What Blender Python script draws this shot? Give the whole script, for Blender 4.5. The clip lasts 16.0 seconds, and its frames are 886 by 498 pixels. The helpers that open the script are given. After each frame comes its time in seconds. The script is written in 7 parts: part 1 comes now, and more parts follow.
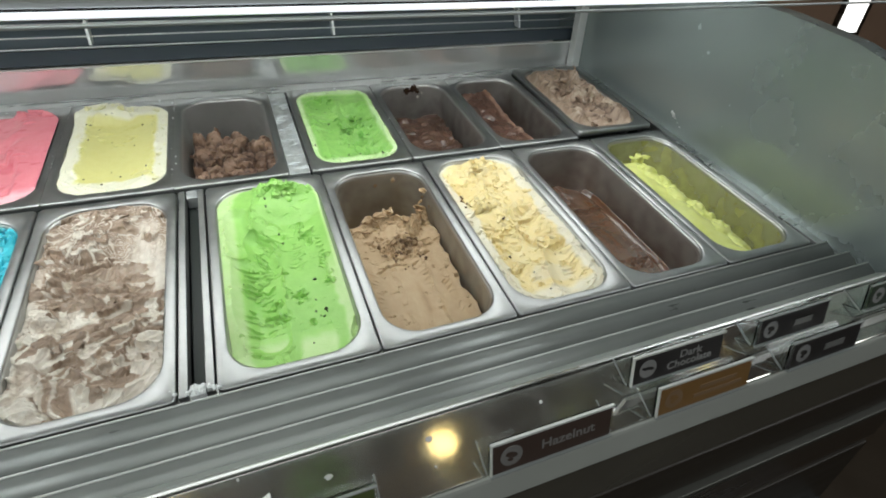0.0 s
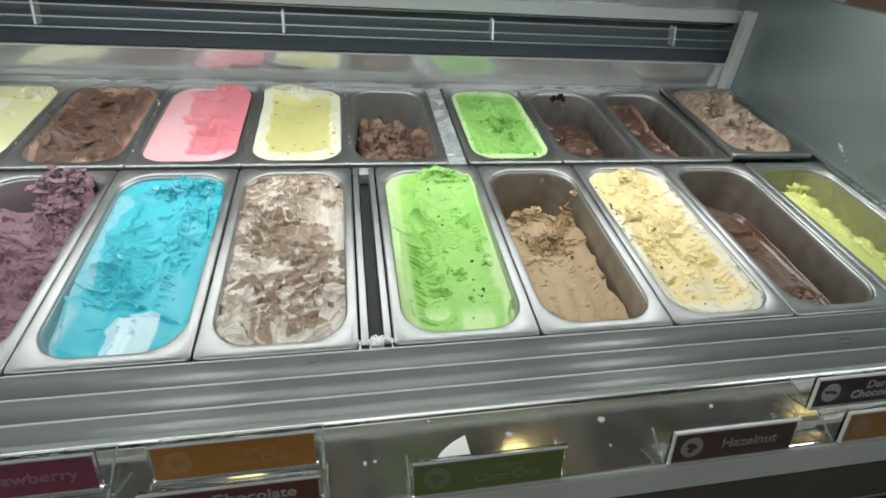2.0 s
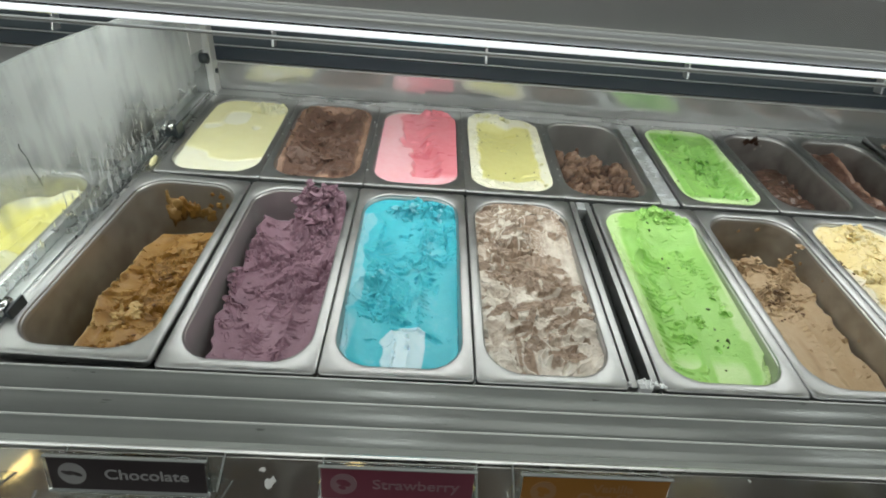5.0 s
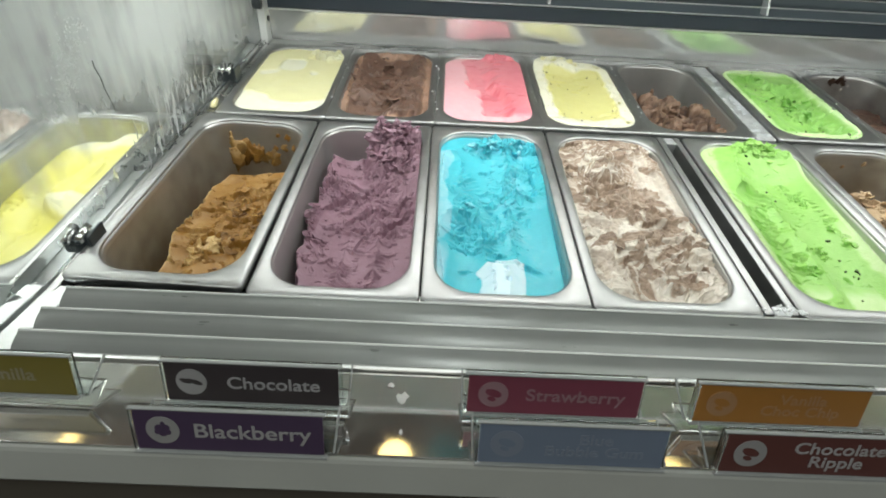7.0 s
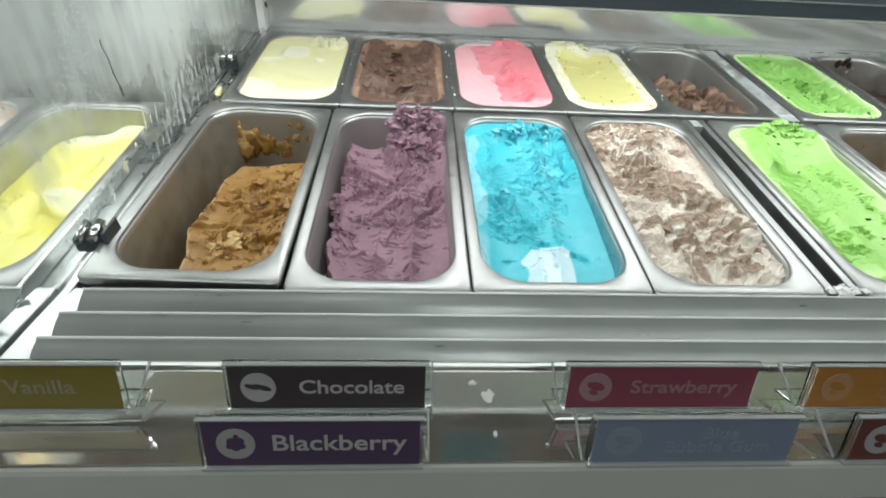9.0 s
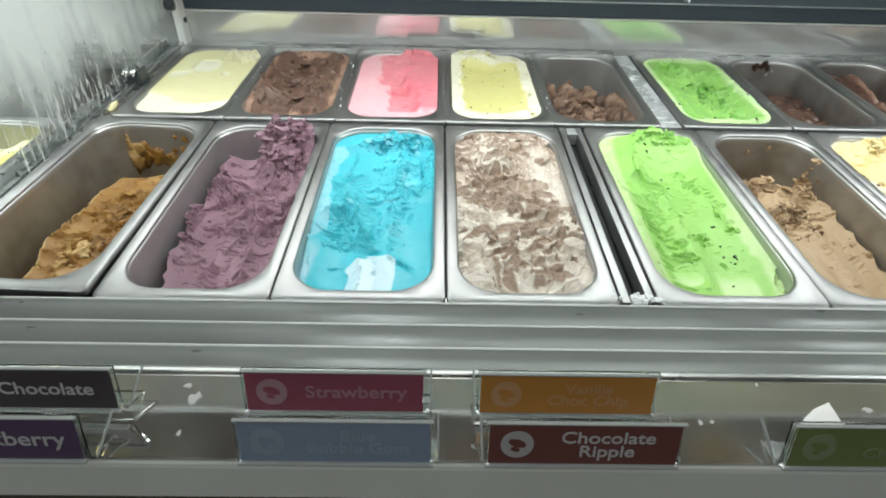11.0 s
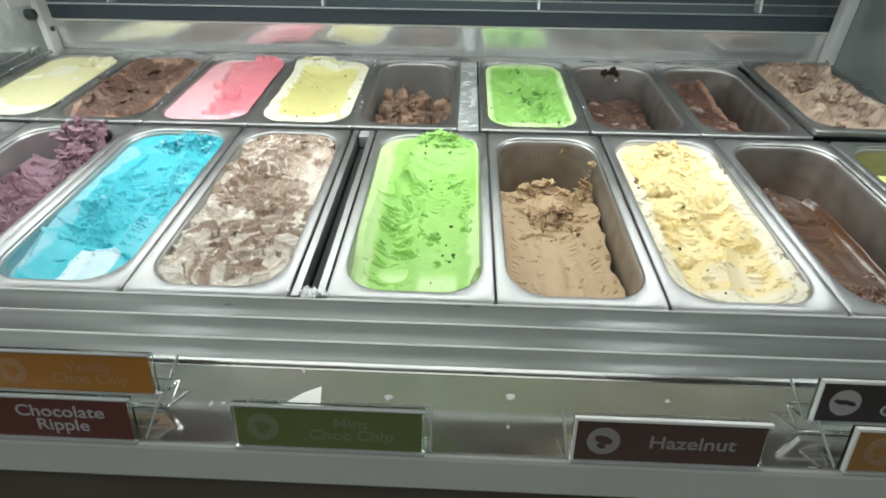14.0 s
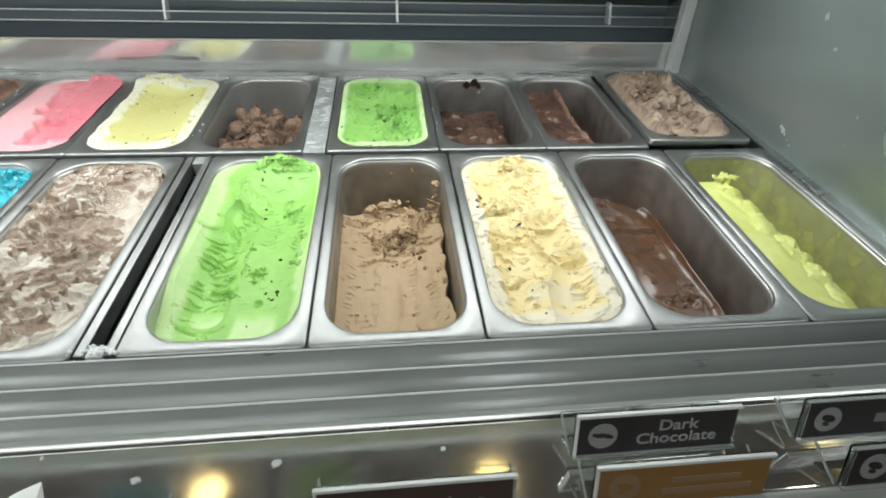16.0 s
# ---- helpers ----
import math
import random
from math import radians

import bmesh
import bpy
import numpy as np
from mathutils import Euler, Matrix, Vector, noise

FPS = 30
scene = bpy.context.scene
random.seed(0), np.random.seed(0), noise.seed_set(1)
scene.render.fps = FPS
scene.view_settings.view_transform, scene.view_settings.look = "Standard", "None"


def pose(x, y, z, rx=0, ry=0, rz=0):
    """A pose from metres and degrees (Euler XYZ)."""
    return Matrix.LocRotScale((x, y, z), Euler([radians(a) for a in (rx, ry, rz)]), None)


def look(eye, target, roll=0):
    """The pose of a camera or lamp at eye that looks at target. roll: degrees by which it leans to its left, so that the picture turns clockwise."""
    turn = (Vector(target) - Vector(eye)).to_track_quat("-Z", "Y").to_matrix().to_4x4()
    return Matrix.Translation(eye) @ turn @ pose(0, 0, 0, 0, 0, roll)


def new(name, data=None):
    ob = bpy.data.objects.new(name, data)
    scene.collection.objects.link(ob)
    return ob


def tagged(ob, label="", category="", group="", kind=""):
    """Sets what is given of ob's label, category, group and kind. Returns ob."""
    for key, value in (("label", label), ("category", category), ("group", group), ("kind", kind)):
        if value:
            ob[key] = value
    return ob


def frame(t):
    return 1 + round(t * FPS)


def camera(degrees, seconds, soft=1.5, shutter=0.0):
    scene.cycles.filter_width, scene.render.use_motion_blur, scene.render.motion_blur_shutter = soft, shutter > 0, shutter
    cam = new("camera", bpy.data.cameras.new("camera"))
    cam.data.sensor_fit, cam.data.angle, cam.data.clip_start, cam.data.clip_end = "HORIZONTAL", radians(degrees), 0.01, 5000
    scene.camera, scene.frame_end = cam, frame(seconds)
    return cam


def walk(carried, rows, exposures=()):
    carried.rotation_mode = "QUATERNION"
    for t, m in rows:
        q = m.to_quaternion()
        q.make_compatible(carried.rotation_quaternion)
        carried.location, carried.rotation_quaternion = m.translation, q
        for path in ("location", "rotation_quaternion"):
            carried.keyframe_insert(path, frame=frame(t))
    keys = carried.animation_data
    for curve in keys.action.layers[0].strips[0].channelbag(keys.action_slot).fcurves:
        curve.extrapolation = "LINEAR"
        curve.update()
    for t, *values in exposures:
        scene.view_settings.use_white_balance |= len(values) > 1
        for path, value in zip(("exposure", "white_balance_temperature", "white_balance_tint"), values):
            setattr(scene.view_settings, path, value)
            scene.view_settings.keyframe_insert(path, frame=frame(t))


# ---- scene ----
cam = camera(82.7, 16.0, soft=1.85)
PATH = [
    (0, (0.108, -0.376, 0.403), (0.752, 1.136, -0.736), 2.8),
    (0.5, (0.087, -0.38, 0.383), (0.733, 1.142, -0.742), 5.6),
    (1, (0.061, -0.381, 0.38), (0.616, 1.175, -0.747), 5.5),
    (1.5, (0.032, -0.387, 0.384), (0.497, 1.201, -0.74), 5.0),
    (2, (-0.004, -0.389, 0.39), (0.351, 1.233, -0.724), 4.6),
    (2.5, (-0.052, -0.386, 0.394), (0.231, 1.262, -0.702), 4.5),
    (3, (-0.105, -0.383, 0.396), (0.105, 1.282, -0.692), 4.8),
    (3.5, (-0.145, -0.376, 0.397), (0.039, 1.296, -0.685), 4.9),
    (4, (-0.202, -0.367, 0.4), (-0.038, 1.308, -0.68), 5.2),
    (4.2, (-0.22, -0.365, 0.406), (-0.067, 1.308, -0.679), 5.3),
    (6.3, (-0.252, -0.381, 0.358), (-0.24, 1.308, -0.713), 4.2),
    (6.5, (-0.268, -0.378, 0.342), (-0.253, 1.303, -0.742), 3.9),
    (7, (-0.323, -0.37, 0.31), (-0.293, 1.29, -0.806), 3.2),
    (7.5, (-0.369, -0.356, 0.291), (-0.293, 1.303, -0.824), 2.9),
    (8, (-0.409, -0.346, 0.275), (-0.296, 1.312, -0.838), 3.2),
    (8.2, (-0.416, -0.34, 0.271), (-0.294, 1.316, -0.844), 3.3),
    (10.5, (-0.242, -0.366, 0.307), (-0.158, 1.291, -0.811), 2.4),
    (11, (-0.179, -0.366, 0.308), (-0.149, 1.291, -0.811), 1.5),
    (11.5, (-0.117, -0.373, 0.311), (-0.114, 1.287, -0.804), 1.0),
    (12, (-0.075, -0.381, 0.318), (-0.076, 1.282, -0.792), 0.8),
    (12.5, (-0.052, -0.389, 0.312), (-0.055, 1.28, -0.789), 0.9),
    (13, (0.039, -0.393, 0.311), (0.005, 1.279, -0.785), 1.4),
    (13.5, (0.114, -0.391, 0.311), (0.061, 1.282, -0.785), 1.4),
    (14, (0.165, -0.38, 0.308), (0.107, 1.298, -0.779), 0.7),
    (14.5, (0.197, -0.37, 0.306), (0.187, 1.31, -0.779), -0.1),
    (15, (0.24, -0.36, 0.305), (0.325, 1.318, -0.78), 0.0),
    (15.5, (0.271, -0.35, 0.31), (0.445, 1.322, -0.774), 1.3),
    (16, (0.285, -0.348, 0.327), (0.487, 1.323, -0.753), 1.8),
]
EXPOSURES = [(0, -0.22, 6500, 10), (1.0, -0.10, 6500, 10), (1.5, -0.06, 6500, 10), (2.0, -0.10, 6500, 10), (3, -0.30, 6500, 10), (4.2, -0.44, 6500, 10), (6.3, -0.10, 7000, 10), (7.0, 0.06, 6700, 10), (8, 0.14, 6500, 10), (12.5, 0.13, 6500, 10), (13.5, 0.17, 6500, 10), (14.5, 0.12, 6500, 10), (16, 0.07, 6500, 10)]
walk(cam, [(t, look(eye, target, roll)) for t, eye, target, roll in PATH], EXPOSURES)

# ---------- world, lights ----------
world = bpy.data.worlds.new("world")
scene.world = world
world.use_nodes = True
world.node_tree.nodes["Background"].inputs[0].default_value = (0.55, 0.52, 0.48, 1)
world.node_tree.nodes["Background"].inputs[1].default_value = 0.09

LEFT, RIGHT = -0.682, 0.89            # inner faces of the bay's glass divider and end panel
TILT = 6.9                            # pans lean towards the customer
PAN_W, PITCH = 0.1666, 0.168
FRONT_L, BACK_L = 0.358, 0.300
BACK_D = 0.366                        # distance of the rear row's front edge along the slope
CANOPY = 0.377
DECK = pose(0, 0, 0, TILT)


def area_lamp(name, m, sx, sy, watts, colour):
    data = bpy.data.lights.new(name, "AREA")
    data.shape, data.size, data.size_y = "RECTANGLE", sx, sy
    data.energy, data.color = watts, colour
    ob = new(name, data)
    ob.matrix_world = m
    return ob


# LED tube under the hood, one per bay
area_lamp("led_tube_light", look((0.10, 0.345, 0.366), (0.10, 0.335, 0)), 1.50, 0.14, 4.0, (0.95, 1.0, 0.995))
area_lamp("led_tube_light", look((-1.20, 0.345, 0.366), (-1.20, 0.335, 0)), 0.95, 0.11, 2.5, (0.95, 1.0, 0.96))
# unseen fill lamps over the customers and to both sides, added to lift the darks
area_lamp("shop_fill_light", look((-0.3, -1.3, 1.55), (-0.3, -1.3, 0)), 2.4, 1.2, 23.0, (0.95, 1.0, 0.97))


area_lamp("shop_fill_light", look((2.3, -0.8, 1.55), (2.3, -0.8, 0)), 1.2, 0.6, 14.0, (0.95, 1.0, 1.0))
area_lamp("shop_fill_light", look((-2.4, -0.8, 1.55), (-2.4, -0.8, 0)), 1.2, 0.6, 19.0, (0.95, 1.0, 1.0))


# ---------- materials ----------
def material(name, colour, rough=0.5, metal=0.0, noise_scale=0.0, noise_mix=0.0, dark=0.7, bump=0.0, bump_scale=200.0,
             rough_var=0.0, stretch=(1, 1, 1), coat=0.0, transmission=0.0, ior=1.45, emit=None, sss=0.0):
    m = bpy.data.materials.new(name)
    m.use_nodes = True
    nt = m.node_tree
    b = nt.nodes["Principled BSDF"]
    b.inputs["Base Color"].default_value = (*colour, 1)
    b.inputs["Roughness"].default_value = rough
    b.inputs["Metallic"].default_value = metal
    b.inputs["IOR"].default_value = ior
    b.inputs["Coat Weight"].default_value = coat
    b.inputs["Coat Roughness"].default_value = 0.15
    b.inputs["Transmission Weight"].default_value = transmission
    if sss:
        b.inputs["Subsurface Weight"].default_value = sss
        b.inputs["Subsurface Radius"].default_value = (0.006, 0.005, 0.004)
        b.inputs["Subsurface Scale"].default_value = 1.0
    if emit:
        b.inputs["Emission Color"].default_value = (*emit[0], 1)
        b.inputs["Emission Strength"].default_value = emit[1]
    coord = nt.nodes.new("ShaderNodeTexCoord")
    mapping = nt.nodes.new("ShaderNodeMapping")
    mapping.inputs["Scale"].default_value = stretch
    nt.links.new(coord.outputs["Object"], mapping.inputs["Vector"])
    if noise_mix or rough_var:
        n = nt.nodes.new("ShaderNodeTexNoise")
        n.inputs["Scale"].default_value = noise_scale
        n.inputs["Detail"].default_value = 6
        nt.links.new(mapping.outputs[0], n.inputs["Vector"])
        n2 = nt.nodes.new("ShaderNodeTexNoise")
        n2.inputs["Scale"].default_value = noise_scale * 0.12
        n2.inputs["Detail"].default_value = 3
        nt.links.new(coord.outputs["Object"], n2.inputs["Vector"])
        add = nt.nodes.new("ShaderNodeMath")
        add.operation = "MULTIPLY_ADD"
        add.inputs[1].default_value = 0.5
        half = nt.nodes.new("ShaderNodeMath")
        half.operation = "MULTIPLY"
        half.inputs[1].default_value = 0.5
        nt.links.new(n2.outputs[0], half.inputs[0])
        nt.links.new(n.outputs[0], add.inputs[0])
        nt.links.new(half.outputs[0], add.inputs[2])
        if noise_mix:
            ramp = nt.nodes.new("ShaderNodeMapRange")
            ramp.inputs[1].default_value, ramp.inputs[2].default_value = 0.32, 0.68
            nt.links.new(add.outputs[0], ramp.inputs[0])
            mix = nt.nodes.new("ShaderNodeMix")
            mix.data_type = "RGBA"
            mix.inputs[6].default_value = (*[c * (1 - noise_mix * (1 - dark)) for c in colour], 1)
            mix.inputs[7].default_value = (*[min(1, c * (1 + noise_mix * 0.25)) for c in colour], 1)
            nt.links.new(ramp.outputs[0], mix.inputs[0])
            nt.links.new(mix.outputs[2], b.inputs["Base Color"])
        if rough_var:
            rr = nt.nodes.new("ShaderNodeMapRange")
            rr.inputs[1].default_value, rr.inputs[2].default_value = 0.3, 0.7
            rr.inputs[3].default_value, rr.inputs[4].default_value = max(0.02, rough - rough_var), rough + rough_var
            nt.links.new(add.outputs[0], rr.inputs[0])
            nt.links.new(rr.outputs[0], b.inputs["Roughness"])
    if bump:
        bn = nt.nodes.new("ShaderNodeTexNoise")
        bn.inputs["Scale"].default_value = bump_scale
        bn.inputs["Detail"].default_value = 5
        nt.links.new(mapping.outputs[0], bn.inputs["Vector"])
        bp = nt.nodes.new("ShaderNodeBump")
        bp.inputs["Strength"].default_value = bump
        bp.inputs["Distance"].default_value = 0.002
        nt.links.new(bn.outputs[0], bp.inputs["Height"])
        nt.links.new(bp.outputs[0], b.inputs["Normal"])
    return m


PAN_STEEL = material("pan_steel", (0.40, 0.405, 0.40), 0.40, 1.0, 70, 0.5, 0.72, 0.10, 90, 0.12)
BASIN_STEEL = material("pan_wall_steel", (0.50, 0.50, 0.485), 0.36, 0.75, 40, 0.2, 0.8, 0.03, 200, 0.06)
BRUSHED = material("brushed_steel", (0.58, 0.59, 0.58), 0.30, 1.0, 90, 0.3, 0.7, 0.05, 500, 0.10, (0.04, 1, 1))
MIRROR_STEEL = material("polished_steel", (0.80, 0.81, 0.805), 0.10, 0.72, 25, 0.3, 0.75, 0.015, 60, 0.04)
TRAY_STEEL = material("smeared_polished_steel", (0.70, 0.69, 0.655), 0.065, 0.94, 30, 0.4, 0.7, 0.005, 60, 0.05)
WET_STEEL = material("wet_steel", (0.52, 0.53, 0.53), 0.32, 1.0, 45, 0.5, 0.55, 0.12, 90, 0.14)
FROSTED = material("frosted_steel", (0.50, 0.52, 0.52), 0.5, 0.6, 120, 0.8, 0.5, 0.35, 220, 0.15)
GREY_SLAT = material("grey_slat_metal", (0.235, 0.247, 0.237), 0.34, 0.35, 240, 0.22, 0.80, 0.04, 400, 0.08, (0.02, 1, 1))
SMOKED = material("smoked_panel", (0.08, 0.074, 0.06), 0.16, 0.0, 12, 0.4, 0.6, 0.02, 50, 0.06)
BAND_BROWN = material("brown_laminate", (0.030, 0.024, 0.018), 0.45, 0.0, 14, 0.5, 0.6, 0.05, 60, 0.08, (0.15, 1, 3))
DULL_LEDGE = material("dull_ledge", (0.085, 0.085, 0.075), 0.4, 0.5, 30, 0.3, 0.7)
SLOT_GREY = material("slot_grey", (0.028, 0.035, 0.032), 0.5, 0.0, 40, 0.3, 0.7)
FASCIA = material("grey_fascia_paint", (0.285, 0.297, 0.275), 0.42, 0.0, 25, 0.25, 0.8, 0.03, 300, 0.05)
GREY_PAINT = material("grey_paint", (0.30, 0.32, 0.30), 0.42, 0.0, 25, 0.25, 0.8, 0.03, 300, 0.05)
END_PAINT = material("grey_green_panel_steel", (0.29, 0.335, 0.33), 0.26, 0.5, 14, 0.12, 0.85, 0.0, 200, 0.03)
DARK_PLASTIC = material("dark_plastic", (0.035, 0.045, 0.05), 0.35, 0.0, 40, 0.3, 0.7, 0.02, 300, 0.05)
BLACK_WELL = material("dark_well", (0.02, 0.022, 0.022), 0.6, 0.0, 30, 0.4, 0.6)
RECESS = material("dark_slate_plastic", (0.15, 0.185, 0.21), 0.4, 0.0, 30, 0.2, 0.8)
NAVY = material("navy_black_band", (0.045, 0.058, 0.072), 0.38, 0.0, 30, 0.2, 0.8)
POST_GREY = material("pale_grey_post", (0.70, 0.72, 0.71), 0.4, 0.3, 40, 0.3, 0.75, 0.05, 200, 0.1)
EDGE_WHITE = material("milky_acrylic_edge", (0.22, 0.235, 0.23), 0.45, 0.0, 80, 0.2, 0.8)
ROD_STEEL = material("rod_wire", (0.72, 0.75, 0.76), 0.4, 0.3, 40, 0.1)
DARK_VENEER = material("dark_veneer", (0.035, 0.026, 0.02), 0.28, 0.0, 14, 0.6, 0.5, 0.05, 60, 0.08, (0.15, 1, 3))
WOOD_WALL = material("brown_wall", (0.17, 0.115, 0.08), 0.5, 0.0, 8, 0.5, 0.6, 0.05, 40, 0.05, (1, 1, 0.2))
CEILING_PAINT = material("ceiling_boards", (0.22, 0.15, 0.10), 0.6, 0.0, 6, 0.4, 0.7)
GREY_WALL = material("grey_wall_paint", (0.70, 0.72, 0.73), 0.6, 0.0, 5, 0.25, 0.8)
FLOOR_TILE = material("brown_floor", (0.055, 0.042, 0.03), 0.4, 0.0, 10, 0.5, 0.6, 0.05, 40, 0.08)
ACRYLIC = material("clear_acrylic", (0.93, 0.97, 0.96), 0.03, 0.0, transmission=1.0, ior=1.2)
CANOPY_GLASS = material("canopy_glass", (0.90, 0.95, 0.95), 0.03, 0.0, transmission=1.0, ior=1.45)
EDGE_GREY = material("pale_grey_edge", (0.62, 0.64, 0.62), 0.35, 0.2)
HOOD_GREY = material("hood_grey_paint", (0.60, 0.63, 0.64), 0.35, 0.0, 10, 0.15, 0.85)
ALU = material("aluminium_edge", (0.80, 0.81, 0.80), 0.18, 1.0, 50, 0.15, 0.8, 0, 0, 0.05)
# glow for the tube's reflection along the canopy edge, not a lamp
LED = material("edge_glow_white", (0.9, 0.95, 0.93), 0.4, emit=((0.88, 0.96, 1.0), 1.2))
WHITE_PAPER = material("white_tissue", (0.90, 0.90, 0.88), 0.8, 0.0, 40, 0.15, 0.85)
RESIDUE = material("dried_residue", (0.46, 0.46, 0.45), 0.6, 0.0, 60, 0.3, 0.7)
DROP = material("water_bead", (0.88, 0.91, 0.91), 0.25, 0.0, transmission=0.62, ior=1.33)
FROST_WHITE = material("frost", (0.46, 0.49, 0.50), 0.55, 0.0, 60, 0.2, 0.8, 0.3, 300)
SNOW = material("packed_snow", (0.86, 0.88, 0.88), 0.6, 0.0, 120, 0.2, 0.8)
WINDOW_GLOW = material("lit_window_pane", (0.9, 0.95, 1.0), 0.3, emit=((1.0, 0.98, 0.94), 2.5))
LAMP_WARM = material("warm_lamp", (1, 0.8, 0.5), 0.4, emit=((1.0, 0.72, 0.28), 4.6))


def foggy_glass():
    """Clear glass under patches of grey condensation."""
    m = bpy.data.materials.new("foggy_glass")
    m.use_nodes = True
    nt = m.node_tree
    b = nt.nodes["Principled BSDF"]
    b.inputs["Base Color"].default_value = (0.92, 0.96, 0.95, 1)
    b.inputs["Roughness"].default_value = 0.03
    b.inputs["Transmission Weight"].default_value = 1.0
    b.inputs["IOR"].default_value = 1.1
    fog = nt.nodes.new("ShaderNodeBsdfDiffuse")
    fog.inputs[0].default_value = (0.57, 0.60, 0.59, 1)
    through_fog = nt.nodes.new("ShaderNodeBsdfTranslucent")
    through_fog.inputs[0].default_value = (0.57, 0.60, 0.59, 1)
    both = nt.nodes.new("ShaderNodeMixShader")
    both.inputs[0].default_value = 0.45
    nt.links.new(fog.outputs[0], both.inputs[1])
    nt.links.new(through_fog.outputs[0], both.inputs[2])
    coord = nt.nodes.new("ShaderNodeTexCoord")
    streak = nt.nodes.new("ShaderNodeMapping")
    streak.inputs["Scale"].default_value = (1, 60, 9)
    n1 = nt.nodes.new("ShaderNodeTexNoise")
    n1.inputs["Scale"].default_value = 1.0
    n1.inputs["Detail"].default_value = 5
    n2 = nt.nodes.new("ShaderNodeTexNoise")
    n2.inputs["Scale"].default_value = 9.0
    n2.inputs["Detail"].default_value = 6
    n2.inputs["Distortion"].default_value = 0.6
    nt.links.new(coord.outputs["Object"], streak.inputs[0])
    nt.links.new(streak.outputs[0], n1.inputs["Vector"])
    nt.links.new(coord.outputs["Object"], n2.inputs["Vector"])
    sep = nt.nodes.new("ShaderNodeSeparateXYZ")
    nt.links.new(coord.outputs["Object"], sep.inputs[0])
    up = nt.nodes.new("ShaderNodeMapRange")
    up.inputs[1].default_value, up.inputs[2].default_value = 0.05, 0.16
    up.inputs[3].default_value, up.inputs[4].default_value = -0.66, 0.20
    nt.links.new(sep.outputs[2], up.inputs[0])
    a = nt.nodes.new("ShaderNodeMath")
    a.operation = "MULTIPLY_ADD"
    a.inputs[1].default_value = 0.85
    nt.links.new(n1.outputs[0], a.inputs[0])
    nt.links.new(up.outputs[0], a.inputs[2])
    c = nt.nodes.new("ShaderNodeMath")
    c.operation = "MULTIPLY_ADD"
    c.inputs[1].default_value = 1.3
    nt.links.new(n2.outputs[0], c.inputs[0])
    nt.links.new(a.outputs[0], c.inputs[2])
    fac = nt.nodes.new("ShaderNodeMapRange")
    fac.inputs[1].default_value, fac.inputs[2].default_value = 0.62, 1.36
    fac.inputs[3].default_value, fac.inputs[4].default_value = 0.03, 0.66
    nt.links.new(c.outputs[0], fac.inputs[0])
    mix = nt.nodes.new("ShaderNodeMixShader")
    nt.links.new(fac.outputs[0], mix.inputs[0])
    nt.links.new(b.outputs[0], mix.inputs[1])
    nt.links.new(both.outputs[0], mix.inputs[2])
    nt.links.new(mix.outputs[0], nt.nodes["Material Output"].inputs[0])
    return m


FOGGY = foggy_glass()


def cream(name, stops, rough=0.5, coat=0.0, bump=0.35, sss=0.0, grain=380.0):
    """Ice cream: tone 0 to 1, its mixture plus some painted shade, runs over the colour stops, with fine ice grain."""
    m = bpy.data.materials.new(name)
    m.use_nodes = True
    nt = m.node_tree
    b = nt.nodes["Principled BSDF"]
    b.inputs["Roughness"].default_value = rough
    b.inputs["Coat Weight"].default_value = coat
    b.inputs["Coat Roughness"].default_value = 0.2
    b.inputs["Subsurface Weight"].default_value = sss
    b.inputs["Subsurface Radius"].default_value = (0.0028, 0.0025, 0.0020)
    b.inputs["Subsurface Scale"].default_value = 1.0
    at = nt.nodes.new("ShaderNodeAttribute")
    at.attribute_name = "tone"
    coord = nt.nodes.new("ShaderNodeTexCoord")
    n = nt.nodes.new("ShaderNodeTexNoise")
    n.inputs["Scale"].default_value = 90
    n.inputs["Detail"].default_value = 6
    nt.links.new(coord.outputs["Object"], n.inputs["Vector"])
    off = nt.nodes.new("ShaderNodeMath")
    off.operation = "MULTIPLY_ADD"
    off.inputs[1].default_value, off.inputs[2].default_value = 0.22, -0.11
    nt.links.new(n.outputs[0], off.inputs[0])
    add = nt.nodes.new("ShaderNodeMath")
    nt.links.new(at.outputs["Fac"], add.inputs[0])
    nt.links.new(off.outputs[0], add.inputs[1])
    ramp = nt.nodes.new("ShaderNodeValToRGB")
    el = ramp.color_ramp.elements
    el[0].position, el[1].position = stops[0][0], stops[-1][0]
    el[0].color, el[1].color = (*stops[0][1], 1), (*stops[-1][1], 1)
    for p, col in stops[1:-1]:
        el.new(p).color = (*col, 1)
    nt.links.new(add.outputs[0], ramp.inputs[0])
    nt.links.new(ramp.outputs[0], b.inputs["Base Color"])
    bn = nt.nodes.new("ShaderNodeTexNoise")
    bn.inputs["Scale"].default_value = grain
    bn.inputs["Detail"].default_value = 4
    nt.links.new(coord.outputs["Object"], bn.inputs["Vector"])
    bp = nt.nodes.new("ShaderNodeBump")
    bp.inputs["Strength"].default_value = bump
    bp.inputs["Distance"].default_value = 0.0015
    nt.links.new(bn.outputs[0], bp.inputs["Height"])
    nt.links.new(bp.outputs[0], b.inputs["Normal"])
    return m


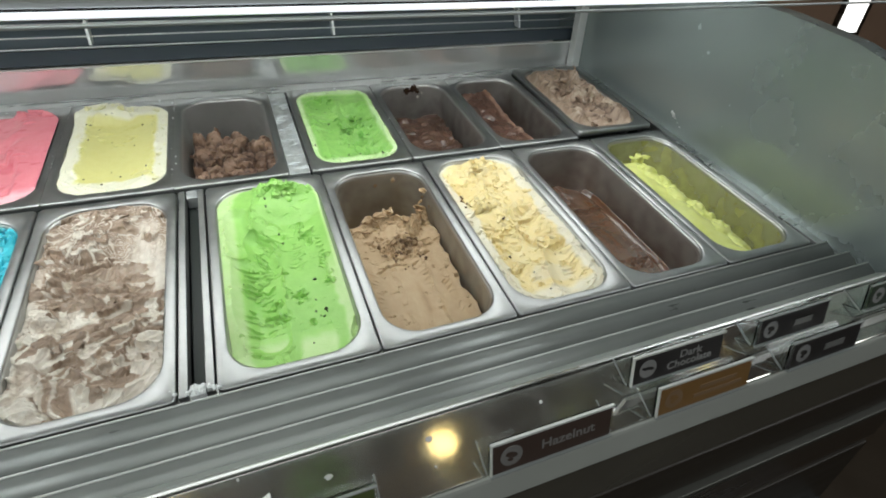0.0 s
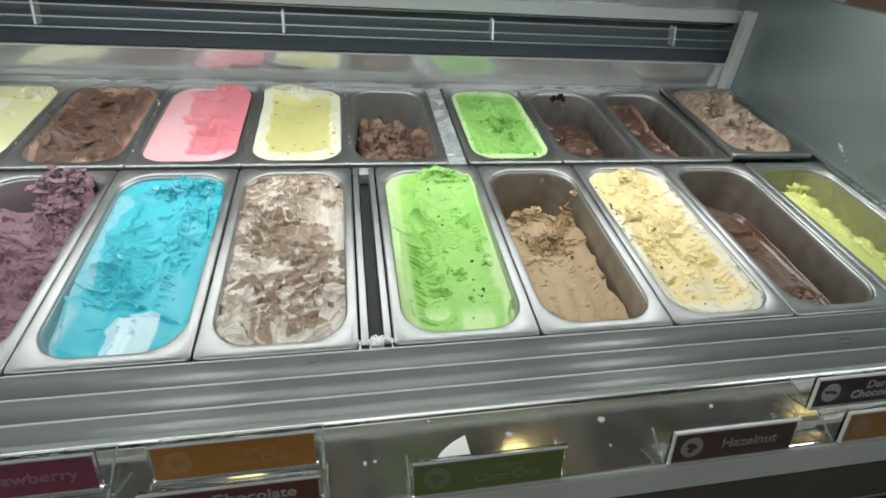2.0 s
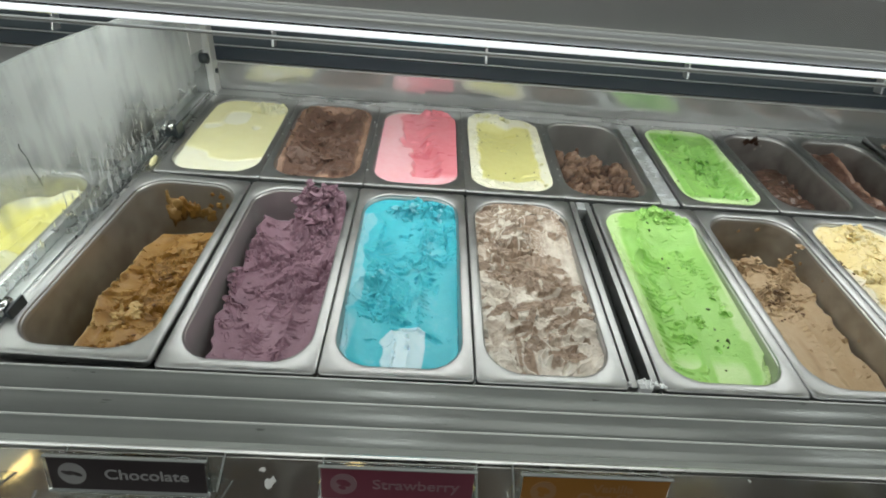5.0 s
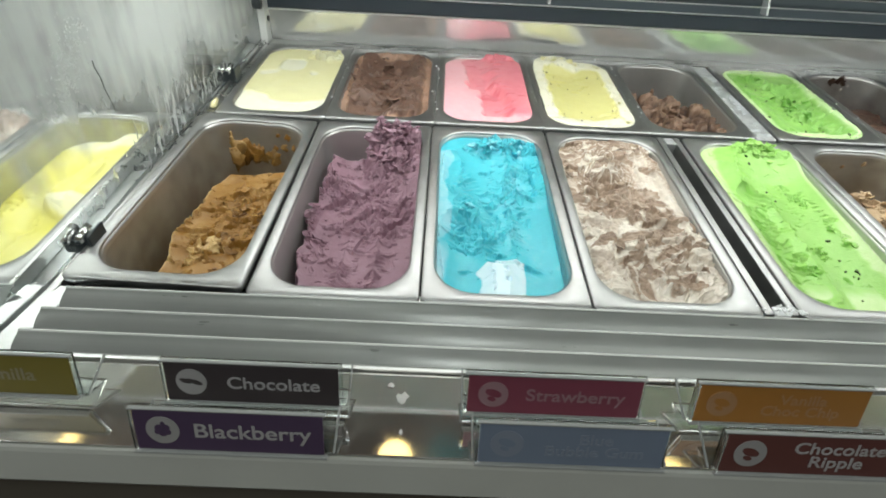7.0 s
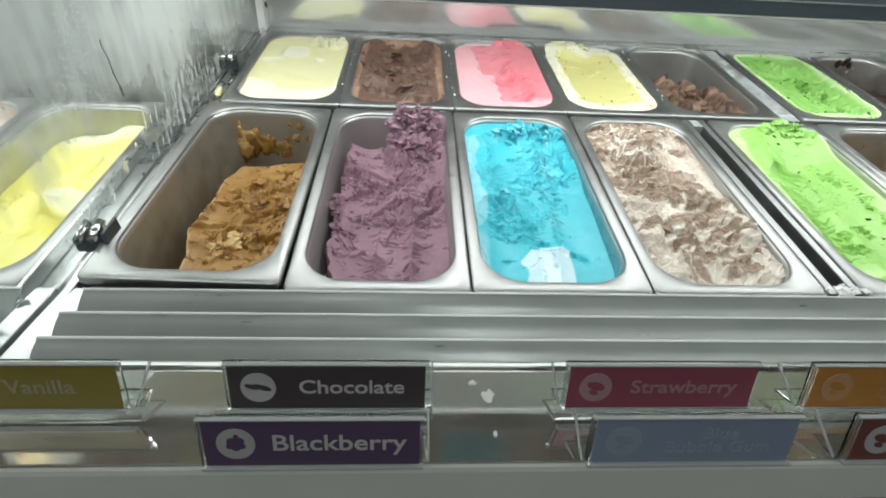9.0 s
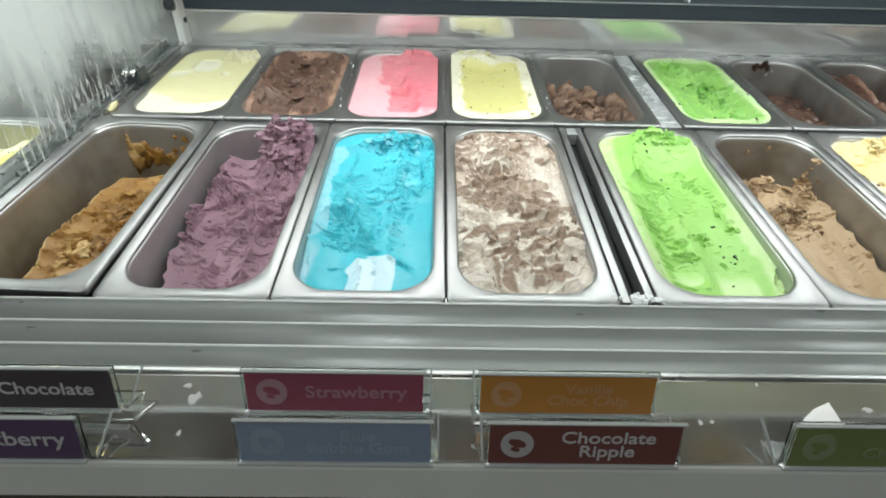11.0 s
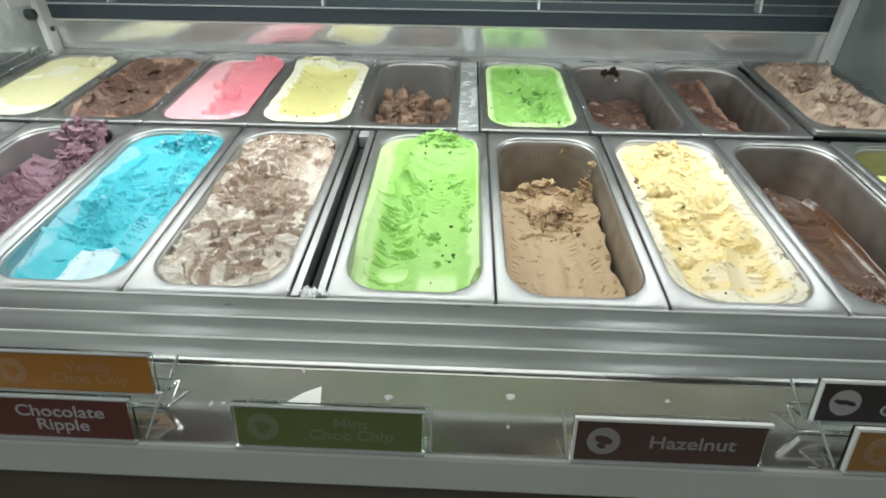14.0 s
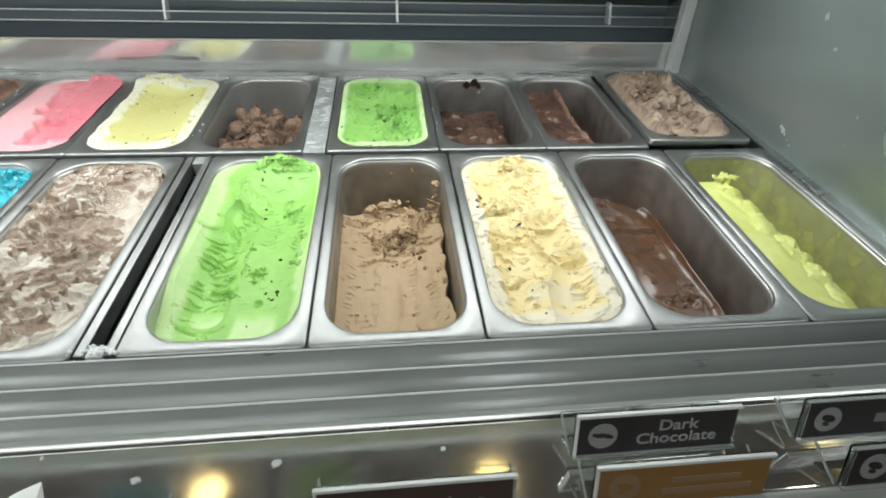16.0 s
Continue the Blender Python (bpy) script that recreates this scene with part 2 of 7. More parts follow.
# ---------- mesh helpers ----------
def mesh_object(name, verts, faces, mat, parent=None, label="", smooth=False, m=None):
    me = bpy.data.meshes.new(name)
    me.from_pydata([tuple(v) for v in verts], [], faces)
    me.materials.append(mat)
    if smooth:
        me.polygons.foreach_set("use_smooth", [True] * len(me.polygons))
    me.update()
    ob = new(name, me)
    if parent is not None:
        ob.parent = parent
    if m is not None:
        ob.matrix_basis = m
    return tagged(ob, label)


def part(name, bm, mat, parent, label="", smooth=False, m=None):
    me = bpy.data.meshes.new(name)
    bm.to_mesh(me)
    bm.free()
    me.materials.append(mat)
    if smooth:
        me.polygons.foreach_set("use_smooth", [True] * len(me.polygons))
    ob = new(name, me)
    if parent is not None:
        ob.parent = parent
    if m is not None:
        ob.matrix_basis = m
    return tagged(ob, label)


def box(x0, x1, y0, y1, z0, z1, bevel=0.0, segments=2):
    bm = bmesh.new()
    bmesh.ops.create_cube(bm, size=1.0)
    for v in bm.verts:
        v.co = Vector(((x0 + x1) / 2 + v.co.x * (x1 - x0), (y0 + y1) / 2 + v.co.y * (y1 - y0), (z0 + z1) / 2 + v.co.z * (z1 - z0)))
    if bevel:
        bmesh.ops.bevel(bm, geom=bm.edges[:], offset=bevel, segments=segments, affect="EDGES", profile=0.5)
    return bm


def rod(p, q, r, n=10):
    bm = bmesh.new()
    p, q = Vector(p), Vector(q)
    m = (q - p).to_track_quat("Z", "Y").to_matrix().to_4x4()
    bmesh.ops.create_cone(bm, cap_ends=True, segments=n, radius1=r, radius2=r, depth=(q - p).length, matrix=Matrix.Translation((p + q) / 2) @ m)
    return bm


def extrude_profile(profile, x0, x1, thick=0.0):
    """A closed (y, z) outline drawn out along x."""
    bm = bmesh.new()
    a = [bm.verts.new((x0, y, z)) for y, z in profile]
    b = [bm.verts.new((x1, y, z)) for y, z in profile]
    n = len(profile)
    for i in range(n):
        bm.faces.new((a[i], a[(i + 1) % n], b[(i + 1) % n], b[i]))
    bm.faces.new(a[::-1])
    bm.faces.new(b)
    bmesh.ops.recalc_face_normals(bm, faces=bm.faces[:])
    return bm


def empty(name, label, category, m=None, group="", kind=""):
    ob = new(name)
    if m is not None:
        ob.matrix_basis = m
    return tagged(ob, label, category, group, kind)


# ---------- noise on arrays ----------
def hashed(ix, iy, seed):
    h = (ix.astype(np.int64) * 374761393 + iy.astype(np.int64) * 668265263 + seed * 1442695041) & 0xFFFFFFFF
    h = ((h ^ (h >> 13)) * 1274126177) & 0xFFFFFFFF
    return ((h ^ (h >> 16)) & 0xFFFF) / 65535.0


def smooth_noise(x, y, seed):
    ix, iy = np.floor(x), np.floor(y)
    fx, fy = x - ix, y - iy
    fx, fy = fx * fx * fx * (fx * (fx * 6 - 15) + 10), fy * fy * fy * (fy * (fy * 6 - 15) + 10)
    a, b = hashed(ix, iy, seed), hashed(ix + 1, iy, seed)
    c, d = hashed(ix, iy + 1, seed), hashed(ix + 1, iy + 1, seed)
    return (a + (b - a) * fx) * (1 - fy) + (c + (d - c) * fx) * fy


def fbm(x, y, seed, octaves=4, gain=0.5):
    s, amp, tot = 0, 1.0, 0.0
    for i in range(octaves):
        s = s + amp * smooth_noise(x * 2 ** i + 17.3 * i, y * 2 ** i - 9.1 * i, seed + i)
        tot += amp
        amp *= gain
    return s / tot


def ridged(x, y, seed, octaves=4):
    s, amp, tot = 0, 1.0, 0.0
    for i in range(octaves):
        s = s + amp * (1 - np.abs(2 * smooth_noise(x * 2 ** i + 3.7 * i, y * 2 ** i + 5.1 * i, seed + i) - 1))
        tot += amp
        amp *= 0.5
    return s / tot


def cells(x, y, seed):
    """Distance to the nearest and the second nearest of scattered points, and that point's own number."""
    ix, iy = np.floor(x), np.floor(y)
    d1, d2, own = np.full(x.shape, 9.0), np.full(x.shape, 9.0), np.zeros(x.shape)
    for dx in (-1, 0, 1):
        for dy in (-1, 0, 1):
            cx, cy = ix + dx, iy + dy
            px, py = cx + hashed(cx, cy, seed), cy + hashed(cx, cy, seed + 7)
            d = np.hypot(x - px, y - py)
            closer = d < d1
            d2 = np.where(closer, d1, np.minimum(d2, d))
            own = np.where(closer, hashed(cx, cy, seed + 13), own)
            d1 = np.where(closer, d, d1)
    return d1, d2, own


def step(a, b, x):
    t = np.clip((x - a) / (b - a), 0, 1)
    return t * t * (3 - 2 * t)


def bell(x, c, w):
    return np.exp(-((x - c) / w) ** 2)


# ---------- pans ----------
R_CORNER, DEPTH = 0.042, 0.108


def ring(hw, y0, y1, r, z, n=8):
    """Rounded rectangle from y0 to y1."""
    pts = []
    for cx, cy, a0 in ((hw - r, y1 - r, 0), (-hw + r, y1 - r, 90), (-hw + r, y0 + r, 180), (hw - r, y0 + r, 270)):
        for i in range(n + 1):
            a = radians(a0 + 90 * i / n)
            pts.append((cx + r * math.cos(a), cy + r * math.sin(a), z))
    return pts


def pan_mesh(length):
    h = PAN_W / 2
    rings = [
        ring(h - 0.001, 0.001, length - 0.001, 0.007, -0.010),
        ring(h, 0.0, length, 0.007, -0.008),
        ring(h, 0.0, length, 0.007, -0.0022),
        ring(h - 0.0008, 0.0008, length - 0.0008, 0.007, -0.0006),
        ring(h - 0.0025, 0.0025, length - 0.0025, 0.007, 0.0),
        ring(h - 0.0105, 0.0135, length - 0.0125, R_CORNER, -0.0005),
        ring(h - 0.0118, 0.0150, length - 0.0140, R_CORNER, -0.0014),
        ring(h - 0.0128, 0.0160, length - 0.0150, R_CORNER, -0.0036),
        ring(h - 0.0132, 0.0164, length - 0.0154, R_CORNER, -0.008),
        ring(h - 0.0185, 0.0220, length - 0.0210, R_CORNER - 0.003, -DEPTH + 0.014),
        ring(h - 0.0205, 0.0240, length - 0.0230, R_CORNER - 0.004, -DEPTH + 0.006),
        ring(h - 0.0260, 0.0300, length - 0.0290, R_CORNER - 0.008, -DEPTH + 0.001),
        ring(h - 0.0340, 0.0380, length - 0.0370, R_CORNER - 0.014, -DEPTH),
    ]
    return loft("rim", rings[:8], False), loft("basin", rings[7:], True)


def loft(name, rings, closed):
    n = len(rings[0])
    verts = [p for r in rings for p in r]
    faces = [(k * n + i, k * n + (i + 1) % n, (k + 1) * n + (i + 1) % n, (k + 1) * n + i) for k in range(len(rings) - 1) for i in range(n)]
    if closed:
        faces.append(tuple((len(rings) - 1) * n + i for i in range(n)))
    me = bpy.data.meshes.new(name)
    me.from_pydata(verts, [], faces)
    me.materials.append(BASIN_STEEL if closed else PAN_STEEL)
    me.polygons.foreach_set("use_smooth", [True] * len(me.polygons))
    me.update()
    return me


PAN_FRONT, PAN_BACK = pan_mesh(FRONT_L), pan_mesh(BACK_L)


def pan(x, d, long, label, lift=0.0, turn=0.0, tip=0.0, roll=0.0):
    """A pan with its front edge's middle at x, d metres up the slope."""
    tin = empty("gelato_pan", label, "pan", DECK @ pose(x, d, lift, tip, roll, turn), "steel pans in the freezer")
    for name, me in zip(("rim", "basin"), PAN_FRONT if long else PAN_BACK):
        ob = new(name, me)
        ob.parent = tin
        sol = ob.modifiers.new("thickness", "SOLIDIFY")
        sol.thickness, sol.offset = 0.0008, -1
    return tin


def half_width(h):
    return PAN_W / 2 - 0.0130 + 0.062 * np.minimum(h, 0)


def ice_cream(name, label, shape, mat, base, long=True, nx=220, ny=500, seed=1):
    """A bed of ice cream: shape(u, v, X, Y, seed) gives its height over the rim and its tone."""
    length = FRONT_L if long else BACK_L
    u, v = np.meshgrid(np.linspace(-1, 1, nx), np.linspace(0, 1, ny))
    X, Y = u * 0.07, v * length
    h, tone = shape(u, v, X, Y, seed)
    h = np.maximum(h, -DEPTH - 0.008)
    inset = 0.0165 - 0.06 * np.minimum(h, 0)
    y0, y1 = inset, length - inset + 0.001
    y = y0 + v * (y1 - y0)
    hw = half_width(h)
    r = R_CORNER - 0.003
    over = np.maximum(0, np.maximum(y0 + r - y, y - (y1 - r)))
    xm = hw - r + np.sqrt(np.maximum(0, r * r - over * over))
    x = u * xm
    me = bpy.data.meshes.new(name)
    verts = np.stack([x, y, h], -1).reshape(-1, 3)
    i = np.arange(ny - 1)[:, None] * nx + np.arange(nx - 1)[None, :]
    quads = np.stack([i, i + 1, i + nx + 1, i + nx], -1).reshape(-1, 4)
    me.from_pydata(verts.tolist(), [], quads.tolist())
    me.materials.append(mat)
    me.polygons.foreach_set("use_smooth", [True] * len(me.polygons))
    at = me.attributes.new("tone", "FLOAT", "POINT")
    at.data.foreach_set("value", np.clip(tone, 0, 1).astype(np.float32).ravel())
    me.update()
    ob = new(name, me)
    ob.matrix_basis = base.matrix_basis
    tagged(ob, label, "ice cream", "ice cream flavours")
    return ob, (x, y, h)


def flakes(owner, surf, count, size, mat, seed, name="chocolate_flakes", where=None, lift=0.0004):
    """Thin broken flakes pressed into the surface, one part."""
    rng = random.Random(seed)
    x, y, h = surf
    ny, nx = x.shape
    verts, faces = [], []
    made = 0
    for _ in range(count * 12):
        if made >= count:
            break
        i, j = rng.randrange(3, ny - 3), rng.randrange(3, nx - 3)
        if where is not None and not where(j / (nx - 1) * 2 - 1, i / (ny - 1), rng):
            continue
        s = size * rng.uniform(0.35, 1.3)
        rot = Euler((rng.uniform(-0.6, 0.6), rng.uniform(-0.6, 0.6), rng.uniform(0, 6.3))).to_matrix()
        n = rng.randint(4, 6)
        pts = [Vector((math.cos(6.283 * k / n) * s * rng.uniform(0.5, 1.2), math.sin(6.283 * k / n) * s * rng.uniform(0.25, 0.7), 0)) for k in range(n)]
        c = Vector((x[i, j], y[i, j], h[i, j] + lift))
        b = len(verts)
        t = Vector((0, 0, 0.0007 + s * 0.15))
        verts += [c + rot @ (p + t) for p in pts] + [c + rot @ (p * 0.9 - t) for p in pts]
        faces.append(tuple(b + k for k in range(n)))
        faces.append(tuple(b + n + k for k in reversed(range(n))))
        faces += [(b + k, b + n + k, b + n + (k + 1) % n, b + (k + 1) % n) for k in range(n)]
        made += 1
    ob = mesh_object(name, verts, faces, mat, owner)
    return tagged(ob, kind="stuff")


# ---------- the shop round the counter ----------
def slab(name, x0, x1, y0, y1, z0, z1, mat, label):
    ob = part(name, box(x0, x1, y0, y1, z0, z1), mat, None, label)
    return tagged(ob, kind="structure", category=name.split("_")[0])


slab("floor", -4, 4, -4, 3.2, -1.08, -1.0, FLOOR_TILE, "brown tiled shop floor in front of the counter")
slab("ceiling", -4, 4, -4, 3.2, 1.6, 1.68, CEILING_PAINT, "brown boarded shop ceiling with downlights")
# paler copy of the brown wall colour, so that this stretch looks lit
slab("wall_north_1", 1.6, 4, 1.16, 1.24, -1.0, 1.6, material("lit_brown_wall", (0.40, 0.26, 0.18), 0.5, 0.0, 8, 0.4, 0.7), "brown wall beside the counter")
slab("wall_north", -4, 1.6, 1.16, 1.24, -1.0, 1.6, GREY_WALL, "grey painted wall behind the ice cream counter")
slab("wall_south", -4, 4, -4.08, -4, -1.0, 1.6, WOOD_WALL, "brown wall facing the ice cream counter")
slab("wall_west", -4.08, -4, -4, 3.2, -1.0, 1.6, WOOD_WALL, "plain brown side wall of the shop")
slab("wall_east", 4, 4.08, -4, 3.2, -1.0, 1.6, WOOD_WALL, "plain brown side wall of the shop")


def downlight(x, y):
    lamp = empty("downlight", "warm round downlight set in the ceiling", "ceiling lamp", pose(x, y, 1.6), "warm downlights")
    bm = bmesh.new()
    bmesh.ops.create_cone(bm, cap_ends=True, segments=24, radius1=0.066, radius2=0.066, depth=0.006, matrix=pose(0, 0, -0.006))
    part("lens", bm, LAMP_WARM, lamp)
    bm = bmesh.new()
    a = [bm.verts.new((0.067 * math.cos(k * math.tau / 24), 0.067 * math.sin(k * math.tau / 24), -0.012)) for k in range(24)]
    b = [bm.verts.new((0.086 * math.cos(k * math.tau / 24), 0.086 * math.sin(k * math.tau / 24), -0.001)) for k in range(24)]
    for k in range(24):
        bm.faces.new((a[k], a[(k + 1) % 24], b[(k + 1) % 24], b[k]))
    part("trim_ring", bm, ALU, lamp)


for dx, dy in ((-1.80, 0.86), (-0.45, 0.86), (0.66, 0.82), (2.12, 0.82)):
    downlight(dx, dy)

shop_window = empty("lit_window", "bright lit window in the far brown wall", "window", pose(0, 0, 0))
part("pane", box(2.53, 2.67, 1.146, 1.152, 0.0, 0.22), WINDOW_GLOW, shop_window)
for x0, x1, z0, z1 in ((2.51, 2.53, -0.02, 0.24), (2.67, 2.69, -0.02, 0.24), (2.53, 2.67, 0.22, 0.24), (2.53, 2.67, -0.02, 0.0)):
    part("window_frame", box(x0, x1, 1.142, 1.158, z0, z1, 0.002), DARK_VENEER, shop_window)

# ---------- the freezer cabinet ----------
X0, X1 = -1.75, 0.93
cab = empty("display_freezer", "stainless steel ice cream display freezer with a glass canopy", "freezer", pose(0, 0, 0))


def cpart(name, bm, mat, label="", smooth=False, m=None, parent=None):
    return part(name, bm, mat, parent or cab, label, smooth, m)


# carcass, well under the pans and front
cpart("carcass", box(X0, X1, -0.165, 0.83, -0.98, -0.16), DARK_VENEER, "dark brown glossy front below the display")
cpart("well_floor", box(X0, X1, -0.005, 0.80, -0.158, -0.145), BLACK_WELL)
cpart("plinth_ledge", box(X0, X1, -0.235, -0.168, -0.46, -0.43, 0.004), DARK_PLASTIC, "black ledge along the front")
cpart("front_skirt", box(X0, X1, -0.187, -0.168, -0.074, 0.0035, 0.002), SMOKED, "dark glossy front skirt")
cpart("skirt_band", box(X0, X1, -0.1885, -0.168, -0.140, -0.0755, 0.002), BAND_BROWN, "brown band along the front")
cpart("skirt_ledge", box(X0, X1, -0.197, -0.168, -0.1505, -0.1415, 0.0015), DULL_LEDGE, "dull metal ledge along the front")
cpart("skirt_lower", box(X0, X1, -0.186, -0.168, -0.250, -0.152, 0.002), DARK_VENEER, "dark brown lower front panel")
cpart("skirt_gap", box(X0, X1, -0.176, -0.168, -0.268, -0.2515), BLACK_WELL)
cpart("kick_panel", box(X0, X1, -0.186, -0.168, -0.428, -0.2695, 0.002), BAND_BROWN, "brown kick panel")
cpart("front_fascia", extrude_profile([(-0.190, 0.0045), (-0.1945, 0.0055), (-0.1952, 0.0075), (-0.1885, 0.0260), (-0.1870, 0.0282), (-0.1850, 0.0286), (-0.1840, 0.0265), (-0.1840, 0.0045)], X0, X1), FASCIA, "grey sloping front edge")
cpart("sign_shelf", box(X0, X1, -0.1838, -0.1165, 0.020, 0.0285, 0.001), TRAY_STEEL, "smeared steel shelf under the flavour signs")
cpart("shelf_upstand", extrude_profile([(-0.1160, 0.0), (-0.1160, 0.0315), (-0.1145, 0.0325), (-0.1130, 0.0315), (-0.1130, 0.0)], X0, X1), BRUSHED)
cpart("front_beam", box(X0, X1, -0.183, -0.118, -0.14, 0.018), DARK_PLASTIC)

# air slats in front of the pans
def slat(y, z, x0, x1):
    top = []
    for k in range(11):
        a = k / 10
        top.append((y - 0.033 * a, z - 0.032 * a ** 1.9))
    low = [(p[0], p[1] - 0.0022) for p in reversed(top)]
    lip = [(y + 0.0012, z - 0.0022), (y + 0.0016, z + 0.0002), (y + 0.0006, z + 0.0014), (y - 0.0012, z + 0.0010)]
    return extrude_profile(lip + top[1:] + low, x0, x1)


for x0, x1 in ((LEFT + 0.026, RIGHT - 0.012), (-1.70, -0.706)):
    for y, z in ((-0.0145, 0.0095), (-0.0465, 0.0125), (-0.0735, 0.0125)):
        blade = cpart("air_slat", slat(y, z, x0, x1), GREY_SLAT, "grey curved air slat", True)
        # paler rod along the top edge: the light it catches, put into the colour
        part("slat_edge_glint", rod((x0, y, z + 0.0012), (x1, y, z + 0.0012), 0.0011, 8), EDGE_GREY, blade, "slat's rolled edge, paler for the light it catches", True)
    # flat front landing beyond the slats
    cpart("front_landing", extrude_profile([(-0.074, -0.012), (-0.086, 0.004), (-0.1035, 0.0185), (-0.1045, 0.0225), (-0.1060, 0.0240), (-0.1085, 0.0240), (-0.1105, 0.0225), (-0.1105, -0.012)], x0, x1), GREY_PAINT, "light grey front rail")

# rails that carry the pans
for x0, x1 in ((LEFT + 0.010, RIGHT - 0.006), (-1.70, -0.722)):
    cpart("pan_rail", box(x0, x1, 0.002, 0.016, -0.030, -0.0095, 0.001), BRUSHED, m=DECK)
    cpart("pan_rail", box(x0, x1, BACK_D - 0.012, BACK_D + 0.012, -0.030, -0.0105, 0.001), SLOT_GREY, m=DECK)
    cpart("pan_rail", box(x0, x1, BACK_D + BACK_L + 0.001, BACK_D + BACK_L + 0.034, -0.030, -0.003, 0.001), BRUSHED, m=DECK)
    cpart("front_wall", box(x0, x1, -0.0035, 0.0015, -0.15, -0.020), BLACK_WELL, m=DECK)
# slotted spacers between pans
cpart("spacer", box(0.0015, 0.0100, 0.004, FRONT_L + 0.002, -0.020, -0.0015, 0.001), PAN_STEEL, "bare steel spacer bar", m=DECK)
cpart("spacer", box(0.0265, 0.0345, 0.004, FRONT_L + 0.002, -0.020, -0.0015, 0.001), PAN_STEEL, "bare steel spacer bar", m=DECK)
cpart("spacer_end", box(0.0118, 0.0262, 0.0035, 0.016, -0.020, -0.0018, 0.001), SNOW, "frosted white end of the spacer", m=DECK)
cpart("spacer_end", box(0.0118, 0.0262, FRONT_L - 0.018, FRONT_L + 0.002, -0.020, -0.002, 0.001), FROSTED, m=DECK)
cpart("spacer_slot", box(0.0118, 0.0262, 0.0165, FRONT_L - 0.0185, -0.030, -0.022), SLOT_GREY, "dark grey slot floor", m=DECK)
cpart("frosted_plate", box(0.1585, 0.1915, BACK_D + 0.004, BACK_D + BACK_L, -0.016, -0.003, 0.001), FROSTED, "steel plate dusted with frost", m=DECK)
frost_rng = random.Random(77)
fv, ff = [], []
for k in range(46):
    fx, fy, fr = frost_rng.uniform(0.162, 0.188), BACK_D + frost_rng.uniform(0.010, BACK_L - 0.010), frost_rng.uniform(0.002, 0.0085)
    b0 = len(fv)
    for a in range(9):
        k1 = frost_rng.uniform(0.45, 1.35)
        fv.append((min(0.191, max(0.159, fx + 1.4 * fr * k1 * math.cos(a * math.tau / 9))), fy + 0.6 * fr * k1 * math.sin(a * math.tau / 9), -0.0029))
    fv.append((fx, fy, -0.0029 + 0.0012))
    ff += [(b0 + a, b0 + (a + 1) % 9, b0 + 9) for a in range(9)]
tagged(mesh_object("frost_crust", fv, ff, FROST_WHITE, cab, "white frost crust on the plate", False, DECK), kind="stuff")
# side ledges
cpart("side_ledge", extrude_profile([(-0.10, -0.03), (-0.10, 0.002), (0.74, 0.002), (0.74, -0.03)], RIGHT - 0.014, RIGHT + 0.004), BRUSHED, m=DECK)
cpart("side_ledge", box(LEFT + 0.0045, LEFT + 0.0095, -0.11, 0.715, -0.03, 0.0035, 0.001), BRUSHED, m=DECK)
cpart("side_ledge", box(LEFT + 0.0098, -0.6655, BACK_D - 0.02, 0.698, -0.03, -0.001, 0.001), BRUSHED, m=DECK)
cpart("side_ledge", box(LEFT + 0.0098, -0.6720, -0.002, BACK_D - 0.0205, -0.03, -0.004, 0.001), BRUSHED, m=DECK)
cpart("bay_channel", box(-0.722, LEFT - 0.008, -0.11, 0.70, -0.030, -0.014, 0.001), WET_STEEL, "icy wet steel channel between two bays", m=DECK)
cpart("bay_channel_lip", box(-0.7235, -0.719, -0.11, 0.70, -0.0138, 0.001, 0.001), BRUSHED, m=DECK)
cpart("bay_channel_floor", box(LEFT + 0.0005, LEFT + 0.0255, -0.112, -0.002, -0.012, 0.002, 0.001), WET_STEEL, "bright wet steel plate at the end of the slats")
cpart("bay_channel_floor", box(-0.7055, LEFT - 0.0065, -0.112, -0.002, -0.012, 0.002, 0.001), WET_STEEL, "bright wet steel plate at the end of the slats")

# back: mirror-like panel, air grille, upper mirror
cpart("back_panel", extrude_profile([(0.7045, 0.02), (0.6952, 0.1365), (0.7010, 0.1365), (0.7105, 0.02)], X0, X1), MIRROR_STEEL, "blurry mirror-like steel back panel")
cpart("panel_edge", box(X0, X1, 0.6920, 0.6948, 0.1355, 0.1385), EDGE_GREY)
cpart("grille_band", extrude_profile([(0.704, 0.139), (0.7185, 0.160), (0.726, 0.160), (0.712, 0.139)], X0, X1), NAVY, "black band under the air grille")
cpart("grille_recess", box(X0, X1, 0.785, 0.795, 0.12, 0.24), RECESS, "dark recess behind the grille wires")
for y, z in ((0.722, 0.163), (0.728, 0.180), (0.734, 0.200), (0.739, 0.214)):
    cpart("grille_wire", rod((X0, y, z), (X1, y, z), 0.0014, 8), ROD_STEEL, smooth=True)
for x in (-1.433, -0.997, -0.561, -0.121, 0.311, 0.742):
    cpart("grille_support", extrude_profile([(0.7225, 0.166), (0.7345, 0.205), (0.755, 0.205), (0.745, 0.166)], x - 0.0022, x + 0.0022), ROD_STEEL)
cpart("grille_header", box(X0, X1, 0.722, 0.79, 0.2195, 0.2455, 0.0015), HOOD_GREY, "pale steel bar above the air grille")
cpart("upper_back", box(X0, X1, 0.748, 0.756, 0.245, CANOPY - 0.002), MIRROR_STEEL, "mirror-like upper back panel")

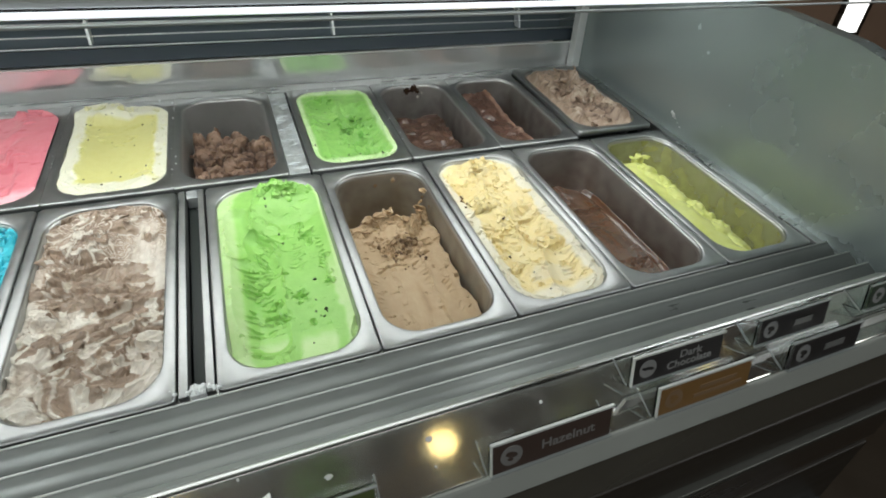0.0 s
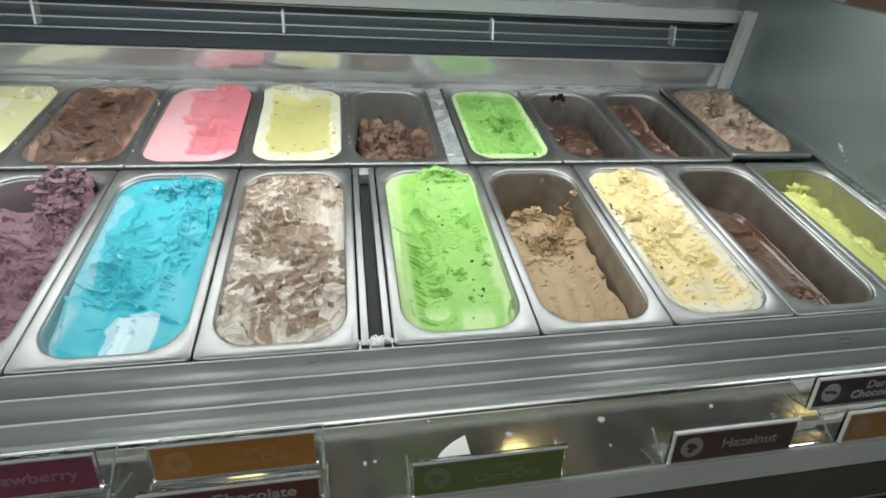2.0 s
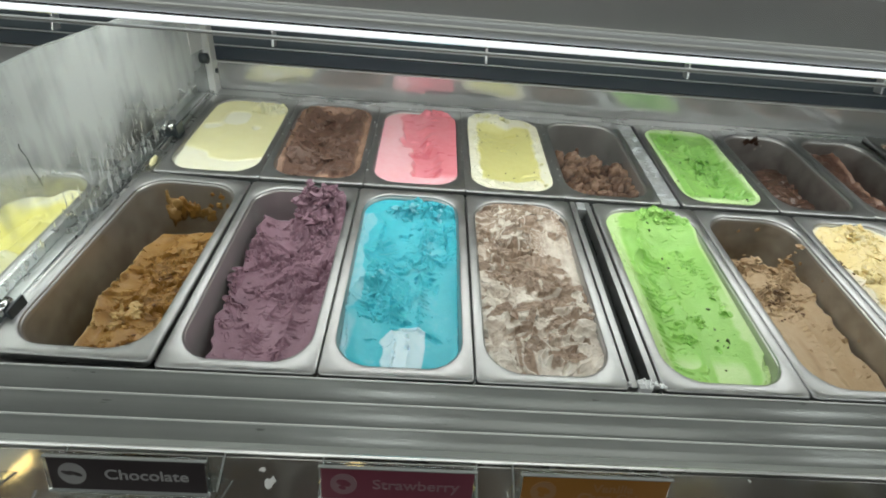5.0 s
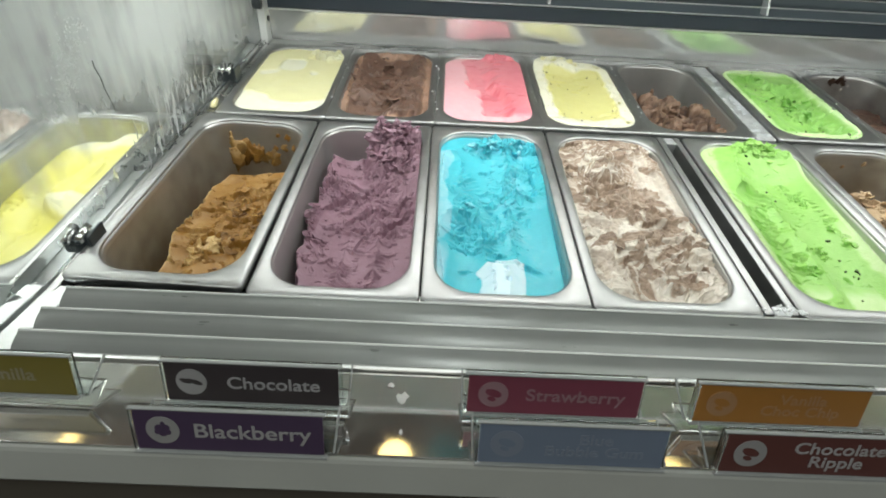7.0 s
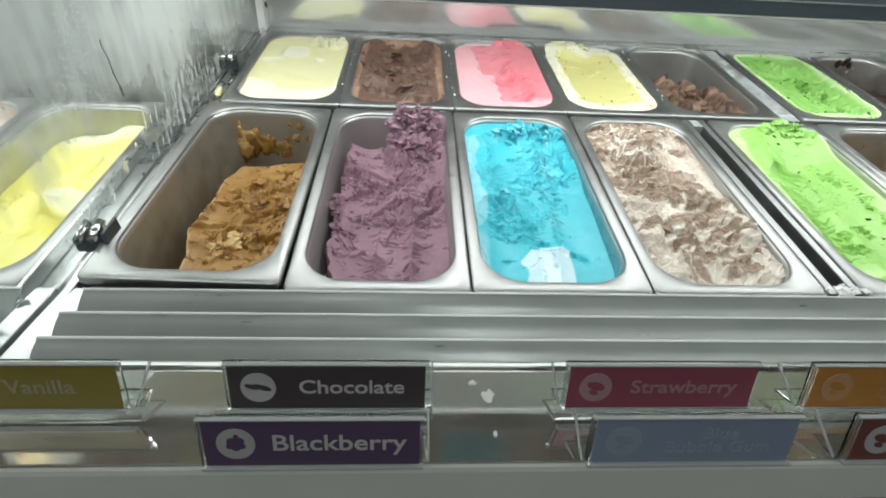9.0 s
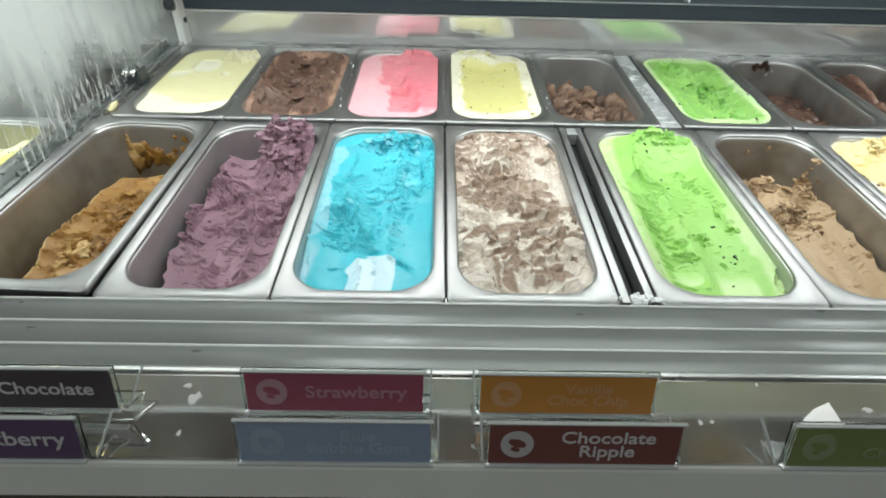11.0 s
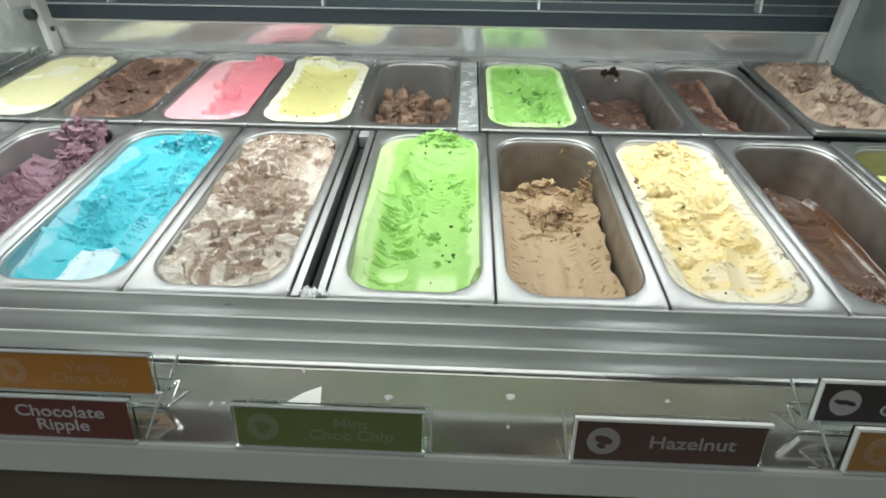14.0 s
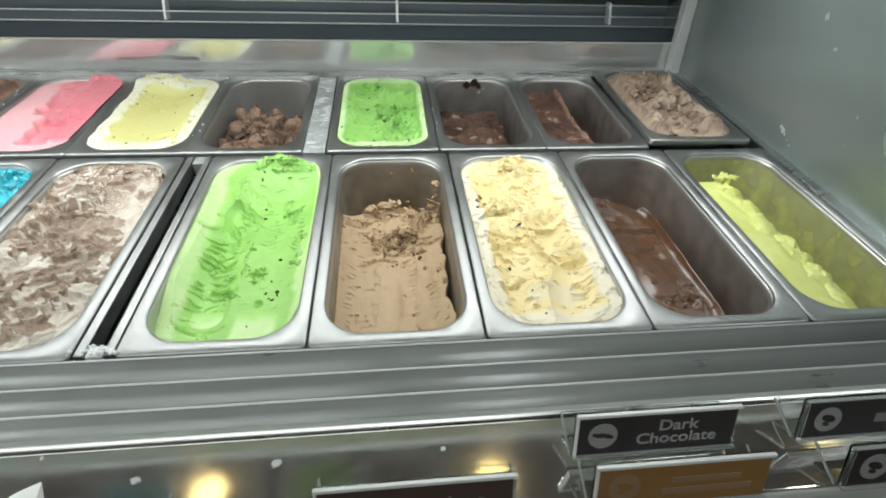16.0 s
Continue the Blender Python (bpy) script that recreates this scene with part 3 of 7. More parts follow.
# end panel, canopy, posts
end = [(-0.13, -0.10), (-0.13, 0.175), (-0.10, 0.215), (0.08, 0.268), (0.19, 0.284), (0.29, 0.292), (0.80, 0.305), (0.80, -0.10)]
cpart("end_panel", extrude_profile(end, RIGHT, RIGHT + 0.03), END_PAINT, "dull grey-green steel end panel with smears")
cpart("end_post", box(RIGHT - 0.022, RIGHT - 0.0005, 0.672, 0.6945, 0.04, 0.2515, 0.002), POST_GREY, "steel corner post")
cpart("canopy_glass", box(-1.75, RIGHT + 0.05, -0.247, 0.129, CANOPY + 0.0030, CANOPY + 0.0070, 0.0008), CANOPY_GLASS, "clear glass front of the canopy").visible_shadow = False
cpart("canopy_hood", box(-1.75, RIGHT + 0.05, 0.130, 0.76, CANOPY, CANOPY + 0.016, 0.002), HOOD_GREY, "pale grey hood over the pans")
for dy, dz, r in ((0.0010, 0.0092, 0.0004), (-0.0003, 0.0074, 0.0006), (0.0006, 0.0023, 0.0004)):
    cpart("canopy_edge", rod((-1.75, -0.2500 + dy, CANOPY + dz), (RIGHT + 0.05, -0.2500 + dy, CANOPY + dz), r, 10), EDGE_GREY, "thin pale ridge of the canopy edge", True)
# bright reflection on the front edge, given as a glowing strip up to x 0.47
cpart("edge_glow_strip", box(-1.75, 0.47, -0.2512, -0.2490, CANOPY + 0.0040, CANOPY + 0.0051, 0.0003), LED, "thin bright line in the canopy edge, a reflection put in as glow")
cpart("canopy_edge_rail", box(-1.75, RIGHT + 0.05, -0.2506, -0.2490, CANOPY + 0.0058, CANOPY + 0.0090, 0.0004), HOOD_GREY, "pale grey rail of the canopy edge")
cpart("canopy_edge_cap", box(0.4705, RIGHT + 0.05, -0.2512, -0.2490, CANOPY + 0.0031, CANOPY + 0.0056, 0.0006), BRUSHED)
for x0, x1 in ((-0.66, RIGHT - 0.02), (-1.70, -0.72)):
    cpart("led_housing", box(x0, x1, 0.285, 0.405, 0.3695, CANOPY - 0.0005, 0.001), ALU, "slim aluminium lamp housing under the hood")

# ---------- glass divider at the bay's end ----------
divider = part("glass_divider", extrude_profile([(-0.112, -0.012), (-0.112, 0.15), (-0.09, 0.19), (0.10, 0.238), (0.24, 0.250), (0.694, 0.262), (0.694, 0.085)], LEFT - 0.006, LEFT), FOGGY, None)
tagged(divider, "fogged glass divider with running drops between two bays", "glass panel")
divider.visible_shadow = False


def dparts():
    part("corner_post", box(LEFT + 0.0005, LEFT + 0.0145, 0.668, 0.6945, 0.072, 0.2515, 0.0015), POST_GREY, divider, "pale grey steel corner post")
    part("post_flange", box(LEFT + 0.0005, LEFT + 0.003, 0.612, 0.6675, 0.165, 0.2515, 0.001), POST_GREY, divider)
    part("knob", rod((LEFT + 0.003, 0.648, 0.152), (LEFT + 0.016, 0.648, 0.152), 0.010, 14), DARK_PLASTIC, divider, "black plastic knob", True)
    part("bolt", rod((LEFT + 0.0148, 0.682, 0.121), (LEFT + 0.0175, 0.682, 0.121), 0.005, 12), DARK_PLASTIC, divider, "dark bolt head", True)
    for d in (0.055, 0.485):
        base = DECK @ pose(LEFT, d, 0)
        clip = part("glass_clip", box(-0.014, 0.016, -0.010, 0.012, 0.0, 0.016, 0.002), DARK_PLASTIC, divider, "dark clip with two steel screws", m=base)
        part("clip_plate", box(0.0165, 0.0195, -0.012, 0.014, -0.004, 0.024, 0.001), DARK_PLASTIC, clip)
        for sx, sy in ((-0.004, -0.004), (0.008, -0.002)):
            screw = part("screw", rod((sx, sy - 0.011, 0.0185), (sx, sy + 0.010, 0.0225), 0.0042, 14), ALU, clip, smooth=True)
            part("screw_tip", rod((sx, sy - 0.0135, 0.0180), (sx, sy - 0.0112, 0.0185), 0.0022, 10), DARK_PLASTIC, screw, smooth=True)
    # one dark run through the beads
    run = [(0.159, 0.166), (0.1585, 0.160), (0.163, 0.148), (0.164, 0.135), (0.168, 0.122), (0.170, 0.110)]
    for (ya, za), (yb, zb) in zip(run, run[1:]):
        part("drip_run", rod((LEFT + 0.0004, ya, za), (LEFT + 0.0004, yb, zb), 0.00055, 6), SLOT_GREY, divider, "dark wet run", True)
    # running drops
    rng = random.Random(5)
    verts, faces = [], []
    for k in range(560):
        bead = k < 360
        y = rng.gauss(0.118, 0.022) if bead else rng.choice((rng.gauss(0.33, 0.06), rng.gauss(0.27, 0.09), rng.gauss(0.40, 0.08)))
        if not -0.06 < y < 0.60:
            continue
        low = math.tan(radians(TILT)) * y + 0.012
        z = 0.165 + 0.9 * (y - 0.118) + rng.gauss(0, 0.016) if bead else low + abs(rng.gauss(0, 0.034))
        if z > 0.225 or z < low:
            continue
        w, ln = (rng.uniform(0.0005, 0.0016),) * 2 if bead else (rng.uniform(0.0006, 0.0019), rng.choice((rng.uniform(0.001, 0.004), rng.uniform(0.003, 0.020))))
        b, n = len(verts), 7
        for k in range(n):
            a = math.tau * k / n
            yy, zz = math.cos(a) * w * (1.0 if math.sin(a) < 0 else 0.6), math.sin(a) * ln
            verts.append((LEFT + 0.0002, y + yy + 0.12 * zz, z + zz))
        verts.append((LEFT + 0.0012, y, z - ln * 0.35))
        faces += [(b + k, b + (k + 1) % n, b + n) for k in range(n)]
    ob = mesh_object("condensation", verts, faces, DROP, divider, "white beads and runs of condensation", True)
    tagged(ob, kind="stuff")


dparts()

# ---------- pans and ice cream ----------
CHOC = material("chocolate_flake", (0.035, 0.016, 0.008), 0.4)
GREEN_CHIP = material("mint_chip", (0.03, 0.05, 0.012), 0.45)


def facets(X, Y, f, seed, warp=0.35, stretch=1.0):
    """Broken flat pieces: each scattered cell lies at its own height and tilt. Height 0 to 1, and the cracks between."""
    wx = fbm(X * f * 1.3, Y * f * 1.3, seed + 40, 3) - 0.5
    wy = fbm(X * f * 1.3, Y * f * 1.3, seed + 50, 3) - 0.5
    x, y = X * f + warp * 2.4 * wx, Y * f * stretch + warp * 2.4 * wy
    ix, iy = np.floor(x), np.floor(y)
    d1, d2, out, own = np.full(x.shape, 9.0), np.full(x.shape, 9.0), np.zeros(x.shape), np.zeros(x.shape)
    for dx in (-1, 0, 1):
        for dy in (-1, 0, 1):
            cx, cy = ix + dx, iy + dy
            px, py = cx + hashed(cx, cy, seed), cy + hashed(cx, cy, seed + 7)
            d = np.hypot(x - px, y - py)
            lift, tx, ty = hashed(cx, cy, seed + 3), hashed(cx, cy, seed + 5) - 0.5, hashed(cx, cy, seed + 9) - 0.5
            level = lift + 0.9 * tx * (x - px) + 0.9 * ty * (y - py)
            near = d < d1
            d2 = np.where(near, d1, np.minimum(d2, d))
            out = np.where(near, level, out)
            own = np.where(near, lift, own)
            d1 = np.where(near, d, d1)
    return out, step(0.16, 0.0, d2 - d1), own


def crag(X, Y, f, seed, warp=0.6):
    """Rounded lumps parted by sharp creases, 0 to 1."""
    wx = fbm(X * f * 0.7, Y * f * 0.7, seed + 40, 3) - 0.5
    wy = fbm(X * f * 0.7, Y * f * 0.7, seed + 50, 3) - 0.5
    n = 1 - ridged(X * f * 0.8 + warp * 2 * wx, Y * f * 0.8 + warp * 2 * wy, seed, 4)
    return np.clip((n - 0.05) / 0.62, 0, 1)


def tears(X, Y, seed, fx=45, fy=130, cut=0.64):
    """Short ragged tears that run across the pull of the spade: a mask without relief, for shade in the tone."""
    wy = Y + 0.010 * (fbm(X * 25, Y * 12, seed + 4, 2) - 0.5)
    n = fbm(X * fx, wy * fy, seed, 3)
    return step(cut, cut + 0.10, n)


def carve(h, X, Y, p, q, r, d0, d1, seed, rag=0.004, rise=0.014, crumb=0.005):
    """One pull of the spade from p to q: a smooth trough with a crumbling lip. d0, d1: its depth at the ends."""
    bend = 0.006 * (fbm(X * 9, Y * 9, seed, 2) - 0.5)
    x, y = X + bend, Y + bend
    dx, dy = q[0] - p[0], q[1] - p[1]
    t = np.clip(((x - p[0]) * dx + (y - p[1]) * dy) / (dx * dx + dy * dy), 0, 1)
    dist = np.hypot(x - p[0] - t * dx, y - p[1] - t * dy)
    trough = d0 + (d1 - d0) * t + rise * (dist / r) ** 2 + 0.0010 * (fbm(X * 26, Y * 10, seed + 9, 2) - 0.5)
    over = trough - h
    lip = step(-0.0005, 0.001, over) * step(0.006, 0.0015, over) * step(0.38, 0.52, fbm(X * 45, Y * 45, seed + 6, 2))
    torn = h + lip * crumb * 2.2 * (crag(X, Y, 75, seed + 2) - 0.45) + rag * 0.8 * (fbm(X * 110, Y * 110, seed + 5, 2) - 0.5) * lip
    return np.minimum(torn, trough)


def pulls(h, X, Y, seed, n, length, r, depth, along=1.2, spread=0.6, box4=(-0.055, 0.055, 0.03, 0.33), rag=0.004, crumb=0.005):
    """Many short pulls in loosely one direction."""
    rng = random.Random(seed)
    for k in range(n):
        a = -math.pi / 2 + rng.uniform(-spread, spread)
        ln, rr = length * rng.uniform(0.6, 1.4), r * rng.uniform(0.7, 1.4)
        x, y = rng.uniform(box4[0], box4[1]), rng.uniform(box4[2], box4[3])
        d = depth * rng.uniform(0.75, 1.2)
        h = carve(h, X, Y, (x, y), (x + ln * math.cos(a), y + ln * math.sin(a)), rr, d * 0.85, d, seed + 31 * k, rag, 0.012, crumb)
    return h


def notches(h, X, Y, spots, seed):
    """Torn scallops: the surface dips towards the back and breaks off at a ragged lip. spots: (x, y, spread x, spread y, how many, size, depth)."""
    rng = random.Random(seed)
    ragged = 0.0034 * (fbm(X * 130, Y * 130, seed + 3, 2) - 0.5)
    down, up = np.zeros(X.shape), np.zeros(X.shape)
    for cx, cy, sx, sy, count, size, depth in spots:
        for _ in range(count):
            x, y = rng.gauss(cx, sx), rng.gauss(cy, sy)
            w, d = size * rng.uniform(0.55, 1.5), depth * rng.uniform(0.5, 1.3)
            ln, a, k = w * rng.uniform(0.6, 1.2), rng.uniform(-0.5, 0.5), rng.uniform(-0.4, 0.9) / w
            near = (np.abs(X - x) < 3 * w) & (np.abs(Y - y) < 3 * w)
            if not near.any():
                continue
            px, py = X[near] - x, Y[near] - y
            p, q = px * math.cos(a) + py * math.sin(a), -px * math.sin(a) + py * math.cos(a) + ragged[near]
            q = q + k * p * p * 0.6
            across = np.exp(-(p / w) ** 4)
            dip = np.where(q < 0.001, np.clip(1 + q / ln, 0, 1) ** 1.4, 0) * step(0.0010, -0.0006, q)
            lip = np.where(q >= -0.0004, np.clip(1 - q / (0.55 * ln), 0, 1), 0)
            down[near] = np.maximum(down[near], across * d * dip)
            up[near] = np.maximum(up[near], 0.45 * across * d * lip)
    return h + up * (1 - step(0.0, 0.004, down)) - down


def leaves(owner, surf, groups, mat, seed, name="torn_fold_layer"):
    """Thin curled sheets pushed up by the spade, overlapping on the surface. groups: (u, v, spread u, spread v, how many, length, tilt in degrees, tones)."""
    rng = random.Random(seed)
    sx, sy, sh = surf
    ny, nx = sx.shape
    A, B = np.meshgrid(np.linspace(-1, 1, 8), np.linspace(-1, 1, 6))
    na, nb = 8, 6
    verts, faces, tones = [], [], []
    rim = [(0, j) for j in range(na)] + [(i, na - 1) for i in range(1, nb)] + [(nb - 1, j) for j in range(na - 2, -1, -1)] + [(i, 0) for i in range(nb - 2, 0, -1)]
    for gu, gv, su, sv, count, length, tilt, choice in groups:
        for _ in range(count):
            u, v = rng.gauss(gu, su), rng.gauss(gv, sv)
            if abs(u) > 0.90 or not 0.05 < v < 0.965:
                continue
            i, j = int(v * (ny - 1)), int((u + 1) / 2 * (nx - 1))
            ln = length * rng.uniform(0.55, 1.5)
            wd = ln * rng.uniform(0.35, 0.75)
            p1, p2, p3, p4 = (rng.uniform(0, 6.3) for _ in range(4))
            x = 0.5 * ln * A * np.sqrt(1 - 0.45 * B ** 2) * (1 + 0.22 * np.sin(2.6 * B + p1) + 0.12 * np.sin(7 * B + p2))
            y = 0.5 * wd * B * np.sqrt(1 - 0.40 * A ** 2) * (1 + 0.25 * np.sin(2.9 * A + p3) + 0.14 * np.sin(8 * A + p4))
            bend = rng.uniform(-0.25, 0.35)
            z = wd * (bend * B ** 2 + rng.uniform(-0.15, 0.3) * A ** 2 + 0.10 * np.sin(4 * A + p2)) + 0.05 * wd * np.sin(6 * B + p3)
            thick = wd * rng.uniform(0.06, 0.13) * (1 - 0.6 * np.maximum(np.abs(A), np.abs(B)) ** 3)
            rot = Euler((radians(rng.gauss(8, tilt)), radians(rng.gauss(0, tilt)), rng.gauss(0, 0.9))).to_matrix()
            c = Vector((sx[i, j], sy[i, j], sh[i, j] + 0.02 * wd))
            b0, t0, t1 = len(verts), rng.choice(choice), rng.choice(choice)
            for side in (1, -1):
                for px, py, pz, th, aa in zip(x.ravel(), y.ravel(), z.ravel(), thick.ravel(), A.ravel()):
                    verts.append(c + rot @ Vector((px, py, pz + side * th)))
                    tones.append(t0 + (t1 - t0) * min(1, max(0, 0.5 + 1.2 * (aa + 0.4 * math.sin(9 * py / wd + p1)))))
            n = na * nb
            for r in range(nb - 1):
                for q in range(na - 1):
                    k = b0 + r * na + q
                    faces.append((k, k + 1, k + na + 1, k + na))
                    faces.append((k + n, k + n + na, k + n + na + 1, k + n + 1))
            loop = [b0 + r * na + q for r, q in rim]
            faces += [(loop[k], loop[k] + n, loop[(k + 1) % len(loop)] + n, loop[(k + 1) % len(loop)]) for k in range(len(loop))]
    ob = mesh_object(name, verts, faces, mat, owner, "torn folded sheets of the same ice cream", True)
    at = ob.data.attributes.new("tone", "FLOAT", "POINT")
    at.data.foreach_set("value", tones)
    return tagged(ob, kind="stuff")


def lumps(owner, surf, groups, mat, seed, name="torn_crumb_heap"):
    """Loose torn crumbs lying on the surface, one part. groups: (u, v, spread u, spread v, how many, size, pile, tone)."""
    rng = random.Random(seed)
    x, y, h = surf
    ny, nx = x.shape
    bm = bmesh.new()
    bmesh.ops.create_icosphere(bm, subdivisions=2, radius=1.0)
    ball, tris = [v.co.copy() for v in bm.verts], [tuple(v.index for v in f.verts) for f in bm.faces]
    bm.free()
    verts, faces, tones = [], [], []
    for gu, gv, su, sv, count, size, pile, tone in groups:
        for _ in range(count):
            u, v = rng.gauss(gu, su), rng.gauss(gv, sv)
            if abs(u) > 0.97 or not 0.02 < v < 0.985:
                continue
            i, j = int(v * (ny - 1)), int((u + 1) / 2 * (nx - 1))
            s = size * rng.choice((0.4, 0.55, 0.7, 0.9, 1.2, 1.5))
            c = Vector((x[i, j], y[i, j], h[i, j] + rng.uniform(-0.3, 0.5) * s + pile * rng.random() ** 1.5))
            rot = Euler((rng.uniform(-0.7, 0.7), rng.uniform(-0.7, 0.7), rng.uniform(0, 6.3))).to_matrix()
            sc = Vector((rng.uniform(0.7, 1.5), rng.uniform(0.5, 1.0), rng.uniform(0.35, 0.8))) * s
            f1, f2, f3 = (Vector((rng.gauss(0, 1), rng.gauss(0, 1), rng.gauss(0, 1))) * 2.2 for _ in range(3))
            b0, tn = len(verts), tone + rng.uniform(-0.12, 0.12)
            for q in ball:
                r = 1 + 0.34 * math.sin(f1.dot(q) + b0) + 0.30 * math.sin(2 * f2.dot(q)) + 0.22 * math.sin(3.5 * f3.dot(q)) + rng.uniform(-0.26, 0.26)
                verts.append(c + rot @ Vector((q.x * sc.x * r, q.y * sc.y * r, q.z * sc.z * r)))
                tones.append(tn)
            faces += [tuple(b0 + k for k in f) for f in tris]
    ob = mesh_object(name, verts, faces, mat, owner, "loose torn crumbs of the same ice cream")
    at = ob.data.attributes.new("tone", "FLOAT", "POINT")
    at.data.foreach_set("value", tones)
    return tagged(ob, kind="stuff")


def ribs(h, X, Y, p, q, half, period, amp, curl, seed, slant=0.0):
    """Crescent ridges one behind the other along p to q, where the spade stuttered: each breaks off towards p, with ragged ends."""
    dx, dy = q[0] - p[0], q[1] - p[1]
    ln = math.hypot(dx, dy)
    s = ((X - p[0]) * dx + (Y - p[1]) * dy) / ln
    c = ((X - p[0]) * dy - (Y - p[1]) * dx) / ln
    wob = 1.7 * period * (fbm(X * 50, Y * 50, seed, 3) - 0.5)
    ph = (s - curl * c * c + slant * c + wob) / period
    k = np.floor(ph)
    f = ph - k
    rag = 0.006 * (fbm(X * 120, Y * 120, seed + 3, 2) - 0.5)
    lo, hi = -half * (0.25 + 0.75 * hashed(k, k * 0, seed)), half * (0.25 + 0.75 * hashed(k, k * 0 + 1, seed))
    ac = step(lo - 0.001, lo + 0.005, c + rag) * step(hi + 0.001, hi - 0.005, c + rag)
    ends = step(-0.6 * period, 0.2 * period, s) * step(ln + 0.6 * period, ln - 0.2 * period, s)
    face = np.where(f > 0.86, (f - 0.86) / 0.14, (1 - f / 0.86) ** 1.4)
    return h + amp * np.clip(1.5 * hashed(k, k * 0 + 2, seed) - 0.15, 0, 1.2) * ac * ends * (face - 0.40)


def torn(h, X, Y, spots, seed):
    """Patches where the mass broke instead of sliding. spots: (x, y, radius x, radius y, depth, roughness)."""
    g = 0.55 * crag(X, Y, 62, seed + 3) + 0.45 * crag(X, Y, 125, seed + 5) + 0.25 * (fbm(X * 260, Y * 260, seed + 9, 2) - 0.5)
    rag = 1.3 * (fbm(X * 75, Y * 75, seed + 1, 3) - 0.5)
    for x, y, rx, ry, depth, rough in spots:
        m = step(1.08, 0.72, np.hypot((X - x) / rx, (Y - y) / ry) + rag)
        h = h + m * (rough * 2 * (g - 0.5) - depth)
    return h


def ledge(h, X, Y, p, q, bow, drop, reach, seed):
    """A torn step along the line p to q: the surface ends in a lip and falls by drop on the side towards the customer, over reach."""
    dx, dy = q[0] - p[0], q[1] - p[1]
    ln = math.hypot(dx, dy)
    s = ((X - p[0]) * dx + (Y - p[1]) * dy) / ln
    c = ((Y - p[1]) * dx - (X - p[0]) * dy) / ln
    c = c - bow * 4 * (s / ln) * (1 - s / ln) + 0.012 * (fbm(X * 60, Y * 60, seed, 4) - 0.5)
    ends = step(-0.006, 0.006, s) * step(ln + 0.006, ln - 0.006, s)
    low = np.where(c < 0, np.clip(1 + c / reach, 0, 1) ** 1.5 * step(0.0, -0.0012, c), 0)
    lip = np.where(c >= -0.0008, np.clip(1 - c / 0.008, 0, 1), 0)
    return h + ends * (0.35 * drop * lip - drop * low)


def gouge(h, X, Y, seed, depth, fx=60, fy=110, cut=0.62, where=1.0):
    """Single ragged tears with sharp edges and a slightly raised lip; between them the mass stays smooth."""
    wx = X + 0.010 * (fbm(X * 40, Y * 40, seed + 85, 2) - 0.5)
    n = fbm(wx * fx, Y * fy, seed + 86, 4, 0.55) - 0.25 * (1 - where)
    m = step(cut, cut + 0.045, n)
    lip = step(cut - 0.07, cut - 0.005, n) * (1 - m)
    return h - depth * m * (0.7 + 0.6 * step(cut, cut + 0.12, n)) + 0.22 * depth * lip


def soft(X, Y, seed, f=24, amp=0.002):
    return amp * (fbm(X * f, Y * f, seed, 3) - 0.5) * 2


def smears(h, tone, X, Y, groups, seed, lift=1.0):
    """Spade strokes laid over one another, each a smooth dished patch with a torn lip. groups: (x, y, spread x, spread y, how many, half length, tones)."""
    rng = random.Random(seed)
    wx, wy = fbm(X * 42, Y * 42, seed + 1, 3) - 0.5, fbm(X * 42, Y * 42, seed + 2, 3) - 0.5
    rag = fbm(X * 150, Y * 150, seed + 3, 3) - 0.5
    ground = h.copy()
    jobs = [g for g in groups for _ in range(g[4])]
    rng.shuffle(jobs)
    for gx, gy, sx, sy, _, size, choice in jobs:
        cx, cy, a = rng.gauss(gx, sx), rng.gauss(gy, sy), rng.gauss(0.7, 0.9)
        ln, bow = size * rng.uniform(0.8, 1.6), rng.uniform(-18, 18)
        wd = ln * rng.uniform(0.28, 0.52)
        dx, dy = X - cx + 0.016 * wx, Y - cy + 0.016 * wy
        p = dx * math.cos(a) + dy * math.sin(a)
        q = dy * math.cos(a) - dx * math.sin(a) + bow * p * p
        r = np.hypot(p / ln, q / wd) + 0.35 * rag
        m = step(1.02, 0.90, r)
        level, pitch, t0, t1 = rng.uniform(-0.0020, 0.0050), rng.uniform(-0.0050, 0.0050), rng.choice(choice), rng.choice(choice)
        top = ground * 0.6 + 0.4 * h + lift * (level + pitch * q / wd + 0.0026 * (r * r - 0.5) + 0.0012 * rng.uniform(-1, 1) * p / ln)
        grain = 0.0004 * np.sin(q / wd * rng.uniform(9, 16) + 5 * wx)
        h = h + m * (top + grain - h)
        paint = t0 + (t1 - t0) * step(0.0, 0.9, np.sin(q / wd * rng.uniform(2.2, 4.5) + rng.uniform(0, 6.3) + 4 * wx)) + 0.06 * rag
        tone = tone + m * (paint - tone)
    return h, tone


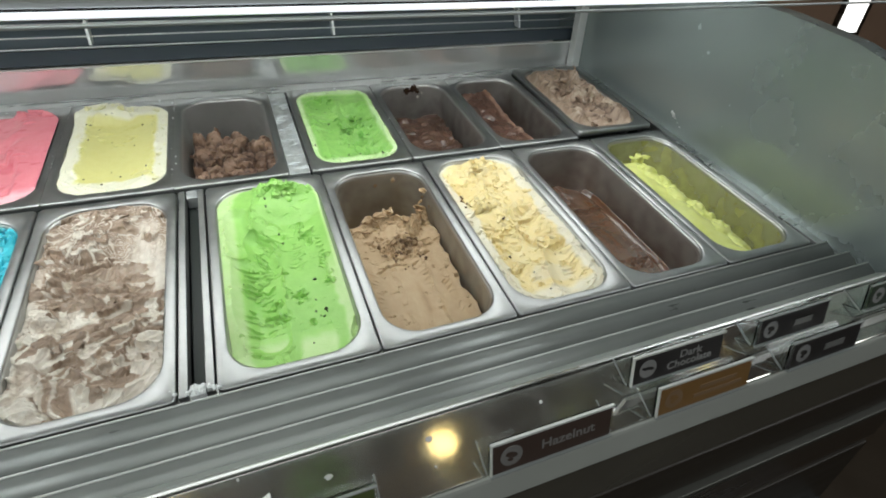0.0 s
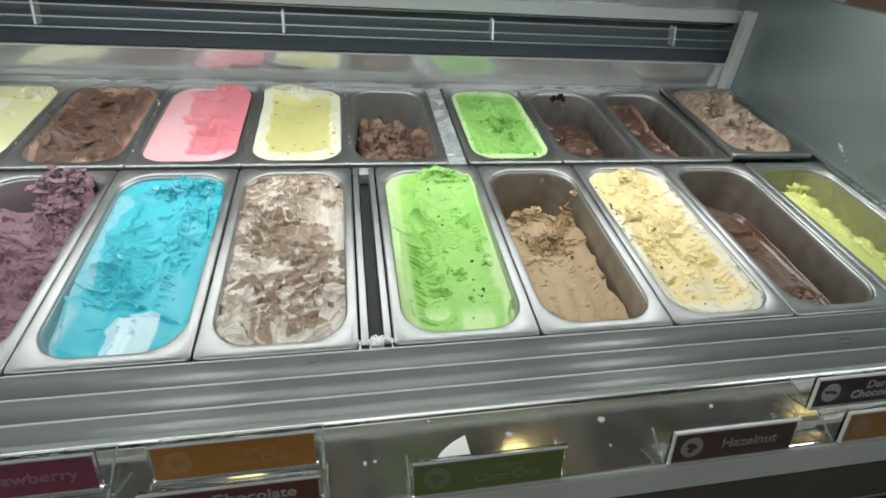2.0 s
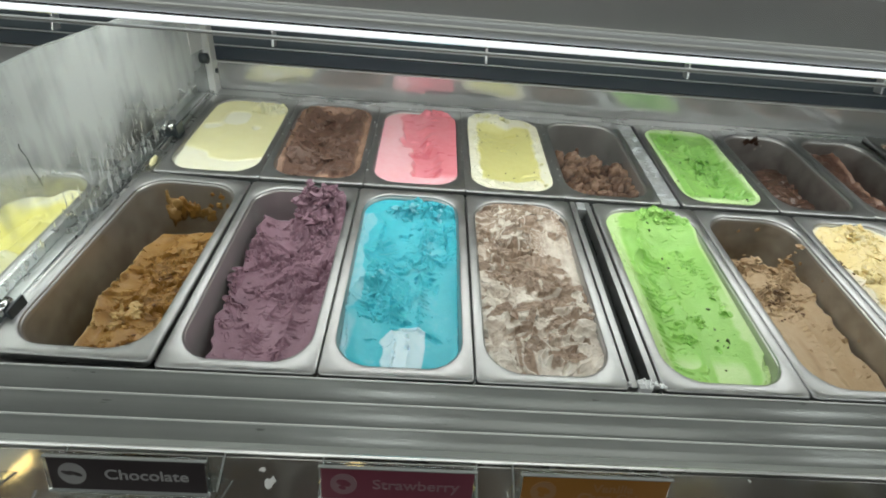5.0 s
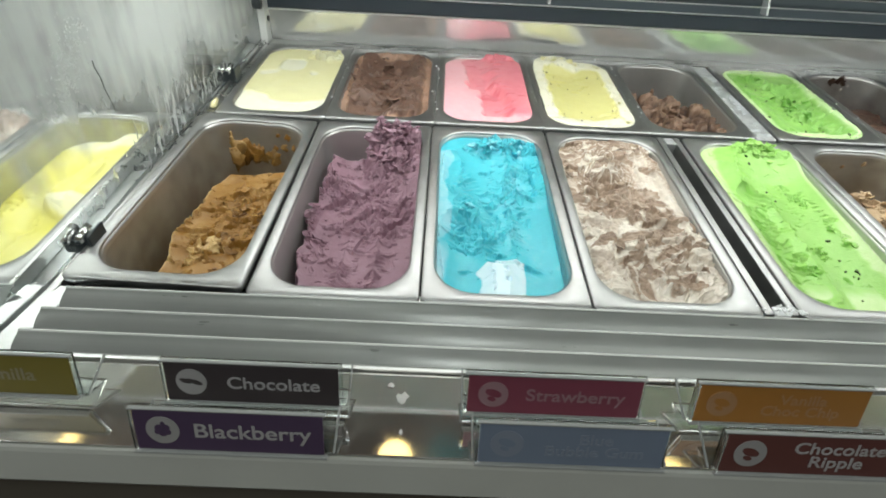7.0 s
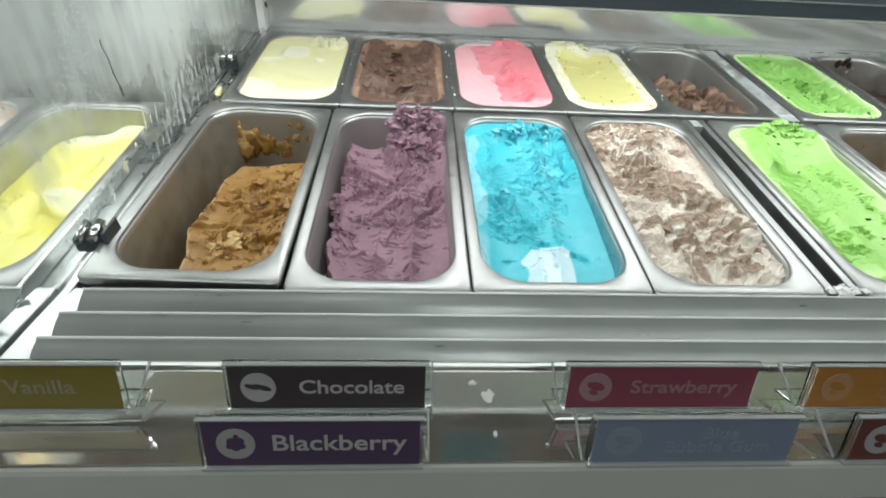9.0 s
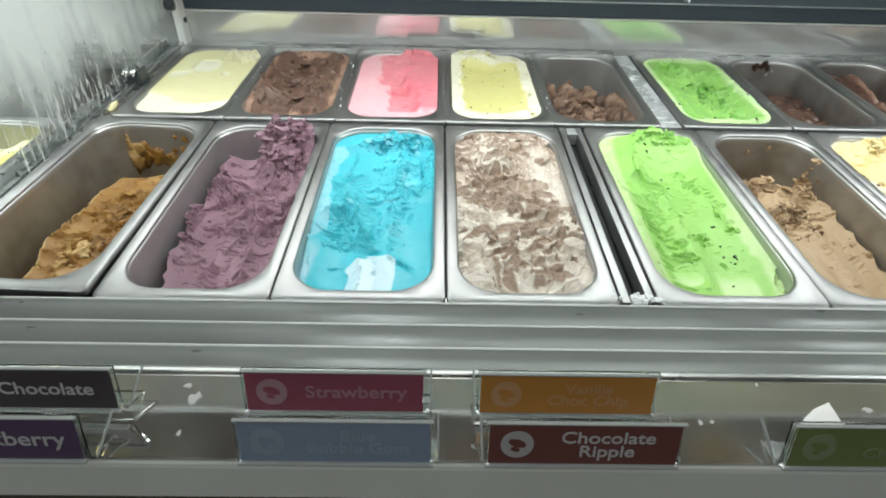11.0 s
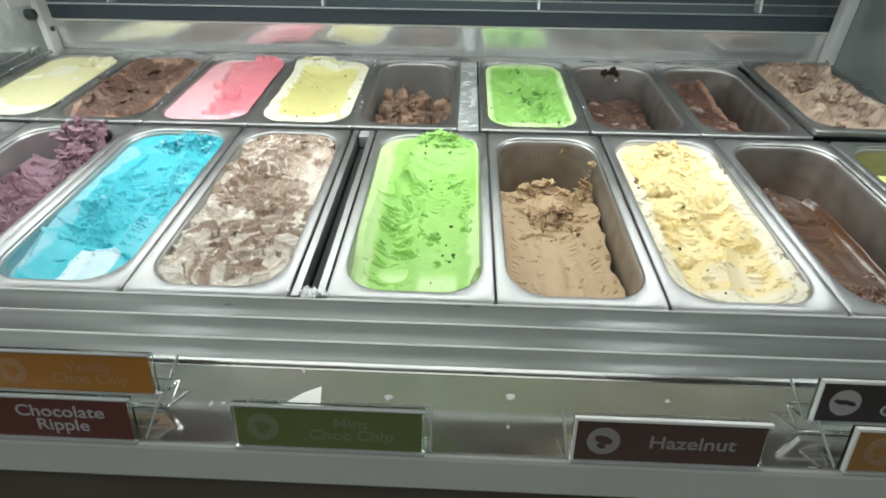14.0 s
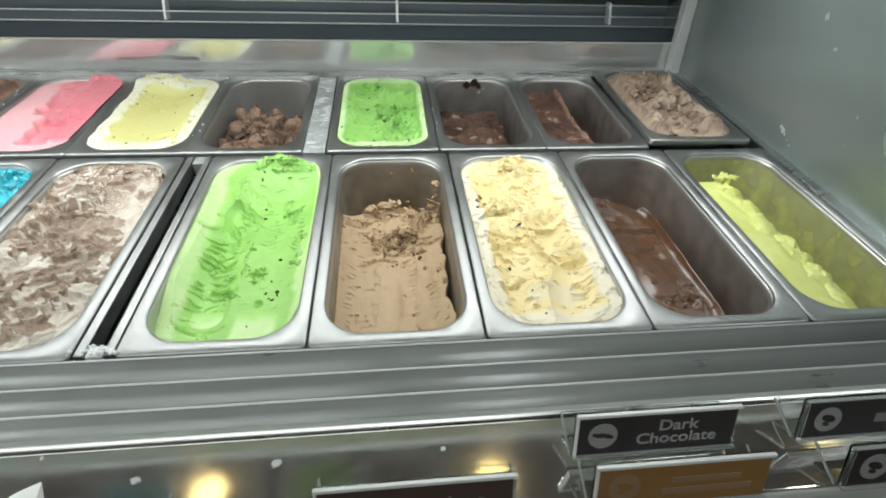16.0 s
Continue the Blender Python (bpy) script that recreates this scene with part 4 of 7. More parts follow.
def s_purple(u, v, X, Y, s):
    n = fbm(X * 45, Y * 45, s, 3)
    h = -0.027 + soft(X, Y, s + 70, 26, 0.0024) + 0.008 * step(0.05, 0.07, X) * step(0.2, 0.26, Y)
    for k, (p, q, r, d0, d1) in enumerate((((-0.032, 0.205), (-0.036, 0.0), 0.034, -0.046, -0.044), ((0.046, 0.225), (0.046, 0.0), 0.030, -0.036, -0.036),
                                           ((0.006, 0.130), (0.004, 0.0), 0.026, -0.040, -0.044), ((-0.022, 0.300), (0.002, 0.240), 0.036, -0.038, -0.042))):
        h = carve(h, X, Y, p, q, r, d0, d1, s + 17 * k, 0.003, 0.012, 0.006)
    h = ledge(h, X, Y, (-0.052, 0.205), (0.030, 0.222), 0.012, 0.007, 0.022, s + 5)
    h = ledge(h, X, Y, (-0.030, 0.262), (0.010, 0.236), 0.0, 0.005, 0.014, s + 6)
    h = ledge(h, X, Y, (0.034, 0.150), (0.062, 0.172), 0.0, 0.006, 0.016, s + 7)
    h = ribs(h, X, Y, (-0.012, 0.040), (0.016, 0.130), 0.022, 0.0082, 0.0042, 8.0, s + 61)
    h = ribs(h, X, Y, (0.030, 0.030), (0.034, 0.090), 0.016, 0.0075, 0.0034, 8.0, s + 62)
    h = ribs(h, X, Y, (0.000, 0.140), (0.012, 0.205), 0.020, 0.013, 0.0030, 6.0, s + 63)
    h = torn(h, X, Y, ((0.036, 0.160, 0.010, 0.016, 0.002, 0.006), (0.030, 0.052, 0.008, 0.007, 0.004, 0.005), (0.056, 0.20, 0.012, 0.03, 0.003, 0.008), (0.020, 0.240, 0.022, 0.020, 0.002, 0.007),
                       (-0.052, 0.235, 0.018, 0.018, 0.0, 0.006), (-0.060, 0.165, 0.007, 0.022, -0.006, 0.008), (-0.012, 0.052, 0.010, 0.006, 0.001, 0.004)), s)
    h = smears(h, 0 * h, X, Y, ((0.012, 0.225, 0.030, 0.030, 22, 0.013, (0.5,)), (-0.010, 0.150, 0.034, 0.030, 24, 0.012, (0.5,)), (0.042, 0.170, 0.012, 0.040, 16, 0.010, (0.5,)), (0.0, 0.075, 0.036, 0.016, 10, 0.010, (0.5,))), s + 78, 0.8)[0]
    edge = -0.93 + 0.10 * step(0.35, 0.05, v) + 0.16 * (fbm(0 * X, Y * 45, s + 6, 3) - 0.5) + 0.05 * step(0.45, 0.6, v)
    h = h - 0.040 * step(edge + 0.05, edge - 0.05, u) * step(0.97, 0.8, v)
    h = h - 0.050 * step(0.885, 0.925, v + 0.04 * (n - 0.5)) * step(0.05, -0.12, u + 0.2 * (n - 0.5))
    heap = step(0.70, 0.84, v + 0.12 * (n - 0.5)) * step(-0.12, 0.12, u + 0.5 * (n - 0.5))
    g = 0.6 * crag(X, Y, 44, s + 1) + 0.4 * crag(X, Y, 90, s + 2)
    h = h + heap * (0.010 + 0.016 * step(0.78, 0.92, v) + 0.010 * bell(u, 0.12, 0.18) * step(0.86, 0.95, v)) + heap * 0.030 * (g - 0.55)
    h = notches(h, X, Y, ((0.0, 0.16, 0.034, 0.040, 34, 0.0034, 0.0026), (0.0, 0.25, 0.03, 0.02, 14, 0.0040, 0.003), (0.0, 0.06, 0.035, 0.02, 16, 0.0030, 0.0024)), s)
    spots = step(0.44, 0.56, fbm(X * 26, Y * 20, s + 95, 2))
    h = gouge(h, X, Y, s, 0.0060, 46, 80, 0.635, 0.45 + 0.55 * spots)
    h = gouge(h, X, Y, s + 200, 0.0030, 110, 140, 0.675, 0.4 + 0.6 * spots)
    return h, 0.52 + 0.22 * (fbm(X * 30, Y * 30, s + 2) - 0.5)


def s_blue(u, v, X, Y, s):
    h = -0.010 - 0.010 * step(0.12, 0.04, Y) - 0.004 * step(0.2, 0.9, u) + soft(X, Y, s + 4, 20, 0.0014)
    for k, (p, q, r, d0, d1) in enumerate((((-0.014, 0.305), (-0.010, 0.225), 0.036, -0.022, -0.032), ((0.046, 0.320), (0.046, 0.225), 0.024, -0.021, -0.024),
                                           ((0.004, 0.195), (0.004, 0.095), 0.030, -0.024, -0.030), ((0.044, 0.185), (0.046, 0.02), 0.034, -0.026, -0.033),
                                           ((-0.036, 0.130), (-0.036, 0.03), 0.026, -0.028, -0.034), ((-0.045, 0.300), (-0.050, 0.235), 0.020, -0.017, -0.018))):
        h = carve(h, X, Y, p, q, r, d0, d1, s + 13 * k, 0.003, 0.013, 0.005)
    h = ribs(h, X, Y, (-0.030, 0.215), (-0.030, 0.268), 0.020, 0.0085, 0.0028, -6.0, s + 60, -0.8)
    h = ribs(h, X, Y, (-0.046, 0.105), (-0.036, 0.185), 0.014, 0.0120, 0.0062, 6.0, s + 61, -0.5)
    h = ribs(h, X, Y, (-0.006, 0.105), (0.000, 0.160), 0.010, 0.0100, 0.0036, 6.0, s + 62, 0.4)
    h = ribs(h, X, Y, (0.028, 0.120), (0.028, 0.190), 0.012, 0.0120, 0.0030, 6.0, s + 64)
    h = ledge(h, X, Y, (-0.034, 0.205), (0.026, 0.216), -0.006, 0.006, 0.014, s + 7)
    h = ledge(h, X, Y, (-0.012, 0.080), (0.050, 0.068), 0.004, 0.004, 0.010, s + 8)
    h = torn(h, X, Y, ((0.024, 0.248, 0.010, 0.024, 0.001, 0.006), (0.006, 0.206, 0.016, 0.008, 0.001, 0.006), (0.058, 0.222, 0.006, 0.010, 0.001, 0.005), (-0.048, 0.150, 0.009, 0.022, -0.001, 0.0026),
                       (-0.038, 0.118, 0.008, 0.010, 0.001, 0.0028), (0.030, 0.074, 0.012, 0.005, 0.001, 0.004), (-0.010, 0.120, 0.006, 0.008, 0.001, 0.005), (0.024, 0.140, 0.008, 0.010, 0.0, 0.004)), s)
    crack = np.abs(X - 0.053 - 0.004 * (fbm(0 * X, Y * 40, s + 11, 2) - 0.5) * 2 + 0.10 * (Y - 0.28))
    h = h - 0.005 * step(0.0028, 0.0008, crack) * step(0.235, 0.25, Y) * step(0.315, 0.30, Y)
    back = step(0.880, 0.935, v + 0.05 * (fbm(X * 60, Y * 60, s + 5) - 0.5)) * step(-0.30, 0.0, u)
    h = h + back * (0.003 + 0.016 * (0.6 * crag(X, Y, 58, s + 1) + 0.4 * crag(X, Y, 120, s + 2) - 0.45))
    h = notches(h, X, Y, ((0.010, 0.17, 0.030, 0.04, 16, 0.0036, 0.0026), (0.0, 0.27, 0.02, 0.02, 6, 0.004, 0.002), (-0.035, 0.065, 0.010, 0.010, 4, 0.004, 0.0024)), s)
    lively = (1 + 0.25 * step(0.17, 0.22, Y) * step(-0.05, -0.03, X) - 0.8 * step(0.030, 0.045, X) * step(0.22, 0.18, Y)) * step(0.080, 0.095, Y) * (0.45 + 0.55 * step(0.42, 0.56, fbm(X * 26, Y * 20, s + 95, 2))) * step(-0.062, -0.055, X)
    h = gouge(h, X, Y, s, 0.0038, 50, 75, 0.63, lively)
    h = gouge(h, X, Y, s + 200, 0.0022, 110, 150, 0.665, lively)
    h = smears(h, 0 * h, X, Y, ((-0.034, 0.190, 0.010, 0.036, 20, 0.012, (0.5,)), (0.006, 0.200, 0.014, 0.024, 16, 0.012, (0.5,)), (-0.010, 0.130, 0.018, 0.016, 12, 0.011, (0.5,)), (0.030, 0.255, 0.014, 0.026, 12, 0.010, (0.5,))), s + 79, 0.85)[0]
    pool = -0.0335 - 0.04 * (Y - 0.02)
    wet = step(-0.0012, 0.0006, pool - h) * step(0.26, 0.18, v)
    h = np.where(v < 0.26, np.maximum(h, pool), h)
    jag = 0.010 * (fbm(X * 50, Y * 50, s + 21, 2) - 0.5)
    tri = step(0.086, 0.080, Y + jag + 0.55 * np.maximum(0, 0.004 - X) + 0.20 * np.maximum(0, X - 0.012)) * step(-0.027, -0.021, X + jag) * step(0.034, 0.028, X + jag * 0.4)
    left = step(-0.050, -0.058, X + 0.020 * (fbm(X * 24, Y * 30, s, 3) - 0.5) + 0.16 * np.maximum(0, 0.14 - Y)) * step(0.335, 0.31, Y) * step(0.05, 0.08, Y)
    tone = 0.46 + 0.14 * (fbm(X * 30, Y * 30, s + 2) - 0.5) + 0.10 * wet - 0.06 * back + 0.05 * bell(u, 0.4, 0.3)
    tone = tone + 0.30 * step(-0.052, -0.060, X + 0.10 * np.maximum(0, 0.10 - Y)) * step(0.12, 0.05, Y)
    return h, np.maximum(np.maximum(tone, 0.90 * tri), 0.64 * left)


def s_ripple(u, v, X, Y, s):
    wx, wy = fbm(X * 18, Y * 18, s + 20, 3) - 0.5, fbm(X * 18, Y * 18, s + 30, 3) - 0.5
    h = -0.008 + 0.007 * (crag(X, Y, 22, s) - 0.5) + 0.006 * step(0.78, 0.95, v)
    slide = bell(X, 0.044, 0.020) * step(0.165, 0.20, Y) * step(0.335, 0.31, Y)
    h = h * (1 - 0.8 * slide) + slide * (-0.013 + 0.0024 * np.sin((X + 0.010 * wx + 0.05 * (Y - 0.25) * wy) * 520) + 0.003 * (n_along(X, Y, s) - 0.5))
    for k, (p, q, bow, drop) in enumerate((((-0.050, 0.232), (0.008, 0.240), -0.012, 0.012), ((-0.055, 0.190), (0.030, 0.178), 0.006, 0.007), ((0.002, 0.138), (0.058, 0.150), 0.004, 0.009),
                                           ((-0.045, 0.062), (-0.016, 0.074), 0.006, 0.010), ((0.006, 0.052), (0.050, 0.062), 0.006, 0.013), ((0.012, 0.112), (0.052, 0.100), 0.006, 0.007))):
        h = ledge(h, X, Y, p, q, bow, drop, 0.014, s + 40 + k)
    h = gouge(h, X, Y, s, 0.0060, 34, 44, 0.62, 1 - slide)
    h = h - 0.006 * bell(v, 0.0, 0.05) - 0.004 * np.abs(u) ** 8
    scoop = np.hypot(X + 0.014, Y - 0.272)
    h = np.maximum(h, -0.013 + 0.018 * np.sqrt(np.clip(1 - (scoop / 0.027) ** 2, 0, 1)) + 0.004 * (crag(X, Y, 60, s + 8) - 0.5))
    sw = fbm(X * 13 + 6.0 * wx, Y * 11 + 6.0 * wy, s + 2, 3)
    band = 0.5 + 0.5 * np.sin(sw * 60)
    streak = np.clip(slide * (0.75 + 0.5 * n_along(X, Y, s)) + step(0.80, 0.92, np.abs(u) + 0.20 * wx) * step(0.85, 0.5, v) + step(0.11, 0.05, v + 0.10 * wy), 0, 1)
    tone = 0.36 + 0.34 * step(0.55, 0.95, band) + 0.16 * (fbm(X * 55, Y * 55, s + 17, 3) - 0.5)
    tone = tone * (1 - streak) + streak * (0.76 + 0.14 * (fbm(X * 60, Y * 30, s + 27, 3) - 0.5))
    return smears(h, tone, X, Y, (
        (0.0, 0.115, 0.034, 0.040, 70, 0.019, (0.40, 0.46, 0.52, 0.50, 0.72, 0.80)), (-0.014, 0.195, 0.030, 0.018, 22, 0.019, (0.42, 0.48, 0.54, 0.72)), (0.026, 0.150, 0.022, 0.020, 18, 0.017, (0.42, 0.48, 0.54, 0.72)),
        (-0.040, 0.10, 0.010, 0.045, 16, 0.017, (0.66, 0.78, 0.84, 0.5)), (-0.024, 0.285, 0.022, 0.020, 26, 0.013, (0.42, 0.50, 0.72, 0.80)), (0.034, 0.30, 0.012, 0.010, 8, 0.012, (0.42, 0.50, 0.74)),
        (0.010, 0.045, 0.036, 0.012, 22, 0.015, (0.46, 0.56, 0.74, 0.82)), (0.0, 0.022, 0.040, 0.005, 12, 0.013, (0.78, 0.84)), (-0.055, 0.12, 0.003, 0.05, 12, 0.012, (0.78, 0.86)), (0.056, 0.10, 0.003, 0.04, 8, 0.011, (0.74, 0.84))), s + 77)


def n_along(X, Y, s):
    """Streaks drawn out along the pan."""
    return fbm(X * 130 + 6 * fbm(X * 10, Y * 10, s + 90, 2), Y * 12, s + 91, 3)


def s_green(u, v, X, Y, s):
    wob = 0.006 * (fbm(X * 10, Y * 40, s, 3) - 0.5) * 2
    h = -0.005 + soft(X, Y, s + 6, 20, 0.0014) - 0.014 * step(0.11, 0.03, Y)
    for k, (p, q, r, d0, d1) in enumerate((((0.026, 0.285), (0.024, 0.02), 0.052, -0.021, -0.027), ((-0.026, 0.185), (-0.027, 0.050), 0.032, -0.024, -0.028),
                                           ((-0.026, 0.240), (-0.016, 0.175), 0.024, -0.024, -0.025), ((-0.048, 0.292), (-0.044, 0.215), 0.024, -0.012, -0.016))):
        h = carve(h, X, Y, p, q, r, d0, d1, s + 11 * k, 0.002, 0.016, 0.004)
    h = h + step(0.275, 0.31, Y) * bell(X, 0.014, 0.045) * 0.010
    h = carve(h, X, Y, (-0.002, 0.312), (0.004, 0.258), 0.034, -0.003, -0.020, s + 71, 0.002, 0.015, 0.003)
    h = ribs(h, X, Y, (-0.044, 0.046), (-0.042, 0.186), 0.017, 0.0105, 0.0062, 11.0, s + 61, 0.35)
    h = ribs(h, X, Y, (-0.024, 0.060), (-0.022, 0.180), 0.012, 0.0120, 0.0050, 9.0, s + 65, -0.35)
    h = ribs(h, X, Y, (-0.024, 0.182), (-0.012, 0.256), 0.022, 0.0090, 0.0052, 4.0, s + 62, 0.9)
    h = ribs(h, X, Y, (0.018, 0.175), (0.024, 0.225), 0.014, 0.0085, 0.0016, 5.0, s + 63, -0.4)
    h = ribs(h, X, Y, (0.052, 0.130), (0.052, 0.260), 0.008, 0.0100, 0.0034, 0.0, s + 64, 0.3)
    h = torn(h, X, Y, ((-0.012, 0.085, 0.010, 0.009, 0.003, 0.0055), (-0.016, 0.112, 0.008, 0.008, 0.003, 0.005), (0.016, 0.122, 0.010, 0.013, 0.002, 0.006), (0.022, 0.074, 0.005, 0.006, 0.002, 0.004),
                       (0.032, 0.272, 0.010, 0.008, 0.001, 0.006), (0.041, 0.248, 0.010, 0.009, 0.004, 0.007), (0.041, 0.224, 0.005, 0.006, 0.004, 0.005), (0.058, 0.188, 0.005, 0.008, 0.003, 0.005),
                       (0.058, 0.150, 0.005, 0.006, 0.003, 0.005), (-0.046, 0.238, 0.006, 0.008, 0.001, 0.004), (0.002, 0.168, 0.006, 0.004, 0.003, 0.004), (-0.030, 0.058, 0.016, 0.006, 0.0, 0.004)), s)
    top = step(0.905, 0.945, v + 0.03 * (fbm(X * 60, Y * 60, s + 3) - 0.5)) * step(-0.35, -0.1, u)
    h = h + top * (0.002 + 0.012 * (0.5 * crag(X, Y, 60, s + 2) + 0.5 * crag(X, Y, 110, s + 4) - 0.45))
    h = notches(h, X, Y, ((0.015, 0.20, 0.025, 0.03, 12, 0.0036, 0.0024), (0.03, 0.07, 0.025, 0.02, 6, 0.003, 0.0018), (0.015, 0.30, 0.02, 0.02, 6, 0.004, 0.0022)), s)
    h = gouge(h, X, Y, s, 0.0030, 70, 110, 0.78)
    pool = -0.0240
    wet = step(-0.0012, 0.0010, pool - h) * step(0.17, 0.10, v)
    h = np.where(v < 0.17, np.maximum(h, pool), h)
    bank = step(-0.046, -0.056, X + wob * 0.8)
    edge = np.clip(step(0.93, 0.98, np.abs(u)) + step(0.05, 0.01, v) + step(0.055, 0.062, X + wob) * step(0.23, 0.12, Y), 0, 1)
    return h, 0.42 + 0.14 * (fbm(X * 26, Y * 26, s + 2) - 0.5) + 0.34 * np.clip(bank + edge, 0, 1) + 0.32 * wet


def s_hazelnut(u, v, X, Y, s):
    n = fbm(X * 40, Y * 40, s, 3)
    h = -0.046 + 0.006 * np.abs(u) ** 4 + soft(X, Y, s + 3, 18, 0.0014)
    for k, (p, q, r, d0, d1) in enumerate((((-0.030, 0.265), (-0.032, 0.0), 0.036, -0.052, -0.054), ((0.006, 0.185), (0.004, 0.0), 0.034, -0.055, -0.057), ((0.040, 0.230), (0.038, 0.0), 0.026, -0.051, -0.054))):
        h = carve(h, X, Y, p, q, r, d0, d1, s + 19 * k, 0.0015, 0.008, 0.002)
    h = ledge(h, X, Y, (-0.046, 0.168), (0.000, 0.182), 0.004, 0.0040, 0.012, s + 7)
    h = ribs(h, X, Y, (0.022, 0.120), (0.026, 0.170), 0.010, 0.0120, 0.0030, 3.0, s + 61, -0.5)
    h = ribs(h, X, Y, (-0.054, 0.030), (-0.056, 0.165), 0.009, 0.0100, 0.0034, 5.0, s + 62, 0.5)
    h = ribs(h, X, Y, (0.046, 0.060), (0.046, 0.150), 0.008, 0.0095, 0.0026, 5.0, s + 63, -0.5)
    h = h + 0.0010 * (n_along(X, Y, s + 5) - 0.5) * step(0.20, 0.15, Y)
    h = torn(h, X, Y, ((0.006, 0.222, 0.034, 0.016, 0.0, 0.006), (0.026, 0.196, 0.018, 0.012, 0.002, 0.007), (-0.012, 0.214, 0.018, 0.008, 0.003, 0.006), (-0.050, 0.262, 0.018, 0.010, -0.002, 0.006),
                       (0.034, 0.262, 0.024, 0.020, -0.003, 0.008)), s)
    back = 0.272 + 0.026 * bell(X, -0.010, 0.045) + 0.012 * (n - 0.5)
    gone = step(back - 0.002, back + 0.006, Y)
    edge = 0.0645 + 0.0045 * (fbm(0 * X, Y * 60, s + 12, 3) - 0.5) * 2 - 0.004 * bell(Y, 0.10, 0.02)
    off = step(edge - 0.0015, edge + 0.0015, X * 0.96) * step(0.30, 0.25, Y)
    heap = step(0.046, 0.058, X + 0.02 * (n - 0.5)) * step(0.245, 0.265, Y) * step(0.318, 0.295, Y + 0.03 * (n - 0.5))
    curl = bell(X, -0.008, 0.030) * bell(Y, back - 0.006, 0.007)
    g = 0.6 * crag(X, Y, 50, s + 1) + 0.4 * crag(X, Y, 110, s + 2)
    h = h + curl * (0.006 + 0.016 * (g - 0.4))
    h = h - 0.080 * gone * (1 - heap) - 0.045 * off
    h = np.where(heap > 0, h + heap * (-0.006 + 0.010 * step(0.26, 0.335, Y) + 0.022 * (g - 0.5)), h)
    h = notches(h, X, Y, ((0.0, 0.20, 0.035, 0.015, 16, 0.0040, 0.003), (0.03, 0.15, 0.02, 0.02, 6, 0.003, 0.002)), s)
    h = gouge(h, X, Y, s, 0.0034, 80, 110, 0.62, 1 - 0.6 * step(0.19, 0.16, Y))
    dug = bell(Y, 0.212, 0.016) * bell(X, 0.012, 0.026)
    grey = bell(X + 0.004 * (fbm(X * 60, Y * 60, s + 4, 2) - 0.5), 0.006, 0.0042) * step(0.055, 0.075, Y) * step(0.145, 0.12, Y)
    return h, 0.60 + 0.16 * (fbm(X * 16, Y * 6, s + 2) - 0.5) - 0.34 * dug * step(0.36, 0.56, fbm(X * 70, Y * 70, s + 6, 2)) - 0.12 * curl - 0.16 * grey + 0.10 * (n_along(X, Y, s + 8) - 0.5)


